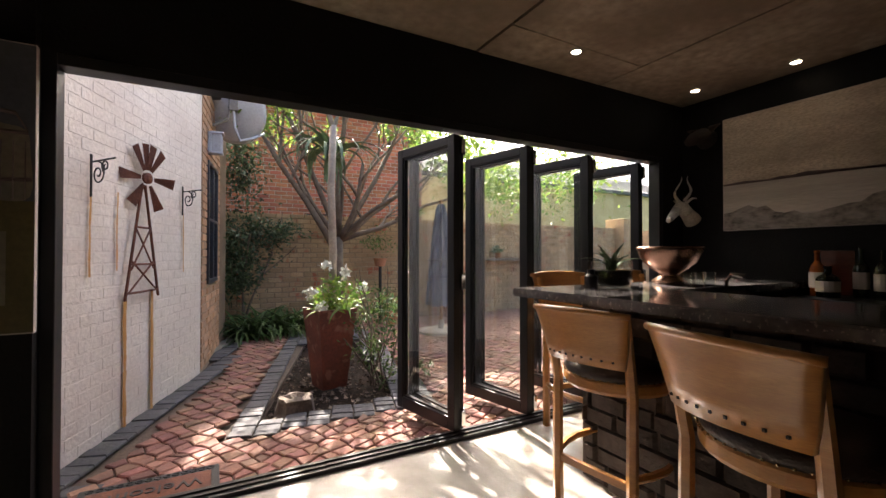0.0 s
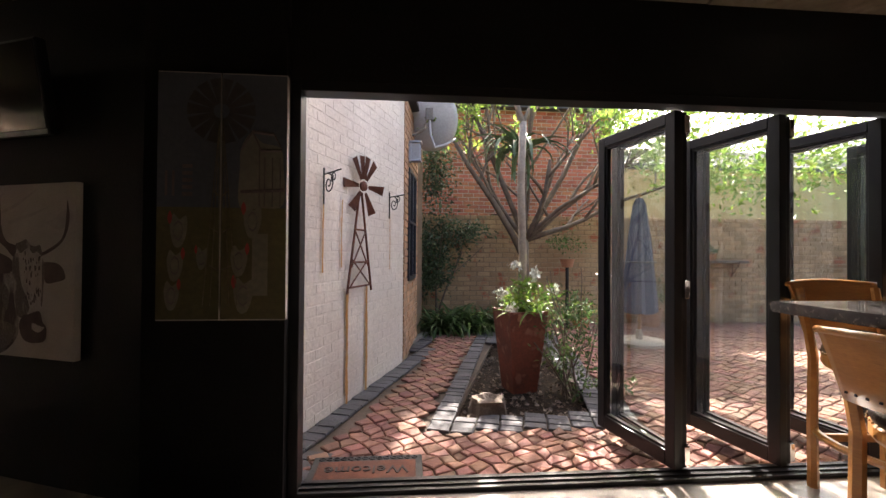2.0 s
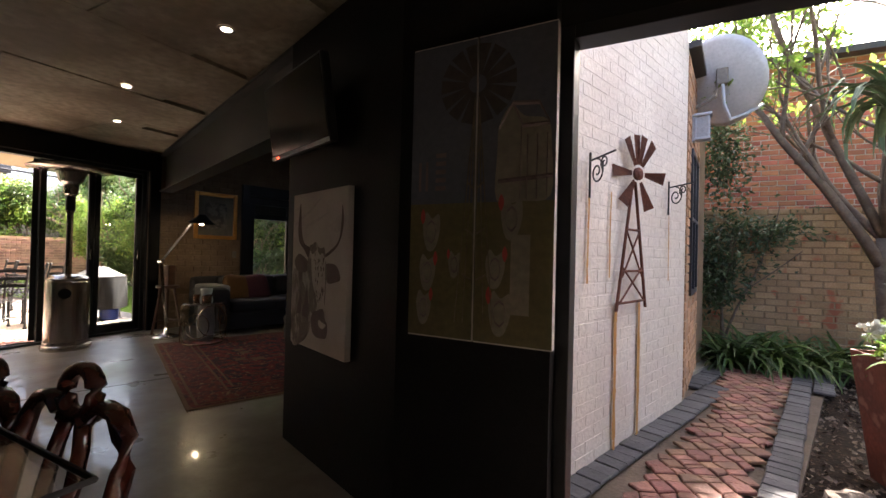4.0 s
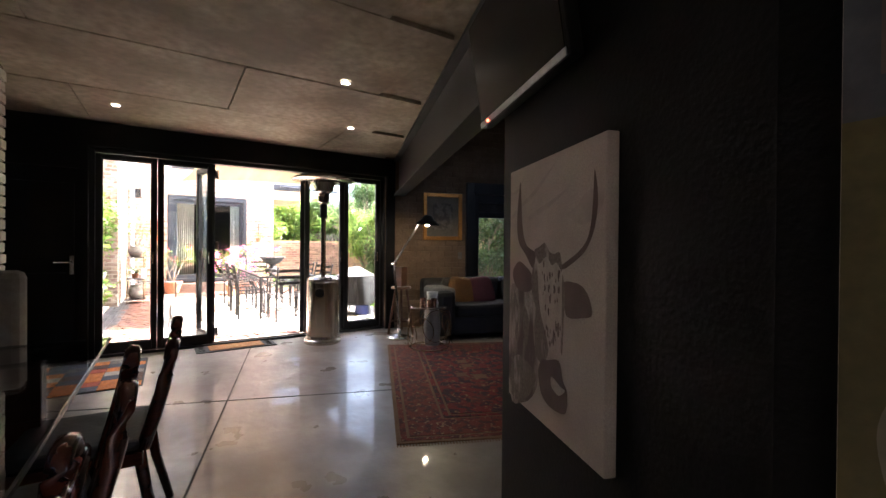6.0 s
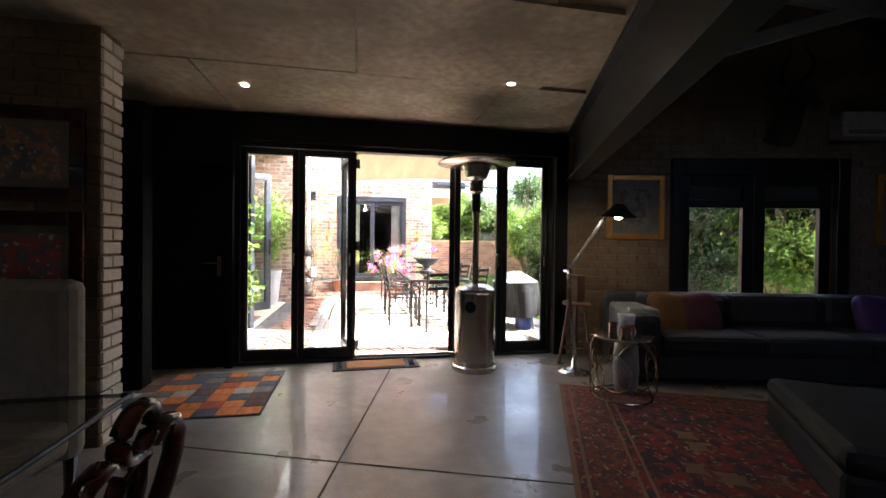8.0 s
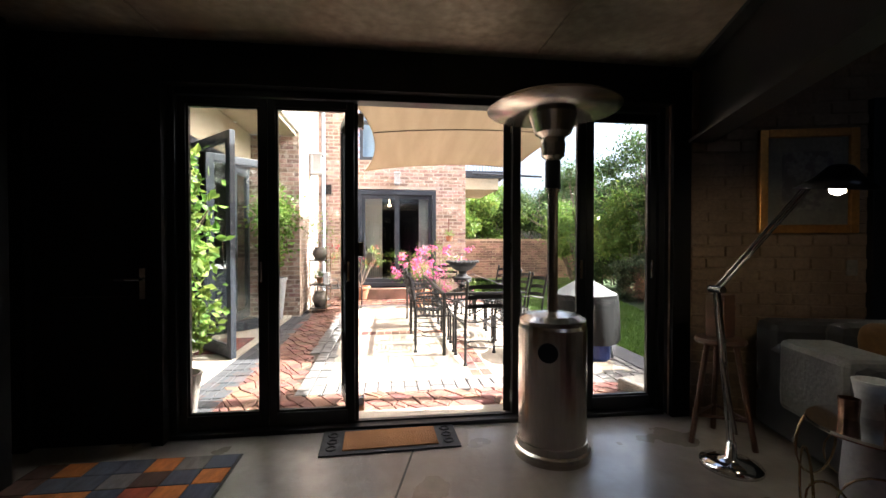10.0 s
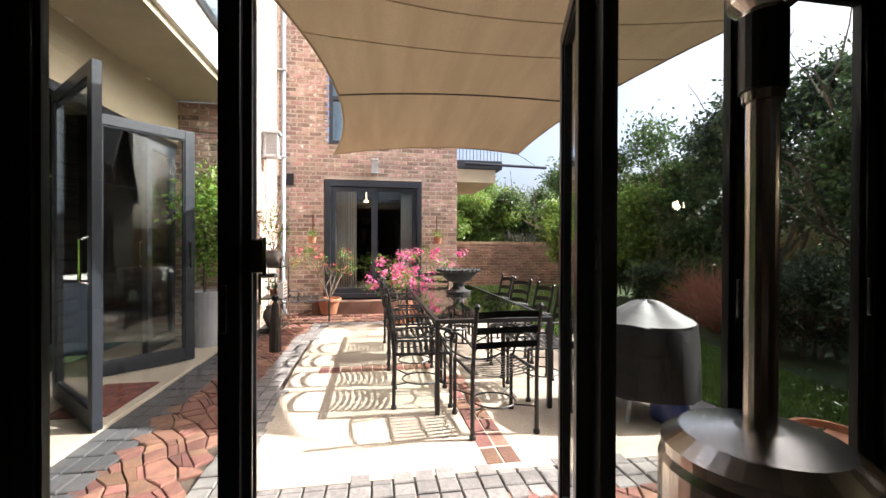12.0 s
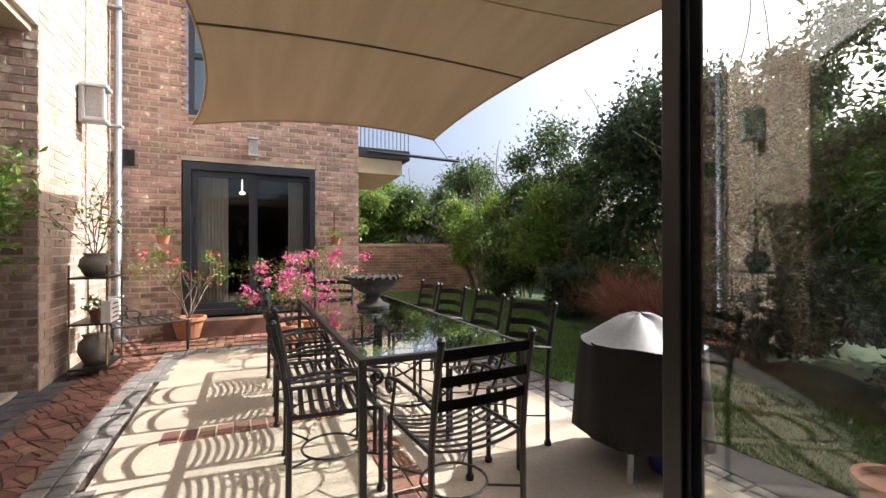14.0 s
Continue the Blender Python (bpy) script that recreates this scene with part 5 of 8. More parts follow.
o = part("antelope_mount_mesh", bm, M["skull_white"], sk, smooth=True)
o.name = "head"
bo2 = thing("boar_mount", "small dark animal head mount high on the wall", "wall mount", pose(3.90, 2.08, 2.22, 0, 0, -90))
bm = tube(B(), [(0, 0, 0), (0, -.08, .02), (0, -.2, -.02), (0, -.28, -.06)], .09, 12, .035)
for sx in (-1, 1):
    tube(bm, [(sx * .06, -.06, .07), (sx * .14, -.06, .10)], .03, 8, .006)
part("head", bm, M["fur"], bo2, smooth=True)

# ---- pictures on the angled and north walls ----
cow = thing("cattle_canvas", "pale canvas with a brown ink drawing of a horned cow", "picture", frame_at(lp(-0.015, -0.038), LU))
CW, CH, CZ = .66, .90, .665
part("canvas_panel", box(B(), 0, -.036, CZ, CW, 0.0, CZ + CH, .004), M["cow_canvas"], cow)
COWM = Matrix.Translation((CW, .0014, CZ)) @ Matrix.Diagonal((-CW, 1, CH, 1))


def ink_shape(name, pts, material, y=0.0, parent=None, mm=None):
    """A flat painted shape from outline points in 0..1 of the canvas, rounded by a closed curve."""
    n, out = len(pts), []
    for i in range(n):
        p0, p1, p2, p3 = (Vector((*pts[(i + k) % n], 0)) for k in (-1, 0, 1, 2))
        for t in (0, .25, .5, .75):
            out.append(.5 * ((2 * p1) + (-p0 + p2) * t + (2 * p0 - 5 * p1 + 4 * p2 - p3) * t * t + (-p0 + 3 * p1 - 3 * p2 + p3) * t ** 3))
    bm = B()
    bm.faces.new([bm.verts.new((p.x, y, p.y)) for p in out])
    bmesh.ops.triangulate(bm, faces=bm.faces[:])
    o = part(name, bm, material, parent)
    o.matrix_local = mm
    return o


M["cow_hide"] = mat("brown_hide_wash", (0.095, 0.067, 0.062), 0.85, col2=(0.17, 0.12, 0.11), scale=9, bump=0.2, bscale=250)
M["cow_fleck"] = mat("flecked_hide_wash", (0.10, 0.07, 0.065), 0.85, col2=(0.44, 0.38, 0.345), scale=24, stretch=(1, 1, .4), contrast=(.54, .64), bump=0.2, bscale=250)
M["cow_mottle"] = mat("mottled_hide_wash", (0.55, 0.49, 0.44), 0.85, col2=(0.12, 0.085, 0.08), scale=13, stretch=(1, 1, .35), contrast=(.44, .60), bump=0.2, bscale=250)
M["cow_light"] = mat("pale_hide_wash", (0.62, 0.56, 0.51), 0.85, col2=(0.40, 0.34, 0.31), scale=16, stretch=(1, 1, .5), contrast=(.42, .7), bump=0.2, bscale=250)
M["branch_wash"] = mat("faint_branch_wash", (0.42, 0.365, 0.335), 0.85, col2=(0.52, 0.46, 0.42), scale=14, contrast=(.4, .65))


def ink(name, pts, material, layer):
    return ink_shape(name, pts, M[material], .0003 * layer, cow, COWM)


ink("branch", [(.03, .80), (.20, .85), (.35, .89), (.61, .975), (.37, .875), (.21, .835), (.05, .787)], "branch_wash", 1)
ink("branch", [(.19, .77), (.36, .805), (.52, .83), (.72, .865), (.54, .815), (.37, .785), (.20, .758)], "branch_wash", 1)
ink("branch", [(.02, .90), (.12, .915), (.22, .955), (.13, .90)], "branch_wash", 1)
ink("leaf_wash", [(.70, .775), (.79, .80), (.86, .835), (.97, .84), (.985, .80), (.93, .755), (.83, .735), (.76, .75)], "branch_wash", 1)
ink("neck_wash", [(.02, .45), (.12, .50), (.34, .49), (.37, .33), (.42, .19), (.37, .09), (.22, .015), (.03, .012)], "cow_mottle", 1)
ink("face", [(.36, .65), (.50, .665), (.64, .63), (.68, .52), (.675, .38), (.66, .27), (.52, .25), (.40, .24), (.35, .35), (.33, .55)], "cow_light", 2)
ink("horn", [(.16, .94), (.12, .80), (.14, .69), (.25, .63), (.34, .58), (.37, .64), (.26, .67), (.20, .74), (.18, .86)], "cow_hide", 3)
ink("horn", [(.92, .90), (.945, .82), (.935, .75), (.90, .69), (.83, .64), (.68, .59), (.65, .60), (.71, .62), (.80, .65), (.87, .69), (.90, .75), (.912, .83)], "cow_hide", 3)
ink("ear", [(.14, .60), (.06, .55), (.12, .49), (.27, .48), (.35, .51), (.32, .56), (.23, .59)], "cow_hide", 4)
ink("ear", [(.67, .54), (.77, .55), (.84, .54), (.89, .51), (.91, .46), (.82, .44), (.73, .43), (.69, .45)], "cow_hide", 4)
ink("face_patch", [(.33, .56), (.39, .60), (.41, .51), (.44, .42), (.51, .33), (.53, .28), (.48, .23), (.40, .24), (.36, .32), (.34, .44)], "cow_fleck", 5)
ink("forelock", [(.36, .65), (.42, .665), (.48, .68), (.53, .65), (.58, .64), (.64, .645), (.66, .58), (.61, .61), (.56, .60), (.50, .63), (.42, .60)], "cow_fleck", 5)
ink("cheek_line", [(.67, .57), (.69, .50), (.68, .39), (.67, .30), (.655, .32), (.664, .42), (.662, .53)], "cow_fleck", 5)
ink("muzzle", [(.42, .19), (.46, .24), (.52, .25), (.64, .27), (.68, .21), (.72, .18), (.71, .11), (.63, .09), (.52, .09), (.45, .12)], "cow_hide", 6)
ink("nose_light", [(.57, .20), (.66, .185), (.70, .18), (.64, .15), (.57, .165)], "cow_light", 7)
ink("neck_patch", [(.05, .14), (.14, .20), (.25, .20), (.39, .17), (.35, .10), (.22, .02), (.06, .015)], "cow_fleck", 5)
ink("neck_patch", [(.09, .47), (.15, .39), (.13, .26), (.08, .35)], "cow_fleck", 5)
ink("neck_patch", [(.24, .42), (.30, .36), (.27, .26), (.22, .33)], "cow_fleck", 5)
rng = random.Random(41)
for k in range(52):
    u, v, r = rng.uniform(.45, .65), rng.uniform(.29, .60), rng.uniform(.004, .010)
    if .44 + (.60 - v) * .12 < u:
        ink("face_spot", [(u + r * math.cos(a) * rng.uniform(.7, 1.2), v + r * 1.7 * math.sin(a) * rng.uniform(.7, 1.2)) for a in (0, 1.26, 2.51, 3.77, 5.03)], "cow_hide", 6)

M["slate_blue"] = mat("slate_blue_paint", (0.08, 0.088, 0.104), 0.8, col2=(0.064, 0.07, 0.085), scale=4, bump=0.2)
M["olive"] = mat("olive_paint", (0.115, 0.10, 0.04), 0.8, col2=(0.085, 0.075, 0.03), scale=5, bump=0.2)
M["cream"] = mat("cream_paint", (0.21, 0.185, 0.14), 0.8, col2=(0.15, 0.135, 0.10), scale=6)
M["red_paint"] = mat("red_paint", (0.42, 0.05, 0.04), 0.8)
M["gold_line"] = mat("gold_line", (0.15, 0.115, 0.06), 0.7, col2=(0.09, 0.07, 0.04), scale=20)
M["blade_paint"] = mat("dark_blade_paint", (0.022, 0.018, 0.018), 0.8, col2=(0.05, 0.04, 0.036), scale=20)


def farm_canvas(x0, x1, flip):
    t = thing("farm_canvas", "painted farm canvas with windmill half, house and hens", "picture", pose(0, 2.237, 0))
    z0, z1 = .900, 2.055
    part("canvas_panel", box(B(), x0, -.036, z0, x1, 0, z1, .003), M["canvas"], t)
    w = x1 - x0
    mm = Matrix.Translation((x0, -.0364, z0)) @ Matrix.Diagonal((w, 1, z1 - z0, 1))

    def quad(nm, a, b, c, d, material, y):
        bm = B()
        bm.faces.new([bm.verts.new(p) for p in ((a, -y, c), (b, -y, c), (b, -y, d), (a, -y, d))])
        o = part(nm, bm, material, t)
        o.matrix_local = mm
    quad("sky_area", .005, .995, .455, .995, M["slate_blue"], .0004)
    quad("field_area", .005, .995, .005, .455, M["olive"], .0004)
    cx = 1.0 if not flip else 0.0
    for k in range(7):
        a = radians(90 + (k + .35) * 26 * (1 if not flip else -1))
        d, o = (math.cos(a), math.sin(a)), (-math.sin(a), math.cos(a))
        sx, sz = .21 / w, .21 / (z1 - z0)
        r0, r1 = .16, .72
        pts = [(cx + (d[0] * r + o[0] * s) * sx, .845 + (d[1] * r + o[1] * s) * sz) for r, s in ((r0, .04), (r1, .13), (r1, -.13), (r0, -.04))]
        pts = [(min(max(x, .005), .995), z) for x, z in pts]
        bm = B()
        bm.faces.new([bm.verts.new((x, -.0010, z)) for x, z in pts])
        part("painted_blade", bm, M["blade_paint"], t).matrix_local = mm
    bm = B()
    for s in (.0, .14, .26):
        x_a, x_b = cx + (-1 if not flip else 1) * .02, cx + (-1 if not flip else 1) * s
        tube(bm, [(min(max(x_a, .01), .99), -.001, .80), (min(max(x_b, .01), .99), -.001, .06)], .005, 4)
    for z in (.2, .35, .5, .62):
        tube(bm, [(min(max(cx, .01), .99), -.001, z), (min(max(cx + (-1 if not flip else 1) * .2 * (1 - z), .01), .99), -.001, z + .02)], .004, 4)
    part("painted_tower", bm, M["gold_line"], t).matrix_local = mm
    rng = random.Random(3 + flip)
    hens = ((.35, .36, .15), (.30, .22, .14), (.25, .10, .13), (.72, .25, .10)) if not flip else ((.48, .40, .15), (.28, .24, .14), (.35, .10, .16))
    for x, z, r in hens:
        ink_shape("painted_hen", [(x + r * f[0] * .9, z + r * f[1] * .5) for f in ((-1, .2), (-.6, .9), (.1, .6), (.9, .8), (1, 0), (.4, -.8), (-.5, -.8))], M["cream"], -.0012, t, mm)
        bm = B()
        tube(bm, [(x + r * .5 * math.cos(a * .8), -.0015, z + r * .25 * math.sin(a * .8)) for a in range(9)], .004, 4)
        part("painted_line", bm, M["ink"], t).matrix_local = mm
        sg = -1 if x > .3 else 1
        ink_shape("painted_comb", [(x + sg * r * .9 + r * .25 * f[0], z + r * .35 + r * .18 * f[1]) for f in ((-1, 0), (0, 1), (1, 0), (0, -1))], M["red_paint"], -.0016, t, mm)
    if flip:
        ink_shape("painted_house", [(.28, .46), (.28, .62), (.30, .70), (.45, .76), (.62, .72), (.9, .70), (.95, .62), (.95, .47), (.6, .455)], M["cream"], -.0011, t, mm)
        bm = B()
        tube(bm, [(.3, -.0015, .69), (.47, -.0015, .765), (.80, -.0015, .755), (.93, -.0015, .69), (.6, -.0015, .69), (.47, -.0015, .765)], .007, 4)
        tube(bm, [(.58, -.0015, .69), (.58, -.0015, .46)], .006, 4)
        for x in (.66, .78, .9):
            tube(bm, [(x, -.0015, .46), (x, -.0015, .66)], .008, 4)
        tube(bm, [(.3, -.0015, .52), (.97, -.0015, .53)], .007, 4)
        part("painted_line", bm, M["ink"], t).matrix_local = mm
        quad("painted_tank", .48, .72, .10, .35, M["cream"], .0009)
    else:
        bm = B()
        for x in (.13, .24):
            box(bm, x, -.0016, .50, x + .04, -.0012, .60)
        for k in range(5):
            box(bm, .40, -.0016, .50 + k * .028, .56, -.0012, .515 + k * .028)
        part("painted_line", bm, M["ink"], t).matrix_local = mm


farm_canvas(-1.118, -.836, 0)
farm_canvas(-.832, -.535, 1)

# television on the angled wall
tv = thing("television", "black wall television tilted down on a bracket", "television", frame_at(lp(.48, -.07), -LU, 1.80) @ Matrix.Rotation(radians(9), 4, "X"))
part("casing", box(B(), -.39, -.02, 0, .39, .03, .46, .008), M["black_metal"], tv)
part("screen", box(B(), -.375, -.0225, .03, .375, -.0205, .445), mat("dark_screen", (.006, .006, .007), .15, spec=0.3), tv, "glossy dark screen")
part("bracket", tube(B(), [(0, .03, .22), (0, .08, .22), (0, .098, .20)], .022), M["black_metal"], tv)
# pale zinc paints in the bright floor reflection along the lower edge
part("lower_bezel", box(B(), -.385, -.026, .002, .385, -.021, .026, .003), M["zinc"], tv, "lower bezel, silvered for the bright floor reflection")
part("led", box(B(), -.29, -.0285, .008, -.275, -.0262, .016), M["led"], tv, "red standby light")


# ---- dining corner ----
dt = thing("dining_table", "glass topped dining table on dark legs", "table")
gp = part("glass_top", box(B(), -3.86, .32, .735, -1.25, 1.19, .75, .003), M["glass"], dt, "clear glass top")
part("edge_strip", tube(B(), [(-3.86, .32, .742), (-3.86, 1.19, .742), (-1.25, 1.19, .742), (-1.25, .32, .742), (-3.86, .32, .742)], .008, 6), M["black_metal"], dt)
for x in (-3.45, -1.65):
    part("leg", box(B(), x - .05, .5, 0, x + .05, 1.0, .735, .008), M["mahogany"], dt)


def carved_chair(m):
    t = thing("dining_chair", "dark carved mahogany dining chair with looped back", "chair", m, "chairs round the dining table")
    for sx in (-.21, .21):
        part("front_leg", tube(B(), [(sx, .21, .44), (sx * 1.06, .235, .3), (sx, .21, .1), (sx * 1.02, .22, 0)], .026, 8, .017), M["mahogany"], t, smooth=True)
        part("rear_leg", tube(B(), [(sx * .9, -.20, .46), (sx * .9, -.23, .25), (sx * .92, -.29, 0)], .024, 8, .018), M["mahogany"], t, smooth=True)
    part("seat_rail", box(B(), -.235, -.22, .40, .235, .24, .46, .01), M["mahogany"], t)
    part("seat", box(B(), -.225, -.21, .46, .225, .23, .51, .02), M["rubber"], t, "dark upholstered seat")
    bk = lambda x, z: (x, -.215 - .10 * max(0, z - .46) / .52 - .02 * math.sin((z - .46) * 5), z)
    bm = B()
    for sx in (-1, 1):
        tube(bm, [bk(sx * x, z) for x, z in ((.20, .46), (.195, .58), (.21, .70), (.215, .78), (.20, .85), (.16, .90), (.11, .91), (.065, .88))], .027, 10, .026, .75)
        tube(bm, [bk(sx * x, z) for x, z in ((.03, .87), (.05, .79), (.055, .70), (.045, .60), (.07, .46))], .02, 8, .022, .7)
    tube(bm, [bk(.062 * math.cos(a), .935 + .062 * math.sin(a)) for a in [2 * math.pi * k / 18 for k in range(19)]], .023, 8, None, .8)
    tube(bm, [bk(-.05, .862), bk(0, .875), bk(.05, .862)], .021, 8)
    part("backrest", bm, M["mahogany"], t, "carved looped backrest", smooth=True)
    return t


LOW = Matrix.Diagonal((1, 1, .92, 1))
ch = carved_chair(pose(-1.48, .95, 0, 0, 0, 180 + 5) @ LOW)
for x, y, r in ((-2.12, .98, 178), (-2.62, 1.06, 183), (-3.26, 1.19, 177)):
    copy_thing(ch, pose(x, y - .02, 0, 0, 0, r) @ (LOW if x > -2.2 else Matrix.Identity(4)))
up = thing("upholstered_chair", "high backed pale linen chair at the table's head", "chair", pose(-4.15, .46, 0, 0, 0, -90 - 6))
part("seat", box(B(), -.26, -.22, .34, .26, .30, .50, .04), M["cushion"], up)
part("backrest", box(B(), -.26, -.32, .30, .26, -.20, 1.10, .045), M["cushion"], up)
for sx in (-.22, .22):
    for sy in (-.26, .25):
        part("leg", tube(B(), [(sx, sy, 0), (sx, sy, .36)], .02, 6, .028), M["mahogany"], up)


def framed(name, m, w, h, fw, label, fmat, matt=.06, art=None):
    """A framed picture: x along the wall, z up, its front towards -y."""
    t = thing(name, label, "picture", m)
    bm = B()
    for a, b, c, d in ((0, fw, 0, h), (w - fw, w, 0, h), (fw, w - fw, 0, fw), (fw, w - fw, h - fw, h)):
        box(bm, a, -.035, c, b, 0, d, .008)
    part("frame", bm, fmat, t)
    part("mount", box(B(), fw - .005, -.012, fw - .005, w - fw + .005, -.002, h - fw + .005), M["cream"], t)
    part("print", box(B(), fw + matt, -.0150, fw + matt, w - fw - matt, -.0125, h - fw - matt), art, t, "small colourful print")
    return t


M["art1"] = mat("market_print", (.45, .22, .10), .7, col2=(.12, .13, .14), scale=16, speck=(.55, .45, .35), speck_scale=30, contrast=(.45, .55))
M["art2"] = mat("still_life_print", (.10, .16, .22), .7, col2=(.45, .12, .08), scale=14, speck=(.62, .58, .5), speck_scale=22, contrast=(.45, .55))
M["art3"] = mat("grey_etching", (.22, .20, .16), .7, col2=(.10, .09, .07), scale=12, contrast=(.45, .55))
pm = frame_at((-5.155, .405), (0, 1))
framed("picture", pm @ Matrix.Translation((-.69, 0, 1.50)), .63, .56, .08, "framed market scene print in a wide dark frame", M["mahogany"], .05, M["art1"])
framed("picture", pm @ Matrix.Translation((-.69, 0, .90)), .63, .54, .08, "framed still life print in a wide dark frame", M["mahogany"], .05, M["art2"])
pg = wm @ Matrix.Translation((0, -.014, 0))
framed("picture", pg @ Matrix.Translation((.44, 0, 1.36)), .65, .74, .06, "etching in a gilt frame on the brick wall", M["gilt"], .10, M["art3"])
framed("picture", pg @ Matrix.Translation((3.42, 0, 1.33)), .68, .79, .06, "etching in a gilt frame on the brick wall", M["gilt"], .10, M["art3"])
sw = thing("light_switch", "small pale light switch on the brick wall", "switch", pg @ Matrix.Translation((1.03, 0, 1.06)))
part("plate", box(B(), 0, -.01, 0, .07, 0, .11, .003), M["stoneware"], sw)

# ---- lounge ----
M["carpet"] = mat("persian_carpet_field", (.26, .03, .024), .95, col2=(.05, .025, .035), scale=11, speck=(.30, .19, .10), speck_scale=26, bump=.5, bscale=220, contrast=(.44, .56))
M["carpet_border"] = mat("persian_carpet_border", (.055, .03, .035), .95, col2=(.20, .05, .035), scale=16, speck=(.33, .22, .12), speck_scale=34, bump=.5, bscale=220, contrast=(.44, .56))
M["carpet_line"] = mat("carpet_stripe", (.26, .16, .09), .95, bump=.5, bscale=220)
c0, c1 = Vector((-5.80, 3.775)), Vector((-3.33, 2.675))
cd = (c1 - c0).normalized()
cpt = thing("carpet", "worn red Persian carpet with dark patterned border", "carpet", frame_at(c0, cd))
CL, CWD = (c1 - c0).length, 3.4
part("ground_cloth", box(B(), 0, 0, 0.001, CL, CWD, .009, .002), M["carpet_line"], cpt)
for k, (i0, i1, mt_) in enumerate(((.03, .07, "carpet_border"), (.09, .34, "carpet_border"), (.36, .40, "carpet"), (.42, 1.25, "carpet"))):
    bm = B()
    if k < 3:
        for a, b, c, d in ((i0, CL - i0, i0, i1), (i0, CL - i0, CWD - i1, CWD - i0), (i0, i1, i1, CWD - i1), (CL - i1, CL - i0, i1, CWD - i1)):
            box(bm, a, c, .0094, b, d, .0112 + k * .0004)
    else:
        box(bm, i0, i0, .0094, CL - i0, CWD - i0, .0125)
    part("border_band" if k < 3 else "field", bm, M[mt_], cpt)
bm = B()
for sgn in (0, 1):
    for i in range(int(CWD / .02)):
        x = -.03 if sgn == 0 else CL
        box(bm, x, i * .02, .001, x + .03, i * .02 + .008, .004)
part("fringe", bm, M["carpet_line"], cpt)
rng = random.Random(77)
for i in range(40):
    a, b = rng.uniform(.6, CL - .6), rng.uniform(.6, CWD - .6)
    o = ink_shape("motif", [(a + .09 * math.cos(k * math.pi / 4) * (1 if k % 2 else .5), b + .09 * math.sin(k * math.pi / 4) * (1 if k % 2 else .5)) for k in range(8)], M["carpet_border"] if i % 2 else M["carpet_line"], 0, cpt, Matrix(((1, 0, 0, 0), (0, 0, 1, 0), (0, 1, 0, .0135), (0, 0, 0, 1))))

# sofa under the window
sofa = thing("sofa", "long charcoal velvet sofa under the window", "sofa", wm @ Matrix.Translation((.35, -.12, 0)))
SL = 3.3
part("base", box(B(), .0, -.95, .06, SL, -.05, .30, .03), M["sofa"], sofa)
part("backrest", box(B(), .0, -.27, .28, SL, -.02, .78, .06), M["sofa"], sofa)
for x in (0, SL - .26):
    part("arm", box(B(), x, -.98, .1, x + .26, -.05, .66, .07), M["sofa"], sofa)
for k in range(3):
    w = (SL - .52) / 3
    part("seat_cushion", box(B(), .27 + k * w, -.97, .29, .25 + (k + 1) * w, -.26, .47, .05), M["sofa"], sofa)
    part("back_cushion", box(B(), .27 + k * w, -.42, .46, .25 + (k + 1) * w, -.24, .80, .07), M["sofa"], sofa)
for x, mt_, rz, lab in ((.52, "ochre", 10, "ochre cushion leaning on the sofa"), (.80, "plum", -8, "plum cushion leaning on the sofa"), (2.55, "purple", 5, "purple velvet cushion on the sofa"), (2.85, "ochre", -10, "ochre cushion leaning on the sofa")):
    cu = thing("cushion", lab, "cushion", wm @ Matrix.Translation((.35 + x, -.64, .60)) @ Matrix.Rotation(radians(rz), 4, "Y") @ Matrix.Rotation(radians(-22), 4, "X"))
    bm = bmesh.new()
    bmesh.ops.create_uvsphere(bm, u_segments=20, v_segments=12, radius=1)
    for v in bm.verts:
        v.co = Vector((math.copysign(abs(v.co.x) ** .45, v.co.x) * .22, v.co.y * .08, math.copysign(abs(v.co.z) ** .45, v.co.z) * .22))
    part("pad", bm, M[mt_], cu, smooth=True)
th = thing("throw_blanket", "pale grey throw over the sofa arm", "blanket", wm @ Matrix.Translation((.35, -.12, 0)))
bm = box(B(), -.012, -.85, .25, .30, -.3, .69, .04)
part("cloth", bm, mat("grey_throw", (.22, .22, .22), .9, bump=.4), th)
ot = thing("ottoman", "large square charcoal velvet ottoman on the carpet", "ottoman", frame_at((-4.0, 4.87), (.82, -.57)))
part("body", box(B(), -.60, -.44, .02, .60, .44, .24, .04), M["sofa"], ot)
part("top_cushion", box(B(), -.61, -.45, .22, .61, .45, .36, .06), M["sofa"], ot)
bm = lathe(B(), [(0, .366), (.02, .364), (.025, .356)], 10)
part("button", bm, M["sofa"], ot)

# side table with glasses
sd = thing("side_table", "round brass wire side table with mirror top", "side table", pose(-5.42, 4.16, .01))
part("top", lathe(B(), [(0, .50), (.235, .50), (.24, .508), (.24, .52), (0, .52)], 28), M["chrome"], sd)
part("base_ring", tube(B(), arc((0, 0, .01), .235, 0, 360, 28, "xy"), .008, 6), M["brass"], sd)
for k in range(9):
    a = 40 * k
    bm = tube(B(), arc((0, 0, 0), .13 + .04 * (k % 3), 0, 360, 20, "xz"), .006, 5)
    o = part("wire_ring", bm, M["brass"], sd)
    o.matrix_local = Matrix.Rotation(radians(a), 4, "Z") @ Matrix.Translation((0, -.235, .14 + .06 * (k % 4) + .04)) @ Matrix.Diagonal((.8, 1, .9, 1))
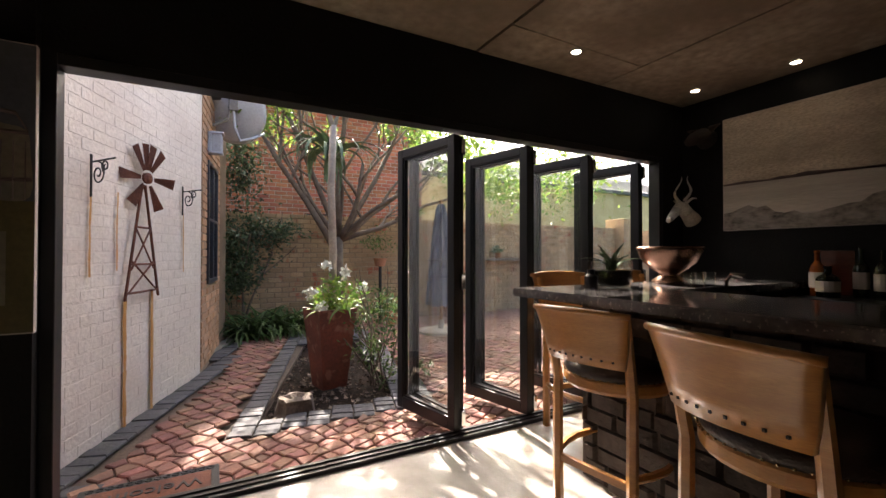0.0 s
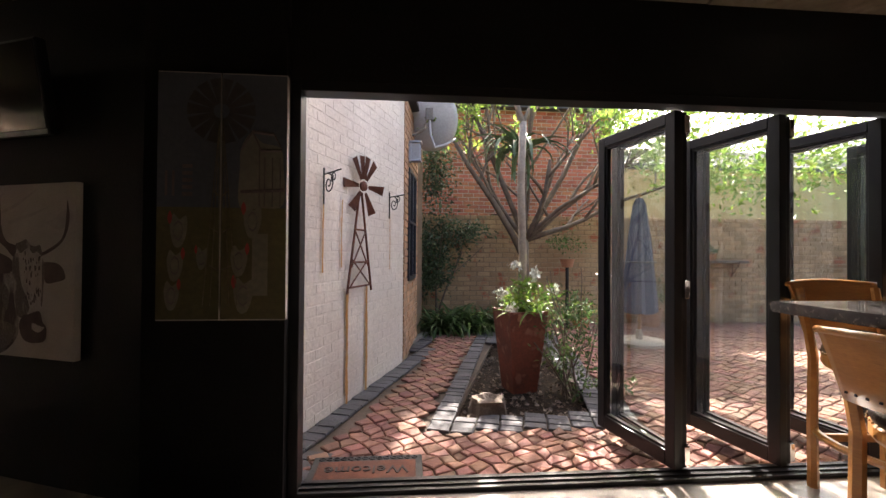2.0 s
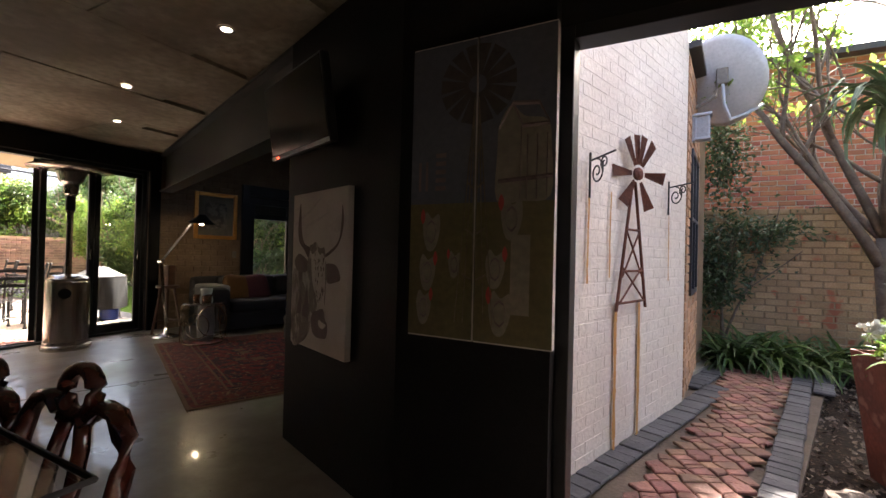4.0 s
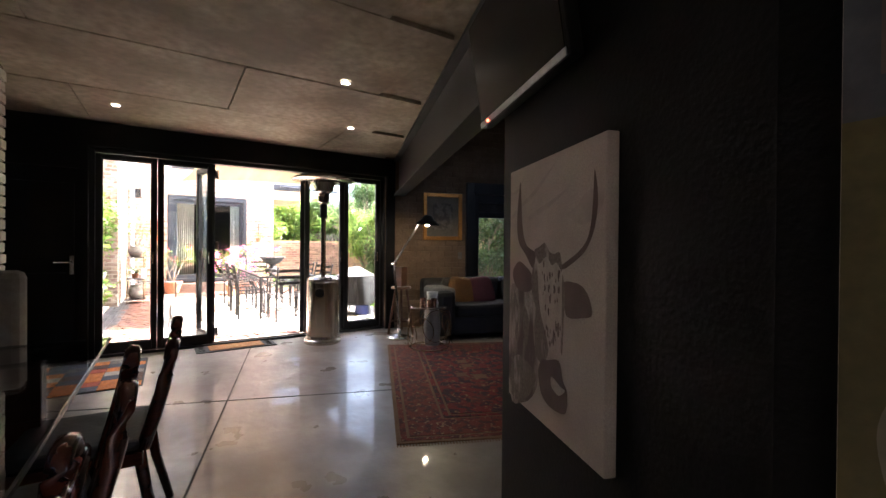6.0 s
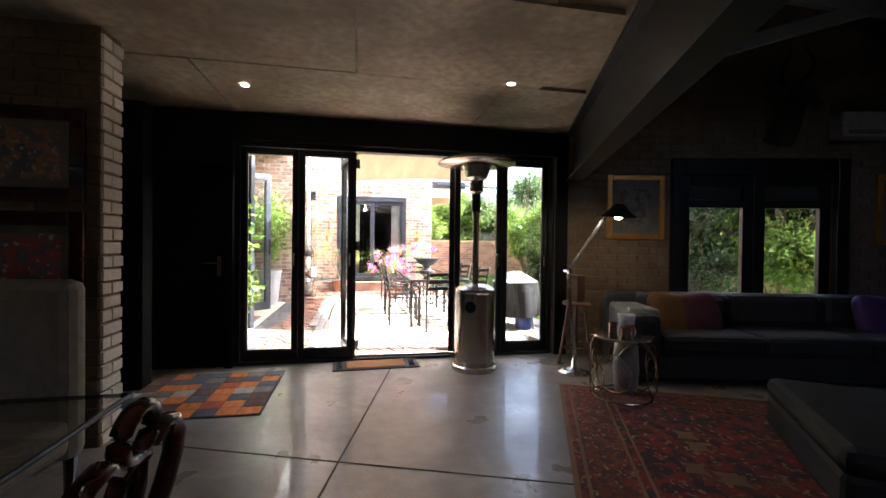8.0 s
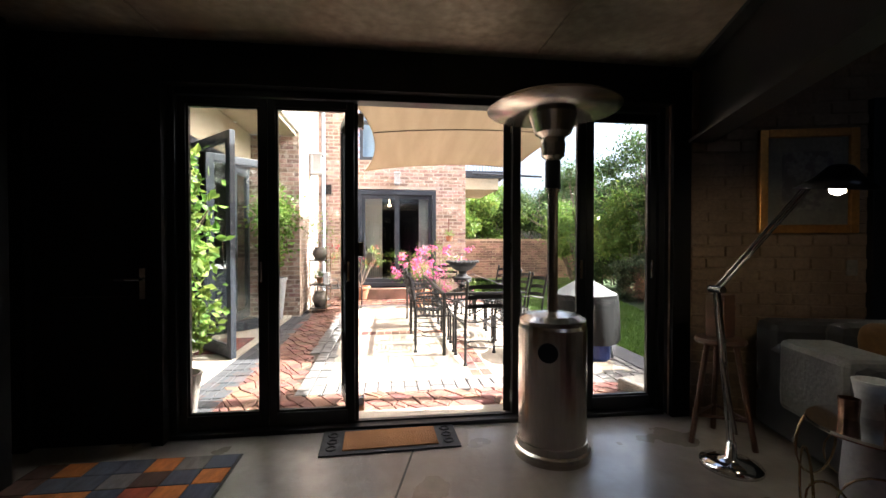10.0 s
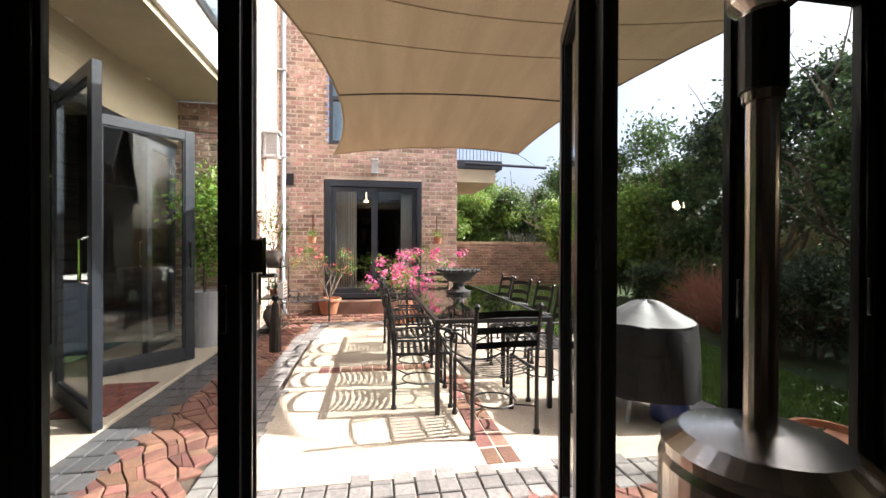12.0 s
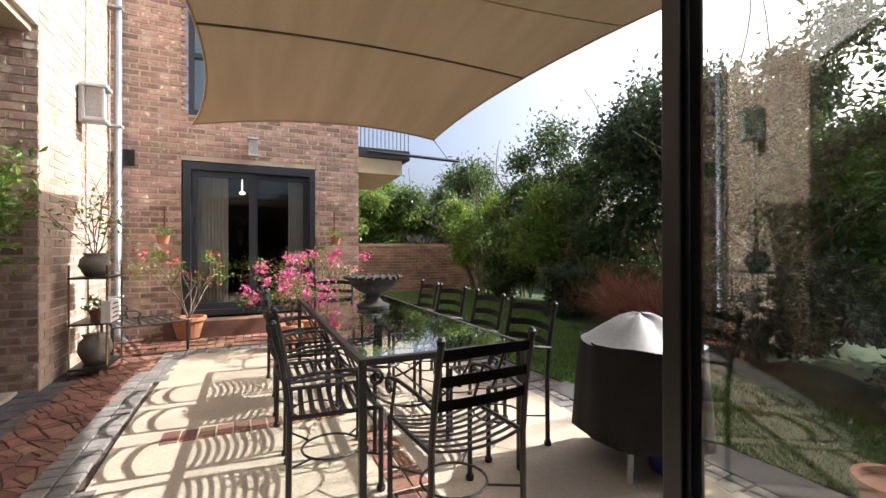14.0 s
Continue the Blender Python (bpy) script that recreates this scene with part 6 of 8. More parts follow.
for x, y in ((-.1, -.03), (.02, .05), (.1, -.05)):
    c = thing("candle_holder", "copper mirrored candle glass on the side table", "candle holder", pose(-5.42 + x, 4.16 + y, .53), "candle glasses on the side table")
    part("cup", lathe(B(), [(0, 0), (.035, 0), (.04, .085), (.036, .085), (.032, .006), (0, .006)], 14), M["copper"], c)
vs_ = thing("silver_vase", "tall dull silver vase beside the side table", "vase", wm @ Matrix.Translation((.22, -1.25, 0)))
part("body", lathe(B(), [(0, .0), (.09, 0), (.11, .2), (.09, .5), (.06, .6), (.075, .68), (.06, .68), (0, .6)], 18), M["zinc"], vs_, smooth=True)

# floor lamp in angle-poise form
fl_ = thing("floor_lamp", "chrome angle-poise floor lamp with black shade, lit", "floor lamp", pose(-6.12, 4.10, 0))
part("base", lathe(B(), [(0, 0), (.16, 0), (.16, .02), (.10, .04), (.03, .06), (.025, .14), (0, .14)], 28), M["chrome"], fl_, smooth=True)
E1, E2 = (-.05, -.06, 1.02), (.40, .20, 1.55)
for off in (-.018, .018):
    part("lower_arm", tube(B(), [(off, 0, .12), (E1[0] + off, E1[1], E1[2])], .009, 8), M["chrome"], fl_)
    part("upper_arm", tube(B(), [(E1[0] + off, E1[1], E1[2]), (E2[0] - .1 + off, E2[1] - .05, E2[2] + .03)], .009, 8), M["chrome"], fl_)
part("joint", tube(B(), [(E1[0] - .05, E1[1], E1[2]), (E1[0] + .05, E1[1], E1[2])], .022, 10), M["chrome"], fl_)
part("spring", tube(B(), [(.03, 0, .2), (E1[0] + .05, E1[1], .6)], .011, 6), M["steel"], fl_)
shade = part("shade", lathe(B(), [(.03, .12), (.05, .11), (.09, .06), (.17, .0), (.165, .0), (.085, .05), (.045, .10), (0, .11)], 28), M["black_metal"], fl_, "black metal shade", smooth=True)
shade.matrix_local = Matrix.Translation(E2) @ Matrix.Rotation(radians(8), 4, "Y")
bulb = part("bulb", lathe(B(), [(0, .0), (.03, .015), (.035, .04), (.02, .07), (0, .075)], 14), M["lamp_warm"], fl_, "glowing bulb")
bulb.matrix_local = Matrix.Translation((E2[0], E2[1], E2[2] - .03))
lamp = new("lamp_light", bpy.data.lights.new("lamp_light", "SPOT"))
lamp.data.energy, lamp.data.color, lamp.data.shadow_soft_size, lamp.data.spot_size = 3.0, (1, .76, .46), .03, radians(125)
lamp.matrix_world = look((-6.12 + E2[0], 4.10 + E2[1], 1.545), (-6.12 + E2[0] - .3, 4.10 + E2[1] + .25, .5))
M["stool_wood"] = mat("red_brown_wood", (0.11, 0.045, 0.02), 0.5, col2=(0.07, 0.03, 0.015), stretch=(1, 1, 6))
ws = thing("wooden_stool", "tall three-legged wooden stool with a block candle", "stool", pose(-6.42, 4.28, 0))
part("seat", lathe(B(), [(0, .64), (.14, .64), (.15, .655), (.14, .675), (0, .68)], 20), M["stool_wood"], ws)
for k in range(3):
    a = radians(120 * k + 30)
    part("leg", tube(B(), [(.2 * math.cos(a), .2 * math.sin(a), 0), (.09 * math.cos(a), .09 * math.sin(a), .645)], .017, 8), M["stool_wood"], ws)
bm = tube(B(), [(.17 * math.cos(radians(30 + 120 * k)), .17 * math.sin(radians(30 + 120 * k)), .18) for k in range(4)], .010, 6)
part("stretcher", bm, M["stool_wood"], ws)
cb = thing("timber_block", "tall square timber candle block on the stool", "candle block", pose(-6.42, 4.28, .68, 0, 0, 20))
part("block", box(B(), -.06, -.06, 0, .06, .06, .28, .006), M["stool_wood"], cb)

# air conditioner, kudu head, roof truss
ac = thing("air_conditioner", "white split air conditioner on the gable wall", "air conditioner", wm @ Matrix.Translation((2.9, -.012, 2.5)))
part("casing", box(B(), 0, -.2, 0, 1.0, 0, .28, .025), M["cushion"], ac)
part("louvre", box(B(), .05, -.205, .03, .95, -.19, .08, .004), M["stoneware"], ac)
ku = thing("kudu_head", "mounted kudu head with spiral horns on the gable wall", "wall mount", wm @ Matrix.Translation((2.35, -.02, 2.75)))
bm = tube(B(), [(0, 0, -.25), (0, -.12, -.1), (0, -.22, .1), (0, -.28, .2)], .16, 14, .09)
tube(bm, [(0, -.26, .24), (0, -.42, .12), (0, -.55, -.02)], .09, 12, .045)
for sx in (-1, 1):
    tube(bm, [(sx * .09, -.26, .28), (sx * .22, -.24, .32)], .045, 8, .01, .4)
    tube(bm, [(sx * (.05 + .16 * f + .07 * math.sin(f * 7)), -.24 + .06 * math.cos(f * 7), .3 + .6 * f) for f in [i / 16 for i in range(17)]], .035, 8, .006)
part("head", bm, M["fur"], ku, smooth=True)


def truss(s):
    t = thing("roof_truss", "pale painted timber scissor truss in the vault", "roof truss")
    mem = (((.25, 2.72), (2.3, 4.22)), ((4.75, 2.62), (2.3, 4.22)), ((.3, 2.78), (3.4, 3.55)), ((4.7, 2.68), (1.3, 3.5)), ((2.3, 3.25), (2.3, 4.2)), ((1.3, 3.02), (1.45, 3.55)), ((3.3, 3.05), (3.2, 3.6)), ((2.3, 3.3), (1.5, 3.6)), ((2.3, 3.3), (3.1, 3.6)))
    for (n0, z0), (n1, z1) in mem:
        a, b = Vector((*lp(s, n0), z0)), Vector((*lp(s, n1), z1))
        d = (b - a).normalized()
        u = Vector((LU.x, LU.y, 0))
        w = d.cross(u).normalized() * .055
        bm = B()
        vs = [bm.verts.new(p + u * e + w * f) for p in (a, b) for e, f in ((-.025, -1), (.025, -1), (.025, 1), (-.025, 1))]
        bm.faces.new(vs[:4]), bm.faces.new(vs[4:])
        for i in range(4):
            bm.faces.new((vs[i], vs[(i + 1) % 4], vs[4 + (i + 1) % 4], vs[4 + i]))
        part("member", bm, M["truss"], t)


truss(4.4)
truss(2.6)

# ---- heater, mats, lights ----
ht = thing("patio_heater", "brushed steel gas patio heater with wide hood", "patio heater", pose(-6.42, 3.14, 0))
part("base", lathe(B(), [(0, 0), (.23, 0), (.235, .03), (.23, .05), (.215, .06), (.21, .10), (0, .10)], 36), M["steel"], ht, smooth=False)
part("cylinder", lathe(B(), [(0, .10), (.205, .10), (.205, .78), (.198, .80), (.2, .825), (.16, .855), (.05, .872), (0, .872)], 40), M["steel"], ht, "brushed steel tank housing", smooth=False)
o = part("knob_opening", lathe(B(), [(0, 0), (.058, 0), (.058, .006), (0, .006)], 24), M["black_metal"], ht, "black round opening")
o.matrix_local = Matrix.Rotation(radians(-28), 4, "Z") @ Matrix.Translation((.203, -.0, .66)) @ Matrix.Rotation(radians(90), 4, "Y")
part("pole", tube(B(), [(0, 0, .865), (0, 0, 1.62)], .032, 16), M["steel"], ht)
part("burner", lathe(B(), [(0, 1.60), (.04, 1.60), (.045, 1.80), (.07, 1.82), (.075, 1.90), (.07, 1.93), (.11, 1.96), (.145, 2.07), (.14, 2.10), (0, 2.10)], 28), M["steel"], ht)
part("mesh_screen", lathe(B(), [(.038, 1.62), (.047, 1.625), (.047, 1.79), (.038, 1.795)], 20), M["black_metal"], ht)
part("hood", lathe(B(), [(.40, 2.10), (.402, 2.108), (.36, 2.135), (.2, 2.18), (.06, 2.205), (0, 2.21), (0, 2.20), (.06, 2.195), (.2, 2.168), (.36, 2.125)], 44), M["steel"], ht, "wide round steel hood", smooth=True)
mt = thing("doormat", "coir doormat with black rubber scroll ends", "doormat", pose(-6.70, 2.15, .001, 0, 0, 92))
part("rubber_border", box(B(), -.44, -.17, 0, .44, .17, .010, .004), M["rubber"], mt)
part("coir", box(B(), -.30, -.13, .0101, .30, .13, .018, .004), M["coir"], mt, "orange brown coir pad")
for sx in (-1, 1):
    bm = B()
    for k in range(3):
        tube(bm, arc((sx * .37, -.09 + .09 * k, .012), .03, 0, 360, 10, "xy"), .006, 5)
    part("scroll_end", bm, M["rubber"], mt)
rug = thing("patchwork_rug", "patchwork hide rug in orange, brown and slate", "rug", pose(-6.62, .14, .002))
part("backing", box(B(), 0, 0, 0, 1.10, 1.12, .004), M["rubber"], rug)
HIDES = [mat("hide_" + n, c, .8, col2=tuple(v * .6 for v in c), scale=9, bump=.4, bscale=160, stretch=(1, 3, 1)) for n, c in (("orange", (.80, .24, .035)), ("rust", (.55, .10, .035)), ("slate", (.10, .115, .16)), ("cream", (.60, .52, .44)), ("brown", (.14, .07, .045)), ("grey", (.25, .22, .2)))]
rng = random.Random(8)
for i in range(7):
    for j in range(7):
        part("patch", box(B(), .012 + i * .154, .012 + j * .157, .0041, .160 + i * .154, .163 + j * .157, .009 + .002 * rng.random(), .002), HIDES[rng.choice((0, 0, 1, 2, 2, 3, 4, 5))], rug)
for k, (x, y) in enumerate(((-4.234, 2.645), (-5.46, 3.148), (-5.986, 1.024), (-3.0, 1.2), (2.219, 1.983), (3.693, 1.352), (3.595, 2.001), (-2.6, 2.4), (.6, .4), (-1.0, .6))):
    d = thing("downlight", "small recessed ceiling downlight, lit", "downlight", pose(x, y, CEIL - .012), "downlights in the slab")
    part("trim_ring", lathe(B(), [(.036, 0), (.047, 0), (.047, .006), (.036, .006)], 20), M["stoneware"], d)
    part("lens", lathe(B(), [(0, -.004), (.020, -.003), (.036, .001), (.036, .006), (0, .006)], 20), M["lamp"], d, "glowing lens")

# ---- patio ----
HX = -13.93


def patio_edge(x):
    """The curved left edge of the concrete patio."""
    return 1.40 + .12 * math.sin((x + 8) * .55) if x > -12.9 else 9


pv = part("pavement_patio", box(B(), HX, -.6, -.12, -7.02, 5.2, -.055), M["sand_joint"])
structure(pv, "crazy clay paving round the concrete patio", "pavement")
sl_ = part("patio_slab", prism(B(), [(-7.98, 1.52)] + [(x, 1.575 + .10 * math.sin((x + 8) * .6)) for x in (-8.3, -8.6, -8.9, -9.2, -9.55, -9.9, -10.25, -10.6, -10.95, -11.3, -11.65, -12.0, -12.4)] + [(-12.78, 1.60), (-12.8, 4.5), (-7.98, 4.62)], -.1, OUT), M["patio"])
structure(sl_, "pale screeded concrete patio", "patio")


def slab_in(x, y, g=0.0):
    return -12.78 + g < x < -8.0 - g and 1.58 + g + .10 * math.sin((x + 8) * .6) < y < 4.6 - g


def kerb_in(x, y):
    return slab_in(x, y, -.26) and not slab_in(x, y, 0)


def rise(x, y):
    return OUT + max(0, (-12.9 - x)) * .05


paving(pv, "paver", lambda x, y: kerb_in(x, y), -13.1, -7.6, 1.2, 5.0, .12, .02, OUT, M["patio_paver"], M["patio_paver"], 300, near=(-8, 2.4), gap=.008, seed=61, aspect=1.0)
paving(pv, "clay_shard", lambda x, y: not slab_in(x, y, -.26) and y > .70, -12.95, -7.1, .55, 4.9, .115, .30, OUT - .002, M["terracotta"], M["terracotta_far"], 300, near=(-7.3, 2.2), gap=.010, seed=62, turn=33, cut=.6, aspect=1.4, sort=lambda o: o[0] * -1)
paving(pv, "edge_paver", lambda x, y: .42 < y <= .70, -13.6, -7.1, .38, .74, .115, .02, OUT - .001, M["grey_paver"], M["grey_paver"], 130, near=(-8, .5), gap=.01, seed=63, aspect=1.8)
paving(pv, "brick_paver", lambda x, y: x < -12.98, HX + .02, -12.95, .6, 4.7, .11, .03, rise, M["terracotta"], M["terracotta_far"], 160, near=(-13.2, 2), gap=.012, seed=64, aspect=2.0)
for x0, x1, y0, y1 in ((-10.35, -10.12, 1.75, 2.9), (-9.9, -8.1, 2.98, 3.22)):
    paving(pv, "band_brick", lambda x, y: x0 < x < x1 and y0 < y < y1, x0, x1, y0, y1, .11, .02, OUT + .004, M["terracotta"], M["terracotta_far"], 60, near=(-9, 2), gap=.012, seed=65, aspect=2.0)
# the darker brown brick puts the shade on this step into its colour
stp = part("door_step", box(B(), HX, 1.2, -.1, HX + .30, 3.5, .24, .01), M["brown_brick"])
structure(stp, "brick door step below the sliding door", "step")
structure(part("threshold_slab", box(B(), -7.25, .8, -.08, -7.02, 4.2, -.012, .01), M["patio"]), "pale concrete door sill outside", "step")
kb = part("porch_slab", box(B(), -11.75, -.9, -.1, -7.02, .42, .0, .01), M["patio"])
structure(kb, "pale concrete porch floor along the kitchen", "porch")

# lawn with blades
lw_ = part("lawn", prism(B(), [(-7.6, 5.15), (-10.1, 5.05), (-12.8, 4.9), (-19.4, 4.5), (-19.4, 9.2), (-14, 7.6), (-10, 6.6), (-7.2, 6.4)], -.1, -.045), M["lawn"])
structure(lw_, "short green lawn beside the patio", "lawn")
LAWN = [(-7.6, 5.15), (-7.2, 6.4), (-10, 6.6), (-14, 7.6), (-19.4, 9.2), (-19.4, 4.5), (-12.8, 4.9), (-10.1, 5.05)]
rg = np.random.default_rng(91)
n_ = 60000
gx = -7.3 - 12.0 * rg.random(n_) ** 1.5
lo_, hi_ = np.where(gx > -10.1, 5.13 + (gx + 7.6) * .04, 5.05 + (gx + 10.1) * .058), np.where(gx > -10, 6.4 - (gx + 7.2) * .07, 6.6 - (gx + 10) * .27)
gy = lo_ + (hi_ - lo_) * rg.random(n_)
an_, hh = rg.random(n_) * 6.283, .025 + .035 * rg.random(n_)
P = np.stack([gx, gy, np.full(n_, -.046)], 1)
ox, ln = np.stack([np.cos(an_), np.sin(an_), np.zeros(n_)], 1) * .006, np.stack([np.cos(an_ * 3) * .02, np.sin(an_ * 3) * .02, hh], 1)
V_ = np.stack([P - ox, P + ox, P + ln], 1).reshape(-1, 3)
gr = raw("grass", V_.tolist(), np.arange(3 * n_).reshape(-1, 3).tolist(), M["blade"])
tagged(gr, "short mown green grass", "grass", kind="stuff")
bm = B()
structure(part("bed_edge", box(bm, -7.6, 4.75, -.1, -10.0, 5.05, -.02, .01), M["grey_paver"]), "grey paver edge beside the lawn", "kerb")

# the double-storey house
hs = thing("brick_house", "two-storey stock brick house with dark sliding door", "house")
WT = 6.6
hw = part("wall", box(B(), HX - .3, .55, -.1, HX, 1.38, WT), M["mortar"], hs, "mixed red stock brick wall")
for y0, y1, z0, z1 in ((3.25, 3.96, -.1, WT), (1.38, 3.25, 2.55, 3.22), (2.35, 3.25, 3.22, WT), (1.38, 2.35, 5.6, WT)):
    part("wall", box(B(), HX - .3, y0, z0, HX, y1, z1), M["mortar"], hs)
bricks(hw, frame_at((HX, .55), (0, 1)), 3.41, 5.6, M["stock_brick"], M["stock_brick_far"], holes=[(.83, 2.70, 0, 2.55), (.92, 1.75, 3.22, 5.6)], count=300, near=(2.0, 2.6), proud=.004, seed=71, bl=.215, bh=.066, joint=.016)
bm = box(B(), HX - .3, 1.38, 5.5, HX - .01, 2.35, 5.6)
part("wall_side", box(B(), HX - 6, 3.94, -.1, HX - .3, 3.96, WT), M["stock_brick_far"], hs)
part("wall_left", box(B(), HX - .3, .55, WT, HX, 3.96, WT + .05), M["slate"], hs)
# sliding door
sdr = part("sliding_door", box(box(box(box(B(), HX - .1, 1.40, .27, HX + .015, 1.50, 2.53, .006), HX - .1, 3.16, .27, HX + .015, 3.25, 2.53, .006), HX - .1, 1.50, 2.42, HX + .015, 3.16, 2.53, .006), HX - .1, 1.50, .27, HX + .015, 3.16, .36, .006), M["house_frame"], hs, "dark blue-grey sliding door frame")
for a, b in ((1.50, 2.36), (2.30, 3.16)):
    bm = B()
    for y0, y1, z0, z1 in ((a, a + .09, .36, 2.42), (b - .09, b, .36, 2.42), (a + .09, b - .09, .36, .46), (a + .09, b - .09, 2.33, 2.42)):
        box(bm, HX - .06 - (.04 if a > 2 else 0), y0, z0, HX - .02 - (.04 if a > 2 else 0), y1, z1, .004)
    part("leaf_frame", bm, M["house_frame"], sdr)
    part("pane", box(B(), HX - .043 - (.04 if a > 2 else 0), a + .085, .455, HX - .037 - (.04 if a > 2 else 0), b - .085, 2.335), M["glass"], sdr)
part("pull_handle", tube(B(), [(HX - .02, 1.545, 1.35), (HX + .03, 1.545, 1.37), (HX + .03, 1.545, 1.72), (HX - .02, 1.545, 1.74)], .009, 6), M["chrome"], sdr)
# charcoal here paints in the darkness of the unlit room
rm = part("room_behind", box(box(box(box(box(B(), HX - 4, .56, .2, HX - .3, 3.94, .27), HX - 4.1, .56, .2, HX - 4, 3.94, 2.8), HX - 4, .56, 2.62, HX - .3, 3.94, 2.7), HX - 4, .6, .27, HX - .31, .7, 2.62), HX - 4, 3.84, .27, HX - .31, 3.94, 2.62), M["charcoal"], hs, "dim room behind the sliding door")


def curtain(y0, y1, z0, z1, x):
    n, bm = 40, B()
    vs = []
    for k, z in enumerate((z0, (z0 + z1) / 2, z1)):
        vs.append([bm.verts.new((x + .028 * math.sin(i * 1.35 + k * .2), y0 + (y1 - y0) * i / n, z)) for i in range(n + 1)])
    for q, s in zip(vs, vs[1:]):
        for i in range(n):
            bm.faces.new((q[i], q[i + 1], s[i + 1], s[i]))
    bmesh.ops.solidify(bm, geom=bm.faces[:], thickness=.004)
    t = thing("curtain", "pale grey curtain hanging behind the sliding door", "curtain", None, "curtains of the sliding door")
    part("cloth", bm, M["curtain"], t, smooth=True)


curtain(1.58, 1.98, .30, 2.40, HX - .15)
curtain(2.85, 3.14, .30, 2.40, HX - .17)
pn = thing("pendant_light", "small warm ceiling light inside the house", "ceiling light", pose(HX - 1.6, 2.15, 2.28))
part("shade", lathe(B(), [(0, 0), (.04, 0), (.06, .03), (.012, .06), (.006, .3), (0, .3)], 16), M["pendant_glow"], pn)
# tall upper window
uw = part("window", box(box(box(box(B(), HX - .08, 1.47, 3.22, HX + .015, 1.54, 5.6), HX - .08, 2.23, 3.22, HX + .015, 2.30, 5.6), HX - .08, 1.54, 3.22, HX + .015, 2.23, 3.29), HX - .08, 1.54, 4.06, HX + .015, 2.23, 4.13), M["house_frame"], hs, "tall dark framed upper window")
part("pane", box(B(), HX - .05, 1.53, 3.28, HX - .044, 2.24, 5.6), M["glass"], uw)
# the pale blue is the sky's reflection in the pane, put into this sheet
part("blind", box(B(), HX - .30, 1.5, 3.22, HX - .28, 2.3, 5.6), mat("sky_reflection_blue", (.42, .55, .70), .6, col2=(.36, .48, .62)), uw, "blind behind the glass, coloured as the sky's blue reflection")
wall_lantern(Matrix.Translation((HX + .012, 2.33, 2.79)) @ Matrix.Rotation(radians(90), 4, "Z"), "small wall lantern above the sliding door", .9)
jbx = thing("junction_box", "small dark wall vent on the brick house", "vent", pose(HX + .012, .72, 2.52))
part("grille", box(B(), 0, -.11, -.11, .03, .11, .11, .006), M["black_metal"], jbx)
# balcony
bl_ = part("balcony", box(B(), HX - 2.4, 3.97, 2.90, HX - .3, 5.0, 3.08, .01), M["house_frame"], hs, "dark steel balcony with railing")
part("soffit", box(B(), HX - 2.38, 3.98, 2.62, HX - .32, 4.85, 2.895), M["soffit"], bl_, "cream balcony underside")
bm = B()
for k in range(14):
    y = 4.0 + k * .075
    tube(bm, [(HX - .32, y, 3.08), (HX - .32, y, 3.95)], .007, 5)
for k in range(5):
    tube(bm, spiral((HX - .32, 4.1 + k * .2, 3.5), .08, .02, 0, 1.3, 14, "yz"), .006, 5)
tube(bm, [(HX - .32, 3.98, 3.95), (HX - .32, 5.02, 3.95)], .014, 6)
part("railing", bm, M["wrought"], bl_)
part("awning_arm", tube(B(), [(HX - .25, 4.2, 3.0), (HX - .1, 5.9, 2.93)], .03, 6), M["house_frame"], bl_)

# left wing: white lit wall, pier, overhang, kitchen front
wg = thing("house_wing", "wing of the house with pale wall, brick pier and overhang", "house")
w1 = part("wall", box(B(), HX, .25, -.1, -11.80, .547, 6.4), M["white_mortar"], wg, "pale painted brick wall in sun")
M["wing_brick"] = mat("pale_wing_brick", (0.56, 0.45, 0.36), 0.8, col2=(0.38, 0.26, 0.20), scale=4, bump=0.4, rnd="object", amount=.15)
bricks(w1, Matrix.Translation((-11.78, .55, 0)) @ Matrix.Rotation(math.pi, 4, "Z"), 2.14, 6.3, M["wing_brick"], M["wing_brick"], count=300, near=(.8, 1.5), proud=.003, seed=73)
pr = part("pier", box(B(), -12.05, -.35, -.1, -11.78, .55, 3.2), M["mortar"], wg, "stock brick pier")
bricks(pr, frame_at((-11.78, -.35), (0, 1)), .90, 3.2, M["stock_brick"], M["stock_brick_far"], count=200, proud=.006, joint=.014, bh=.066, seed=74, near=(.6, 1.4))
part("overhang", box(B(), -11.78, -1.2, 3.27, -7.1, .55, 3.62, .004), M["white_paint"], wg, "white fascia of the overhang")
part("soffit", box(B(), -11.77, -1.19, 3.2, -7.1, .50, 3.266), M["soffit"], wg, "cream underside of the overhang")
for x in (-8.4, -9.7, -11.0):
    part("soffit_light", lathe(B(), [(0, 3.196), (.05, 3.196), (.055, 3.2), (0, 3.2)], 16, (x, -.3, 0)), M["white_paint"], wg)
part("upper_wall", box(B(), -11.78, .20, 3.62, -7.1, .52, 6.4), M["white_paint"], wg, "white upper storey wall")
uw2 = part("window", box(box(box(B(), -11.3, .50, 3.75, -11.22, .56, 5.2), -9.5, .50, 3.75, -9.42, .56, 5.2), -11.22, .50, 3.75, -9.5, .56, 3.83), M["house_frame"], wg, "upper window in dark frame")
part("pane", box(B(), -11.25, .525, 3.8, -9.47, .531, 5.2), M["glass"], uw2)
part("blue_blind", box(B(), -11.25, .5205, 3.8, -9.47, .5235, 5.2), mat("pale_blue_blind", (.35, .45, .55), .6), uw2)
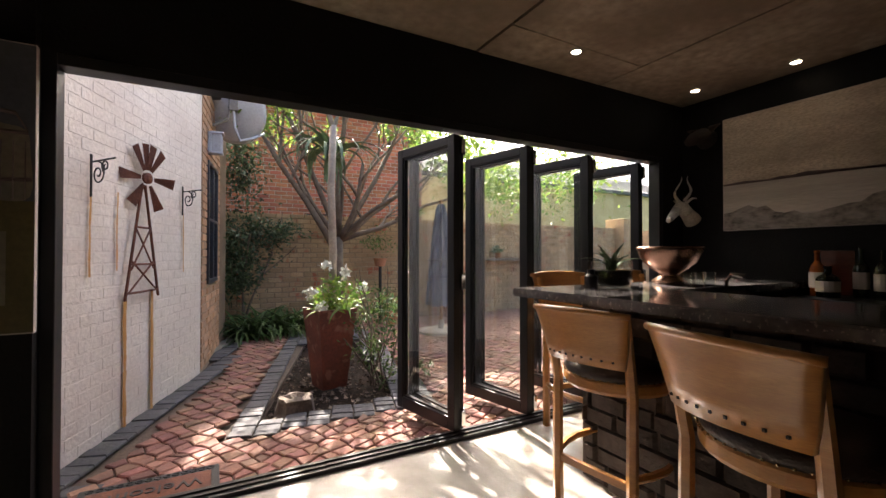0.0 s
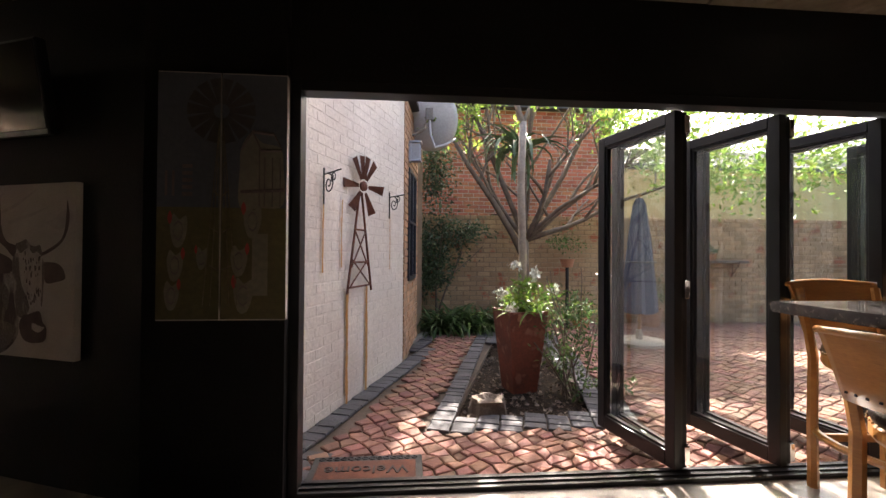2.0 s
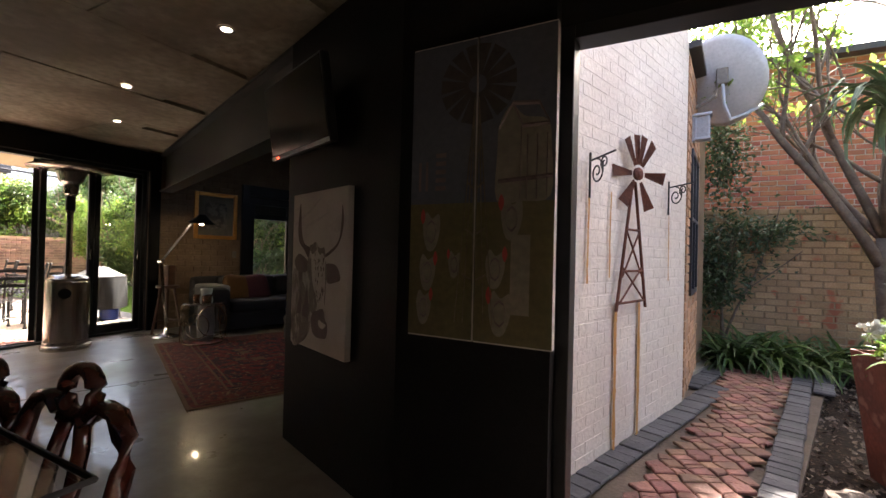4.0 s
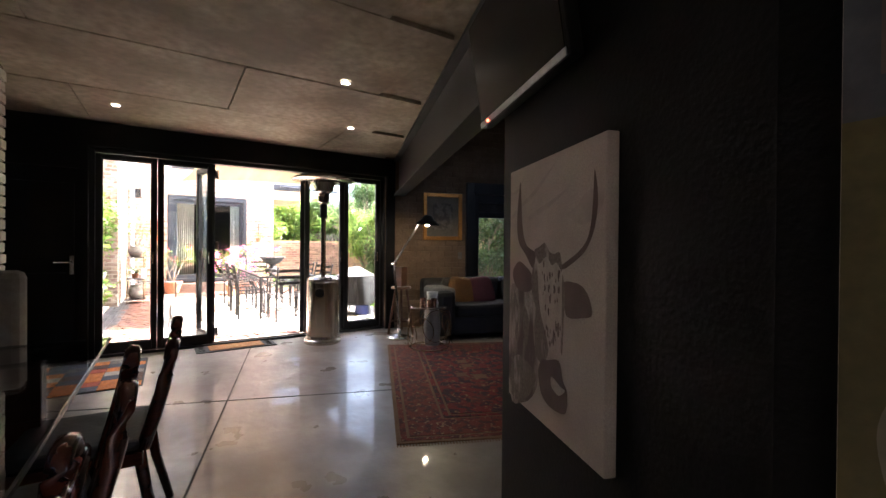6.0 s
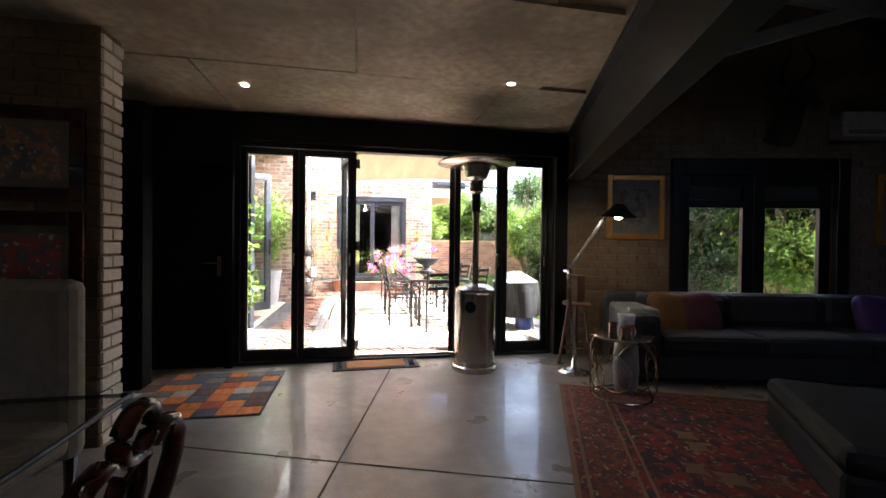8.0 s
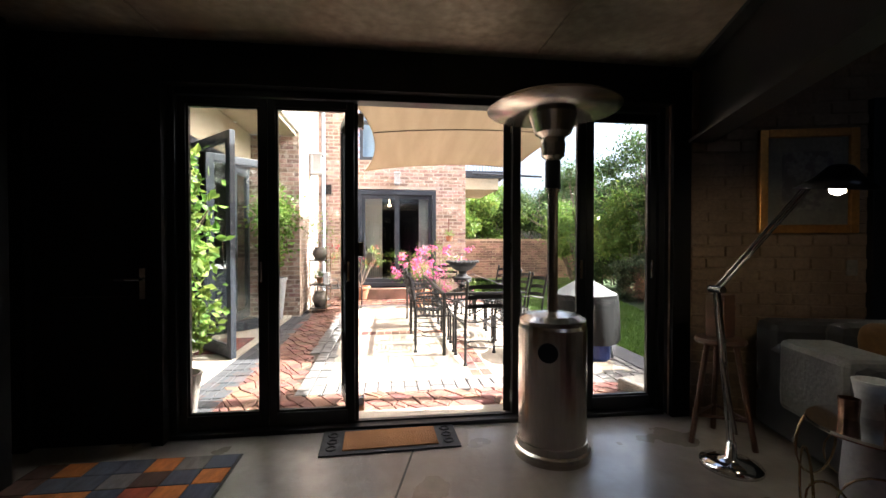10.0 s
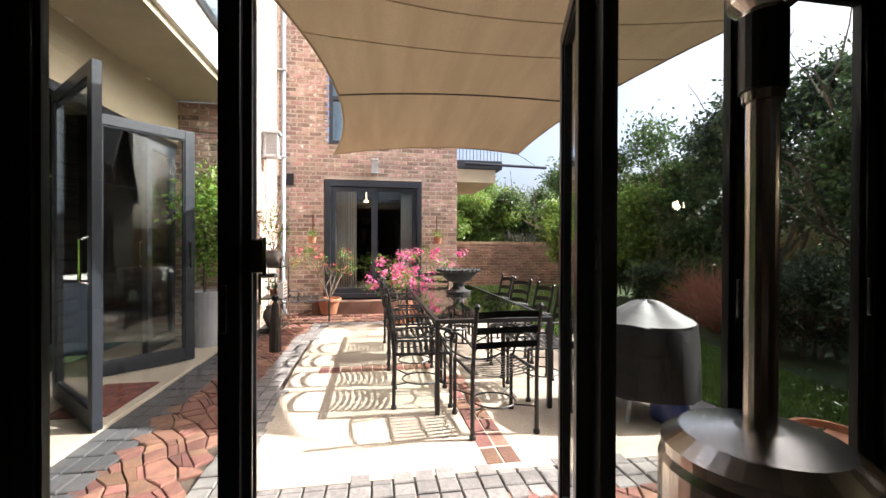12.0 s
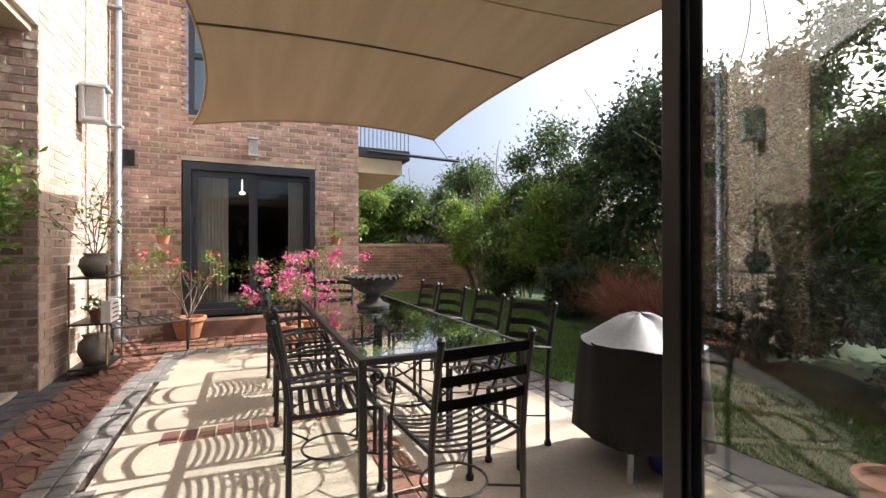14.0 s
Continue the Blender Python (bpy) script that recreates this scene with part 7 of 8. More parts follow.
# charcoal walls keep the kitchen dark behind the glass, shade given as colour
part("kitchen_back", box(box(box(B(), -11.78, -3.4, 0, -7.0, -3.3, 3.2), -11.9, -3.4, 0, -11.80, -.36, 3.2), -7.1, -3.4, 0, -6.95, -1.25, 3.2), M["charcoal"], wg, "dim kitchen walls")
part("kitchen_ceiling", box(B(), -11.9, -3.4, 3.2, -7.0, -1.19, 3.3), M["soffit"], wg)
part("kitchen_lintel", box(B(), -11.78, -.40, 2.62, -7.05, -.28, 3.2), M["soffit"], wg)
part("kitchen_head", box(B(), -11.78, -.39, 2.54, -7.05, -.29, 2.62, .004), M["house_frame"], wg, "dark door head")
ki = thing("kitchen_island", "dark kitchen island with pale worktop", "kitchen island", pose(-9.6, -2.1, 0))
part("body", box(B(), -1.0, -.35, 0, 1.0, .35, .88, .01), M["house_frame"], ki)
part("worktop", box(B(), -1.05, -.4, .88, 1.05, .4, .92, .006), M["white_paint"], ki)
cdl = thing("chandelier", "glass bead chandelier in the kitchen", "chandelier", pose(-9.3, -1.5, 2.25))
leaves("beads", M["skull_white"], [((0, 0, 0), (.25, .25, .3))], 700, .035, cdl, 95, clumps=40)
part("rod", tube(B(), [(0, 0, .2), (0, 0, .95)], .008, 6), M["chrome"], cdl)
for (hx, hy), (fx, fy), lab in (((-9.60, -.34), (-8.80, .42), ""), ((-10.05, -.33), (-10.72, .33), ""), ((-11.7, -.34), (-11.0, -.34), "")):
    d = Vector((fx - hx, fy - hy))
    lf = door_leaf("kitchen_door", d.length, 2.52, "open glass kitchen door in blue-grey frame", .10, .06, M["house_frame"], 0, frame_at((hx, hy), d, .012))
    bm = tube(B(), [(d.length - .07, 0, 1.0), (d.length - .07, -.05, 1.02), (d.length - .07, -.05, 1.3), (d.length - .07, 0, 1.32)], .012, 8)
    part("pull_handle", bm, M["chrome"], lf, "chrome pull handle")
km = thing("doormat", "dark patterned kitchen doormat on the porch", "doormat", pose(-9.5, .12, .002))
part("pad", box(B(), -.4, -.22, 0, .4, .22, .012, .004), M["carpet_border"], km)
dp = thing("downpipe", "galvanised downpipe in the house corner", "downpipe")
part("pipe", tube(B(), [(-13.82, .66, 6.2), (-13.82, .66, .12), (-13.78, .72, .02), (-13.7, .78, -.01)], .045, 12), M["grey_pipe"], dp, smooth=True)
for z in (.6, 2.9, 4.5):
    part("clip", box(B(), -13.88, .55, z, -13.76, .715, z + .03, .003), M["zinc"], dp)
wall_lantern(Matrix.Translation((-12.75, .562, 2.88)) @ Matrix.Rotation(math.pi, 4, "Z"), "large square wall lantern in zinc on the pale wall", 1.35)
part("conduit", tube(B(), [(-12.95, .57, 0), (-12.95, .57, 6)], .012, 6), M["white_paint"], wg)

# shade sail
SA, SB_, SC, SD = Vector((-12.67, 1.66, 2.757)), Vector((-12.42, 4.70, 2.83)), Vector((-8.30, 5.85, 3.36)), Vector((-8.05, 1.10, 3.25))
sail = thing("shade_sail", "sand coloured stretched shade sail over the patio", "shade sail")
bm, N = B(), 24
gridv = []
for i in range(N + 1):
    row = []
    for j in range(N + 1):
        u, v = i / N, j / N
        p = SA * (1 - u) * (1 - v) + SB_ * (1 - u) * v + SC * u * v + SD * u * (1 - v)
        c = (SA + SB_ + SC + SD) / 4
        bow_u, bow_v = 4 * u * (1 - u), 4 * v * (1 - v)
        pull = Vector((0, 0, 0))
        pull += ((SB_ + SC) / 2 - (SA + SD) / 2).normalized() * (.50 * bow_u * (1 - v) ** 2 - .30 * bow_u * v ** 2)
        pull += ((SC + SD) / 2 - (SA + SB_) / 2).normalized() * (.34 * bow_v * (1 - u) ** 2 - .5 * bow_v * u ** 2)
        p = p + pull
        p.z += .06 * bow_u * bow_v
        row.append(bm.verts.new(p))
    gridv.append(row)
for q, s in zip(gridv, gridv[1:]):
    for j in range(N):
        bm.faces.new((q[j], q[j + 1], s[j + 1], s[j]))
edge = [v.co.copy() for v in gridv[0]] + [r[-1].co.copy() for r in gridv[1:]] + [v.co.copy() for v in gridv[-1][::-1][1:]] + [r[0].co.copy() for r in gridv[::-1][1:]]
seams = [[gridv[k][j].co.copy() - Vector((0, 0, .006)) for j in range(N + 1)] for k in (11, 17, 21)]
part("cloth", bm, M["sail"], sail, smooth=True)
part("edge_hem", tube(B(), edge, .012, 6), M["sail"], sail)
for s in seams[:1]:
    part("seam", tube(B(), s, .010, 6), M["bark"], sail, "dark stitched seam")
for s in seams[1:]:
    part("seam", tube(B(), s, .005, 6), M["sail"], sail)
for a, b in ((SA, Vector((HX + .01, 1.45, 2.72))), (SB_, Vector((-14.03, 5.7, 2.94))), (SC, Vector((-7.6, 7.4, 3.75))), (SD, Vector((-7.12, .56, 3.45)))):
    part("stay", tube(B(), [a, b], .006, 5), M["chrome"], sail)

# ---- patio table and chairs ----
PT = thing("patio_table", "long glass-topped wrought iron garden table", "table", pose(-10.27, 3.24, OUT))
TL, TW, TH = 1.46, .48, .74
bm = B()
for a, b, c, d in ((-TL, TL, -TW, -TW + .035), (-TL, TL, TW - .035, TW), (-TL, -TL + .035, -TW + .035, TW - .035), (TL - .035, TL, -TW + .035, TW - .035)):
    box(bm, a, c, TH - .035, b, d, TH, .004)
part("top_frame", bm, M["wrought"], PT)
part("glass_top", box(B(), -TL + .03, -TW + .03, TH - .008, TL - .03, TW - .03, TH + .002), M["glass"], PT, "clear glass table top")
for sx in (-1, 1):
    for sy in (-1, 1):
        bm = box(B(), sx * (TL - .02) - .018, sy * (TW - .02) - .018, 0, sx * (TL - .02) + .018, sy * (TW - .02) + .018, TH - .03, .003)
        part("leg", bm, M["wrought"], PT)
for k, x in enumerate((-.95, -.3, .35, .98)):
    bm = B()
    for sy in (-1, 1):
        tube(bm, spiral((x, sy * .2, TH - .16), .15, .03, 90, 1.5, 22, "xy"), .009, 5)
        tube(bm, arc((x, 0, TH - .03), .42, 200, 340, 14, "yz"), .009, 5)
    part("scroll_work", bm, M["wrought"], PT)
bm = B()
tube(bm, [(-.9, -.25, .2), (.9, -.25, .2)], .009, 5)
tube(bm, [(-.9, .25, .2), (.9, .25, .2)], .009, 5)
for x in (-.9, .9):
    for sy in (-.25, .25):
        tube(bm, [(x, sy, 0), (x, sy, TH - .03)], .014, 6)
part("under_frame", bm, M["wrought"], PT)


def iron_chair(m, arms=True):
    t = thing("garden_chair", "black wrought iron garden chair with slatted seat and ladder back", "garden chair", m, "chairs round the garden table")
    for sx in (-.235, .235):
        bm = tube(B(), [(sx, -.23, 0), (sx, -.225, .44), (sx * .98, -.25, .66), (sx * .97, -.30, .90)], .015, 8)
        lathe(bm, [(0, .0), (.022, 0), (.024, .02), (.016, .035), (0, .035)], 10, (sx, -.23, 0))
        lathe(bm, [(0, .0), (.019, .005), (.02, .02), (.01, .035), (0, .036)], 10, (sx * .97, -.30, .89))
        part("rear_leg", bm, M["wrought"], t)
        bm = tube(B(), [(sx, .23, 0), (sx, .23, .44)], .014, 8)
        lathe(bm, [(0, .0), (.022, 0), (.024, .02), (.016, .035), (0, .035)], 10, (sx, .23, 0))
        part("front_leg", bm, M["wrought"], t)
    for z, dy in ((.635, -.252), (.735, -.268), (.845, -.288)):
        bm = B()
        n = 10
        rows = []
        for zz in (-.022, .022):
            rows.append([bm.verts.new((-.23 + .46 * i / n, dy - .05 * (1 - (2 * i / n - 1) ** 2), z + zz + .015 * (1 - (2 * i / n - 1) ** 2))) for i in range(n + 1)])
        for i in range(n):
            bm.faces.new((rows[0][i], rows[0][i + 1], rows[1][i + 1], rows[1][i]))
        bmesh.ops.solidify(bm, geom=bm.faces[:], thickness=.006)
        part("back_slat", bm, M["wrought"], t)
    for k in range(9):
        y = -.215 + .43 * k / 8
        bm = B()
        n = 8
        rows = [[bm.verts.new((-.23 + .46 * i / n, y + e, .445 - .035 * (1 - (2 * i / n - 1) ** 2) + .02 * (k / 8) ** 3 * 0)) for i in range(n + 1)] for e in (-.014, .014)]
        for i in range(n):
            bm.faces.new((rows[0][i], rows[0][i + 1], rows[1][i + 1], rows[1][i]))
        bmesh.ops.solidify(bm, geom=bm.faces[:], thickness=.005)
        part("seat_slat", bm, M["wrought"], t)
    for sx in (-.235, .235):
        part("seat_rail", tube(B(), [(sx, -.23, .44), (sx, .23, .44)], .012, 6), M["wrought"], t)
    bm = tube(B(), arc((0, 0, .17), .16, 0, 360, 20, "xy"), .007, 5)
    for a in (45, 135, 225, 315):
        tube(bm, [(.16 * math.cos(radians(a)), .16 * math.sin(radians(a)), .17), (.235 * math.copysign(1, math.cos(radians(a))), .23 * math.copysign(1, math.sin(radians(a))), .19)], .006, 5)
    part("ring_stretcher", bm, M["wrought"], t)
    for sx in (-.25, .25):
        bm = tube(B(), [(sx * .96, -.25, .63), (sx, -.1, .655), (sx, .1, .655), (sx, .2, .64)] + spiral((sx, .2, .60), .042, .012, 90, -1.3, 14, "yz"), .010, 6)
        tube(bm, [(sx, .12, .65), (sx * .98, .16, .55), (sx * .96, .2, .45)], .009, 6)
        part("arm", bm, M["wrought"], t)
    return t


ic = iron_chair(pose(-8.62, 3.17, OUT, 0, 0, 90 + 4))
for k, x in enumerate((-9.22, -9.84, -10.50, -11.12)):
    copy_thing(ic, pose(x, 2.70, OUT, 0, 0, 0 + (-4, 3, -2, 5)[k]))
    copy_thing(ic, pose(x - .02, 3.80, OUT, 0, 0, 180 + (3, -3, 5, -2)[k]))
copy_thing(ic, pose(-11.95, 3.25, OUT, 0, 0, -90))
un = thing("stone_urn", "dark footed cast urn with shallow bowl on the table", "urn", pose(-10.55, 3.30, OUT + TH + .004))
part("body", lathe(B(), [(0, 0), (.14, 0), (.15, .03), (.09, .05), (.06, .09), (.07, .13), (.14, .16), (.20, .21), (.22, .25), (.245, .265), (.245, .285), (.2, .28), (.1, .26), (0, .25)], 32), mat("dark_cast_stone", (.036, .034, .033), .8, col2=(.022, .02, .02), scale=12, bump=.5), un)
bm = B()
for k in range(22):
    a = 2 * math.pi * k / 22
    lathe(bm, [(0, -.02), (.018, -.012), (.022, 0), (.018, .012), (0, .02)], 6, (.245 * math.cos(a), .245 * math.sin(a), .28))
part("beaded_rim", bm, mat("dark_cast_rim", (.04, .038, .036), .8, bump=.4), un)["kind"] = "stuff"


def bougainvillea(x, y, z, material, lab, seed, h=.9, wide=.5, n=700, potr=.17, share=.5):
    t = thing("bougainvillea", lab, "flowering plant", pose(x, y, z))
    part("pot", lathe(B(), [(0, 0), (potr * .7, 0), (potr, .24), (potr * 1.12, .24), (potr * 1.12, .29), (potr * .95, .29), (potr * .9, .25), (0, .25)], 22), M["clay"], t)
    rng = random.Random(seed)
    ends = []
    for k in range(6):
        bm = B()
        ends += limb(bm, (0, 0, .25), (rng.uniform(-.7, .7), rng.uniform(-.7, .7), 1), .012, h * .7, 1, rng, .6)
        part("stem", bm, M["bark"], t)
    blobs = [((e.x * 1.2, e.y * 1.2, e.z), (.12, .12, .09)) for e in ends]
    leaves("foliage", M["leaf_light"], [((b[0][0], b[0][1], b[0][2] - .03), b[1]) for b in blobs], int(n * share), .045, t, seed + 1, clumps=50, spread=.6)
    leaves("blossom", material, blobs, n, .042, t, seed + 2, width=.85, clumps=34, spread=.35)


bougainvillea(-12.95, 3.05, OUT + .02, M["petal"], "magenta bougainvillea in a clay pot behind the table", 101, 1.0, .6, 850, .2, 1.2)
bougainvillea(-12.6, 2.75, OUT + .02, M["petal"], "magenta bougainvillea trailing beside the table", 104, .7, .5, 380, .15, 1.2)
bougainvillea(-13.66, 1.50, OUT + .05, M["petal_red"], "red flowering shrub with pale leaves in a clay bowl", 107, .95, .5, 150, .20, 9.0)

bn = thing("garden_bench", "low wrought iron slatted bench with scrolled end against the house", "bench", pose(-13.20, 1.08, OUT + .02, 0, 0, 22) @ Matrix.Diagonal((1.15, 1.15, 1, 1)))
for sx in (-.31, .31):
    for sy in (-.33, .33):
        part("leg", tube(B(), [(sx, sy, 0), (sx, sy, .36)], .014, 6), M["wrought"], bn)
    part("side_rail", tube(B(), [(sx, -.34, .365), (sx, .34, .365)], .013, 6), M["wrought"], bn)
    bm = tube(B(), [(sx, -.33, .36), (sx, -.36, .46), (sx, -.40, .55), (sx, -.44, .56)], .011, 6)
    tube(bm, [(sx, -.42, .56), (sx, -.24, .55), (sx, -.13, .54), (sx, -.10, .50), (sx, -.12, .44), (sx, -.10, .37)], .011, 6)
    tube(bm, spiral((sx, -.27, .46), .06, .015, 0, 1.2, 12, "yz"), .007, 5)
    part("scroll_arm", bm, M["wrought"], bn)
for k in range(9):
    part("seat_slat", box(B(), -.31, -.33 + k * .075, .366, .31, -.295 + k * .075, .376), M["wrought"], bn)
part("end_rail", tube(B(), [(-.31, -.42, .555), (.31, -.42, .555)], .011, 6), M["wrought"], bn)
ps = thing("plant_stand", "three-tier metal plant stand with clay pots", "plant stand", pose(-12.35, .82, OUT))
for z in (.08, .52, .98):
    part("shelf", box(B(), -.28, -.16, z, .28, .16, z + .02, .004), M["wrought"], ps)
for sx in (-.27, .27):
    for sy in (-.15, .15):
        part("post", tube(B(), [(sx, sy, 0), (sx, sy, 1.02), (sx * .97, sy, 1.12)], .009, 6), M["brass"], ps)


def urn_pot(x, y, z, r, h, lab, mt_):
    t = thing("clay_urn", lab, "pot", pose(x, y, z), "pots on the plant stand")
    part("body", lathe(B(), [(0, 0), (r * .6, 0), (r, h * .45), (r * .9, h * .75), (r * .65, h * .9), (r * .75, h), (r * .6, h), (0, h * .85)], 20), mt_, t, smooth=True)


urn_pot(-12.3, .82, OUT + .10, .15, .30, "round weathered clay pot on the lower tier", M["stoneware"])
urn_pot(-12.3, .82, OUT + 1.0, .14, .24, "weathered grey pot on the top tier", M["stoneware"])
sgn = thing("painted_box_sign", "small white box sign with dark lines", "sign", pose(-12.2, .93, OUT + .54))
part("board", box(B(), -.15, 0, 0, .15, .08, .22, .004), M["white_paint"], sgn)
bm = B()
for k in range(4):
    box(bm, -.11, .0805, .04 + k * .045, .11 - .04 * (k % 2), .083, .055 + k * .045)
part("lettering", bm, M["ink"], sgn, "dark unreadable lines")
pot_plant(-12.42, .80, OUT + .54, .07, .1, "small pot with succulents on the stand", M["leaf"], 120, .05, (.1, .1, .08), seed=111)
tg = thing("twig_plant", "thin twiggy plant in the grey pot", "plant", pose(-12.3, .82, OUT + 1.2))
bm, rng = B(), random.Random(5)
for k in range(8):
    limb(bm, (0, 0, 0), (rng.uniform(-.8, .8), rng.uniform(-.5, .8), 1), .006, .6, 1, rng, .6)
part("branchwork", bm, M["bark"], tg)
leaves("foliage", M["leaf_light"], [((0, 0, .4), (.4, .35, .35))], 140, .06, tg, 9, clumps=40)
for x, y, z in ((HX + .03, 1.18, 1.45), (HX + .03, 3.55, 1.45)):
    wb = thing("wall_pot_hanger", "rusty iron wall hanger with a small flower pot", "wall planter", pose(x, y, z))
    part("hook", tube(B(), [(0, 0, .42), (0, 0, 0), (.1, 0, -.02)], .012, 6), M["rust"], wb)
    part("pot", lathe(B(), [(0, -.12), (.06, -.12), (.085, .0), (.075, .0), (0, -.02)], 14, (.11, 0, 0)), M["clay"], wb)
    leaves("foliage", M["leaf_light"], [((.11, 0, .06), (.1, .1, .08))], 90, .045, wb, 12, clumps=14)

# covered grill
bq = thing("covered_grill", "kettle grill under a dark vinyl cover with pale top", "barbecue", pose(-8.62, 4.42, OUT))
bm, rng = B(), random.Random(14)
rings = []
for z, r in ((.20, .385), (.3, .38), (.5, .37), (.66, .355), (.73, .345)):
    rings.append([bm.verts.new((r * (1 + .035 * math.sin(5 * a + z * 3) + .02 * math.sin(11 * a)) * math.cos(a), r * (1 + .035 * math.sin(5 * a + z * 3) + .02 * math.sin(11 * a)) * math.sin(a), z + .02 * math.sin(3 * a) * (z < .2))) for a in [2 * math.pi * j / 32 for j in range(32)]])
for q, s in zip(rings, rings[1:]):
    for j in range(32):
        bm.faces.new((q[j], q[(j + 1) % 32], s[(j + 1) % 32], s[j]))
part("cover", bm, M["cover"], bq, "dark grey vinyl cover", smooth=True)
# top of the cover, in a paler grey than its sides
bm, rings = B(), []
for z, r in ((.725, .348), (.75, .30), (.80, .22), (.86, .12), (.875, .07), (.88, .0001)):
    rings.append([bm.verts.new((r * (1 + .04 * math.sin(6 * a + z * 9)) * math.cos(a), r * (1 + .04 * math.sin(6 * a + z * 9)) * math.sin(a), z + .012 * math.sin(5 * a))) for a in [2 * math.pi * j / 32 for j in range(32)]])
for q, s in zip(rings, rings[1:]):
    for j in range(32):
        bm.faces.new((q[j], q[(j + 1) % 32], s[(j + 1) % 32], s[j]))
part("cover_top", bm, M["cover_light"], bq, "cover top, paler grey than the sides", smooth=True)
for k in range(3):
    a = radians(120 * k + 60)
    part("leg", tube(B(), [(.30 * math.cos(a), .30 * math.sin(a), 0), (.25 * math.cos(a), .25 * math.sin(a), .3)], .016, 8), M["zinc"], bq)
gb = thing("gas_bottle", "blue gas bottle behind the grill", "gas bottle", pose(-8.47, 4.50, OUT))
part("body", lathe(B(), [(0, 0), (.12, 0), (.13, .03), (.13, .17), (.09, .21), (.03, .22), (0, .22)], 18), mat("blue_enamel", (.02, .04, .22), .4), gb)

# pots near the doors
lt = thing("lemon_tree", "leafy citrus tree in a pale zinc pot", "potted tree", pose(-7.74, .27, OUT))
part("pot", lathe(B(), [(0, 0), (.15, 0), (.20, .46), (.215, .46), (.215, .49), (.19, .49), (.18, .43), (0, .43)], 22), M["zinc"], lt)
bm, rng = B(), random.Random(23)
tube(bm, [(0, 0, .4), (.01, 0, .9), (-.01, .02, 1.2)], .018, 8, .014)
for k in range(5):
    limb(bm, (0, 0, 1.0), (rng.uniform(-.6, .6), rng.uniform(-.4, .6), 1), .012, .7, 1, rng)
part("trunk", bm, M["bark"], lt)
leaves("crown", M["leaf_light"], [((-.05, .0, 1.65), (.26, .22, .50)), ((.0, .02, 1.2), (.27, .25, .3)), ((.02, .0, .75), (.22, .2, .22))], 2400, .095, lt, 24, clumps=110, spread=.38, width=.62)
l2 = thing("lemon_tree", "leafy citrus tree in a tall zinc pot by the brick pier", "potted tree", pose(-11.42, .18, .0))
part("pot", lathe(B(), [(0, 0), (.15, 0), (.22, .66), (.235, .66), (.235, .70), (.21, .70), (.2, .62), (0, .62)], 22), M["zinc"], l2)
bm = tube(B(), [(0, 0, .6), (.01, 0, 1.2), (0, .02, 1.6)], .02, 8, .014)
part("trunk", bm, M["bark"], l2)
leaves("crown", M["leaf_light"], [((0, .02, 1.75), (.30, .28, .6)), ((.0, .0, 1.2), (.22, .22, .3))], 1800, .08, l2, 25, clumps=90, spread=.35, width=.5)
sp2 = thing("potted_plant", "young citrus shrub on a thin stem in a grey-green pot", "potted plant", pose(-7.37, .58, OUT))
part("pot", lathe(B(), [(0, 0), (.085, 0), (.125, .31), (.132, .31), (.132, .325), (.115, .325), (.11, .28), (0, .28)], 22), M["stoneware"], sp2)
bm, rng = B(), random.Random(37)
tube(bm, [(0, 0, .27), (.01, .01, .42), (-.01, .02, .56)], .011, 7, .008)
for k in range(5):
    limb(bm, (0, .01, .48), (rng.uniform(-.7, .7), rng.uniform(-.6, .8), 1), .006, .32, 1, rng)
part("stem", bm, M["bark"], sp2)
leaves("foliage", M["leaf_light"], [((0, .05, .80), (.22, .24, .16)), ((0, .1, .60), (.2, .22, .10))], 420, .07, sp2, 113, clumps=34, spread=.34, width=.55)
HM = frame_at((-7.46, 1.815), (-.57, -.13), 1.12)
hl = thing("lever_handle", "chrome lever handle on the open patio door", "door handle", HM)
part("plate", box(B(), -.02, -.011, -.09, .02, 0, .09, .003), M["chrome"], hl)
part("lever", tube(B(), [(0, -.005, .03), (0, -.055, .03), (.03, -.065, .03), (.12, -.065, .028)], .011, 8), M["chrome"], hl)
ts = thing("key_tassel", "black tassel hanging from the door handle", "tassel", HM)
part("cord", tube(B(), [(.05, -.065, .02), (.05, -.066, -.06)], .003, 5), M["black_metal"], ts)
part("knot", lathe(B(), [(0, -.09), (.014, -.08), (.016, -.065), (.008, -.055), (0, -.055)], 12, (.05, -.066, 0)), M["black_metal"], ts)
part("fringe", lathe(B(), [(0, -.30), (.026, -.30), (.024, -.2), (.014, -.10), (.008, -.085), (0, -.085)], 14, (.05, -.066, 0)), M["fur"], ts)
tr_ = pot_plant(-7.62, 4.85, OUT, .17, .26, "clay pot with dry twiggy plant by the lawn", M["leaf_dark"], 60, .04, (.14, .14, .16), None, 114)
sb_ = thing("stone_trough", "rough grey stone trough by the door", "trough", pose(-7.35, 4.55, OUT, 0, 0, 12))
part("body", box(B(), -.2, -.35, 0, .2, .35, .12, .025), M["stoneware"], sb_)

# ---- garden ----
fw = part("wall_garden_far", box(B(), -19.8, 3.0, -.2, -19.5, 14, 1.44), M["old_mortar"])
structure(fw, "red brick garden wall at the lawn's end", "wall")
bricks(fw, frame_at((-19.5, 3.0), (0, 1)), 8.0, 1.43, M["brown_brick"], M["brown_brick"], count=0, proud=.012, seed=81, bl=.24, bh=.08)
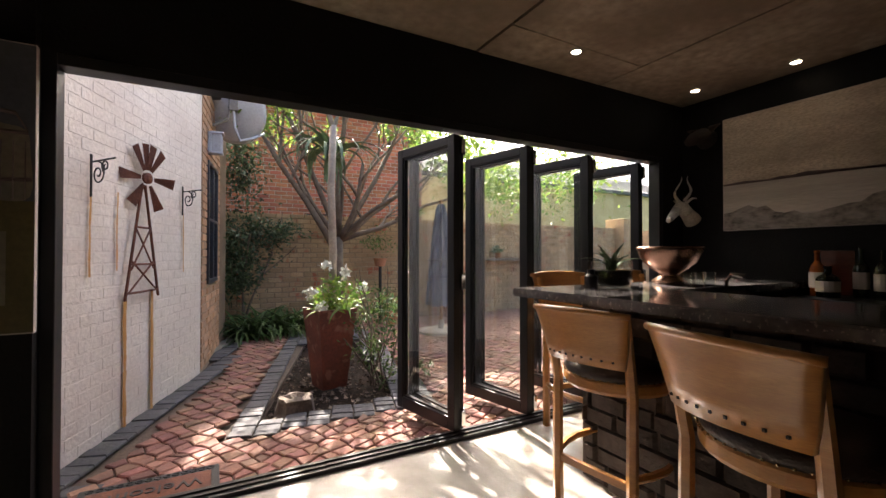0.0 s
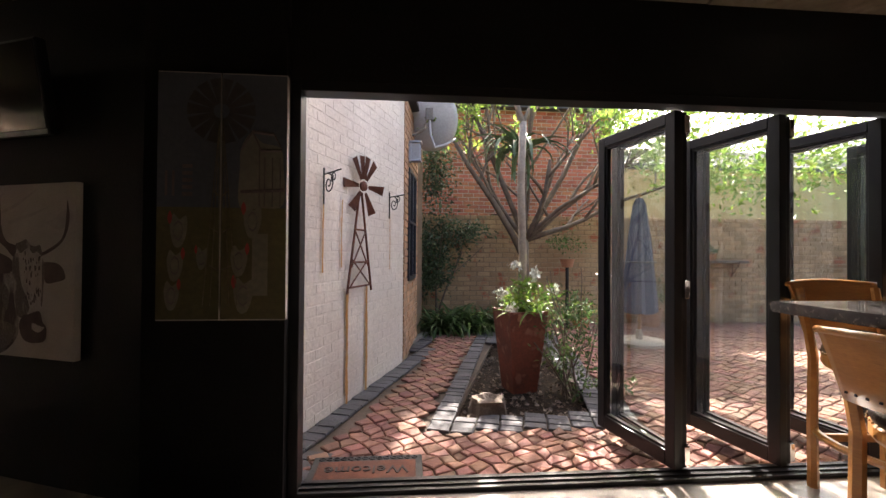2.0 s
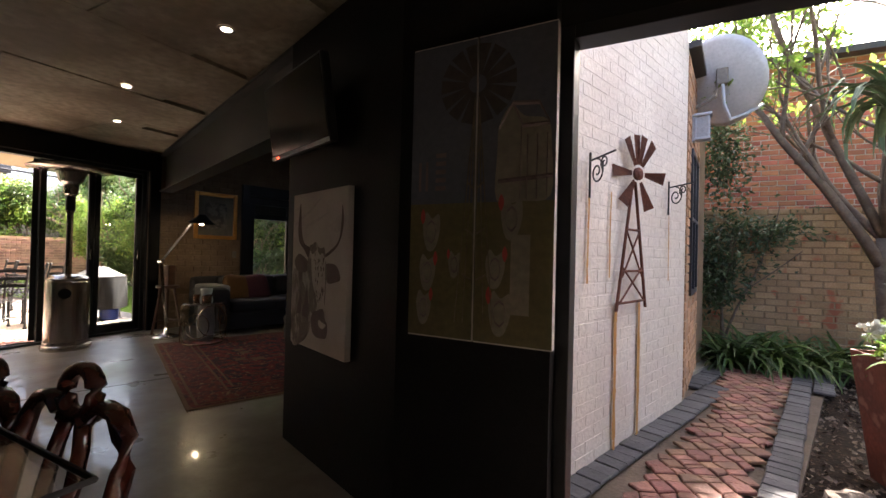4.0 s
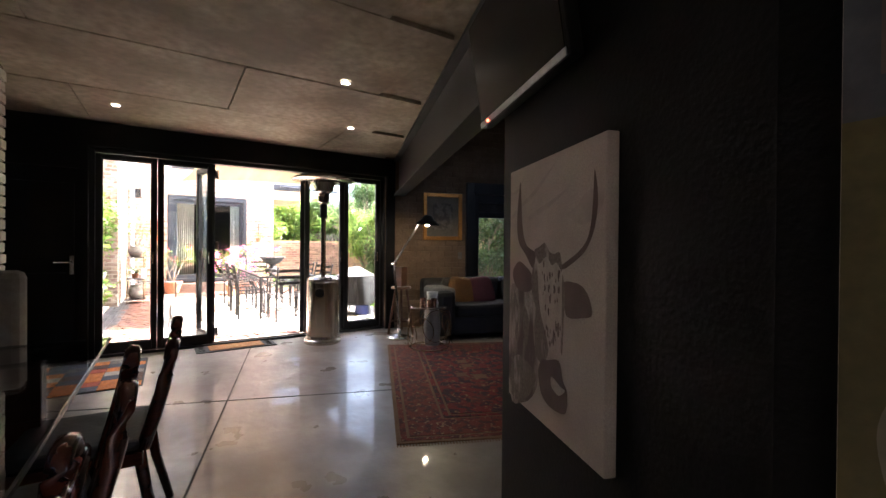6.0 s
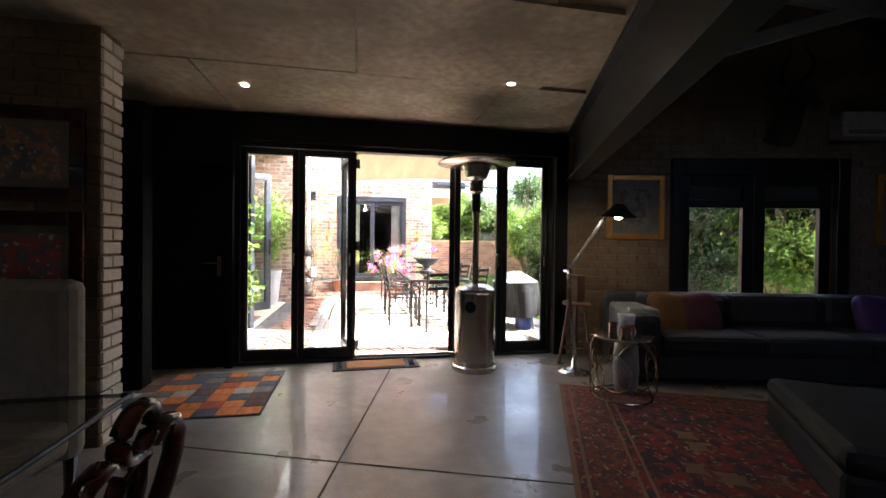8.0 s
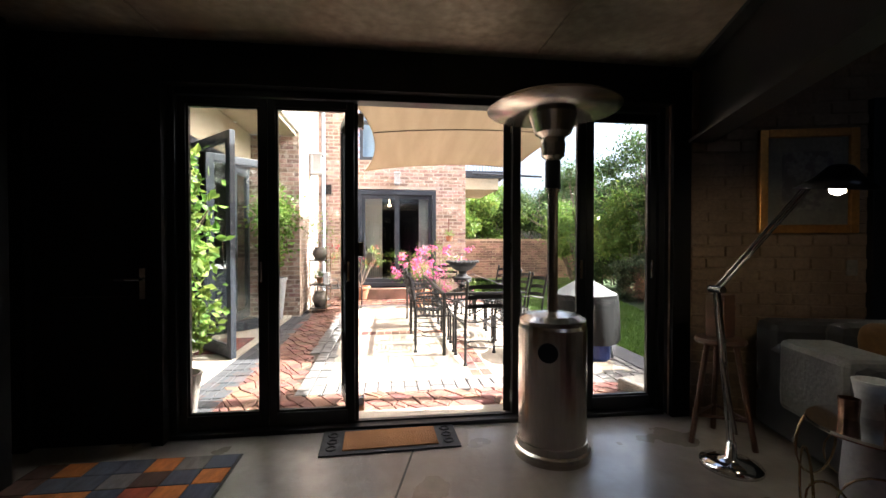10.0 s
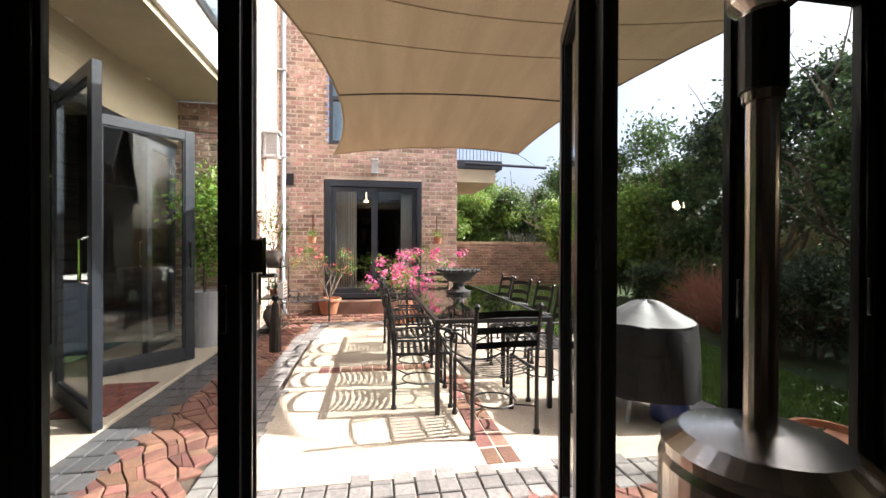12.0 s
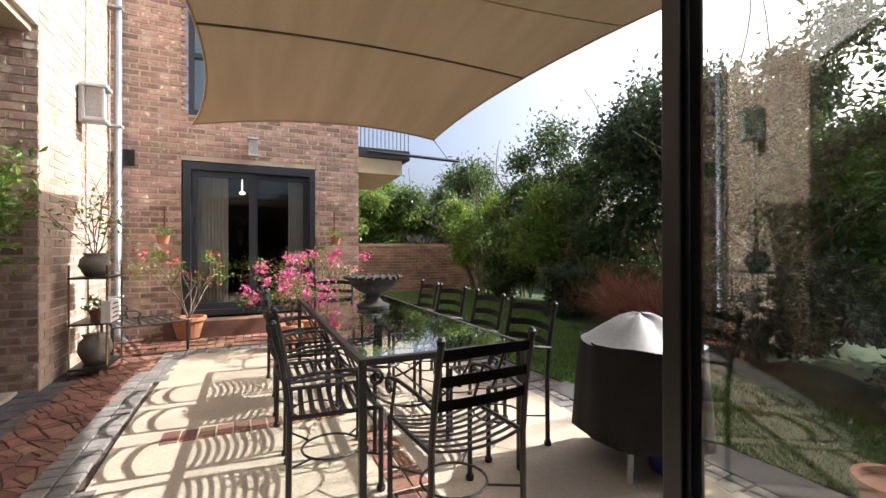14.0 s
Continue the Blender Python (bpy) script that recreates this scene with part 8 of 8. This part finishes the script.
structure(part("wall_garden_north", box(B(), -20, 12.6, -.2, 0.0, 12.8, 1.9), M["old_brick"]), "boundary wall behind the trees", "wall")
rng = random.Random(31)


def garden_tree(x, y, h, w, material, lab, seed, n, size, trunk=True, low=.25):
    t = thing("garden_tree" if trunk else "garden_shrub", lab, "tree" if trunk else "shrub", pose(x, y, -.08))
    r = random.Random(seed)
    bm = B()
    ends = []
    for k in range(5 if trunk else 4):
        ends += limb(bm, (r.uniform(-.2, .2), r.uniform(-.2, .2), 0), (r.uniform(-.5, .5), r.uniform(-.5, .5), 1.3), .05 if trunk else .025, h * .55, 2, r, .5)
    part("trunk", bm, M["bark"], t)
    blobs = []
    for k in range(int(9 + w * 3)):
        a, q, z = r.uniform(0, 6.283), math.sqrt(r.random()) * w * .62, low * h + (1 - low) * h * r.random() ** .8
        sc = (1 - .35 * (z / h)) * w
        blobs.append(((q * math.cos(a), q * math.sin(a), z * .92), (sc * r.uniform(.25, .45), sc * r.uniform(.25, .45), h * r.uniform(.07, .14))))
    leaves("crown", material, blobs, n, size, t, seed + 1, clumps=int(120 + 60 * w), spread=.45)


garden_tree(-10.8, 10.6, 4.9, 1.9, M["leaf_dark"], "tall dark evergreen tree along the boundary", 201, 26600, 0.125)
garden_tree(-13.4, 10.8, 5.4, 2.0, M["leaf_dark"], "tall dark evergreen tree along the boundary", 203, 26600, 0.125)
garden_tree(-8.0, 9.8, 4.6, 1.8, M["leaf_dark"], "tall dark evergreen tree along the boundary", 205, 24700, 0.112)
garden_tree(-15.8, 9.9, 4.4, 1.8, M["leaf"], "full green tree behind the lawn", 207, 22800, 0.125)
garden_tree(-13.6, 9.4, 2.9, 1.3, M["leaf"], "rounded green shrub by the lawn", 209, 17100, 0.094, False)
garden_tree(-14.6, 8.7, 2.9, 1.3, M["leaf_light"], "fresh green shrub by the lawn", 211, 17100, 0.100, False)
garden_tree(-18.2, 8.8, 3.0, 1.5, M["leaf_light"], "fresh green tree before the far wall", 213, 17100, 0.112)
garden_tree(-21.0, 5.2, 3.4, 1.9, M["leaf_light"], "fresh green tree behind the far wall", 215, 22800, 0.125)
garden_tree(-21.6, 8.0, 3.7, 1.9, M["leaf"], "green tree behind the far wall", 217, 22800, 0.125)
garden_tree(-23.5, 11.0, 5.0, 2.4, M["leaf"], "green tree behind the far wall", 219, 19000, 0.150)
garden_tree(-9.9, 7.7, 1.3, .9, M["leaf_dark"], "low dark shrub at the lawn's edge", 221, 11400, 0.075, False, .1)
garden_tree(-13.6, 8.2, 1.1, .8, M["leaf_dark"], "low dark shrub at the lawn's edge", 223, 9500, 0.075, False, .1)
garden_tree(-8.3, 7.2, 1.2, .9, M["leaf_dark"], "low dark shrub at the lawn's edge", 225, 9500, 0.075, False, .1)
garden_tree(-7.7, 8.6, 3.6, 1.2, M["leaf_light"], "fresh green shrub outside the lounge window", 227, 17100, 0.100, False, .1)
garden_tree(-10.0, 9.2, 3.3, 1.3, M["leaf"], "full green shrub behind the lawn", 241, 16000, .10, False, .1)
garden_tree(-16.6, 9.3, 3.3, 1.5, M["leaf"], "full green shrub behind the lawn", 243, 16000, .11, False, .1)
garden_tree(-22.0, 6.6, 4.3, 1.9, M["leaf_light"], "fresh green tree behind the far wall", 245, 16000, .13)
garden_tree(-21.4, 3.6, 3.9, 1.7, M["leaf_light"], "fresh green tree behind the far wall", 247, 14000, .13)
garden_tree(-20.6, 9.6, 3.6, 1.7, M["leaf"], "green tree behind the far wall", 249, 14000, .12)
garden_tree(-15.2, 9.5, 2.6, 1.3, M["leaf_light"], "fresh rounded shrub behind the lawn", 251, 14000, .09, False, .05)
garden_tree(-16.4, 8.6, 1.2, .9, M["leaf"], "low shrub before the far wall", 229, 9500, 0.088, False, .1)
for x, y, s in ((-12.0, 8.0, 1.15), (-11.3, 7.75, 1.05), (-10.6, 7.5, 1.1), (-12.5, 8.5, 1.1)):
    rgx = thing("ornamental_grass", "reddish dry ornamental grass clump", "grass clump", pose(x, y, -.06))
    strap_leaves("blades", M["rust_grass"], 420, 1.0 * s, .012, rgx, int(300 + x * 10), .45, (0, 0, 0), 1.25, .18)

for ob in scene.objects:
    if ob.name.split(".")[0] == "pane":
        ob.visible_shadow = False
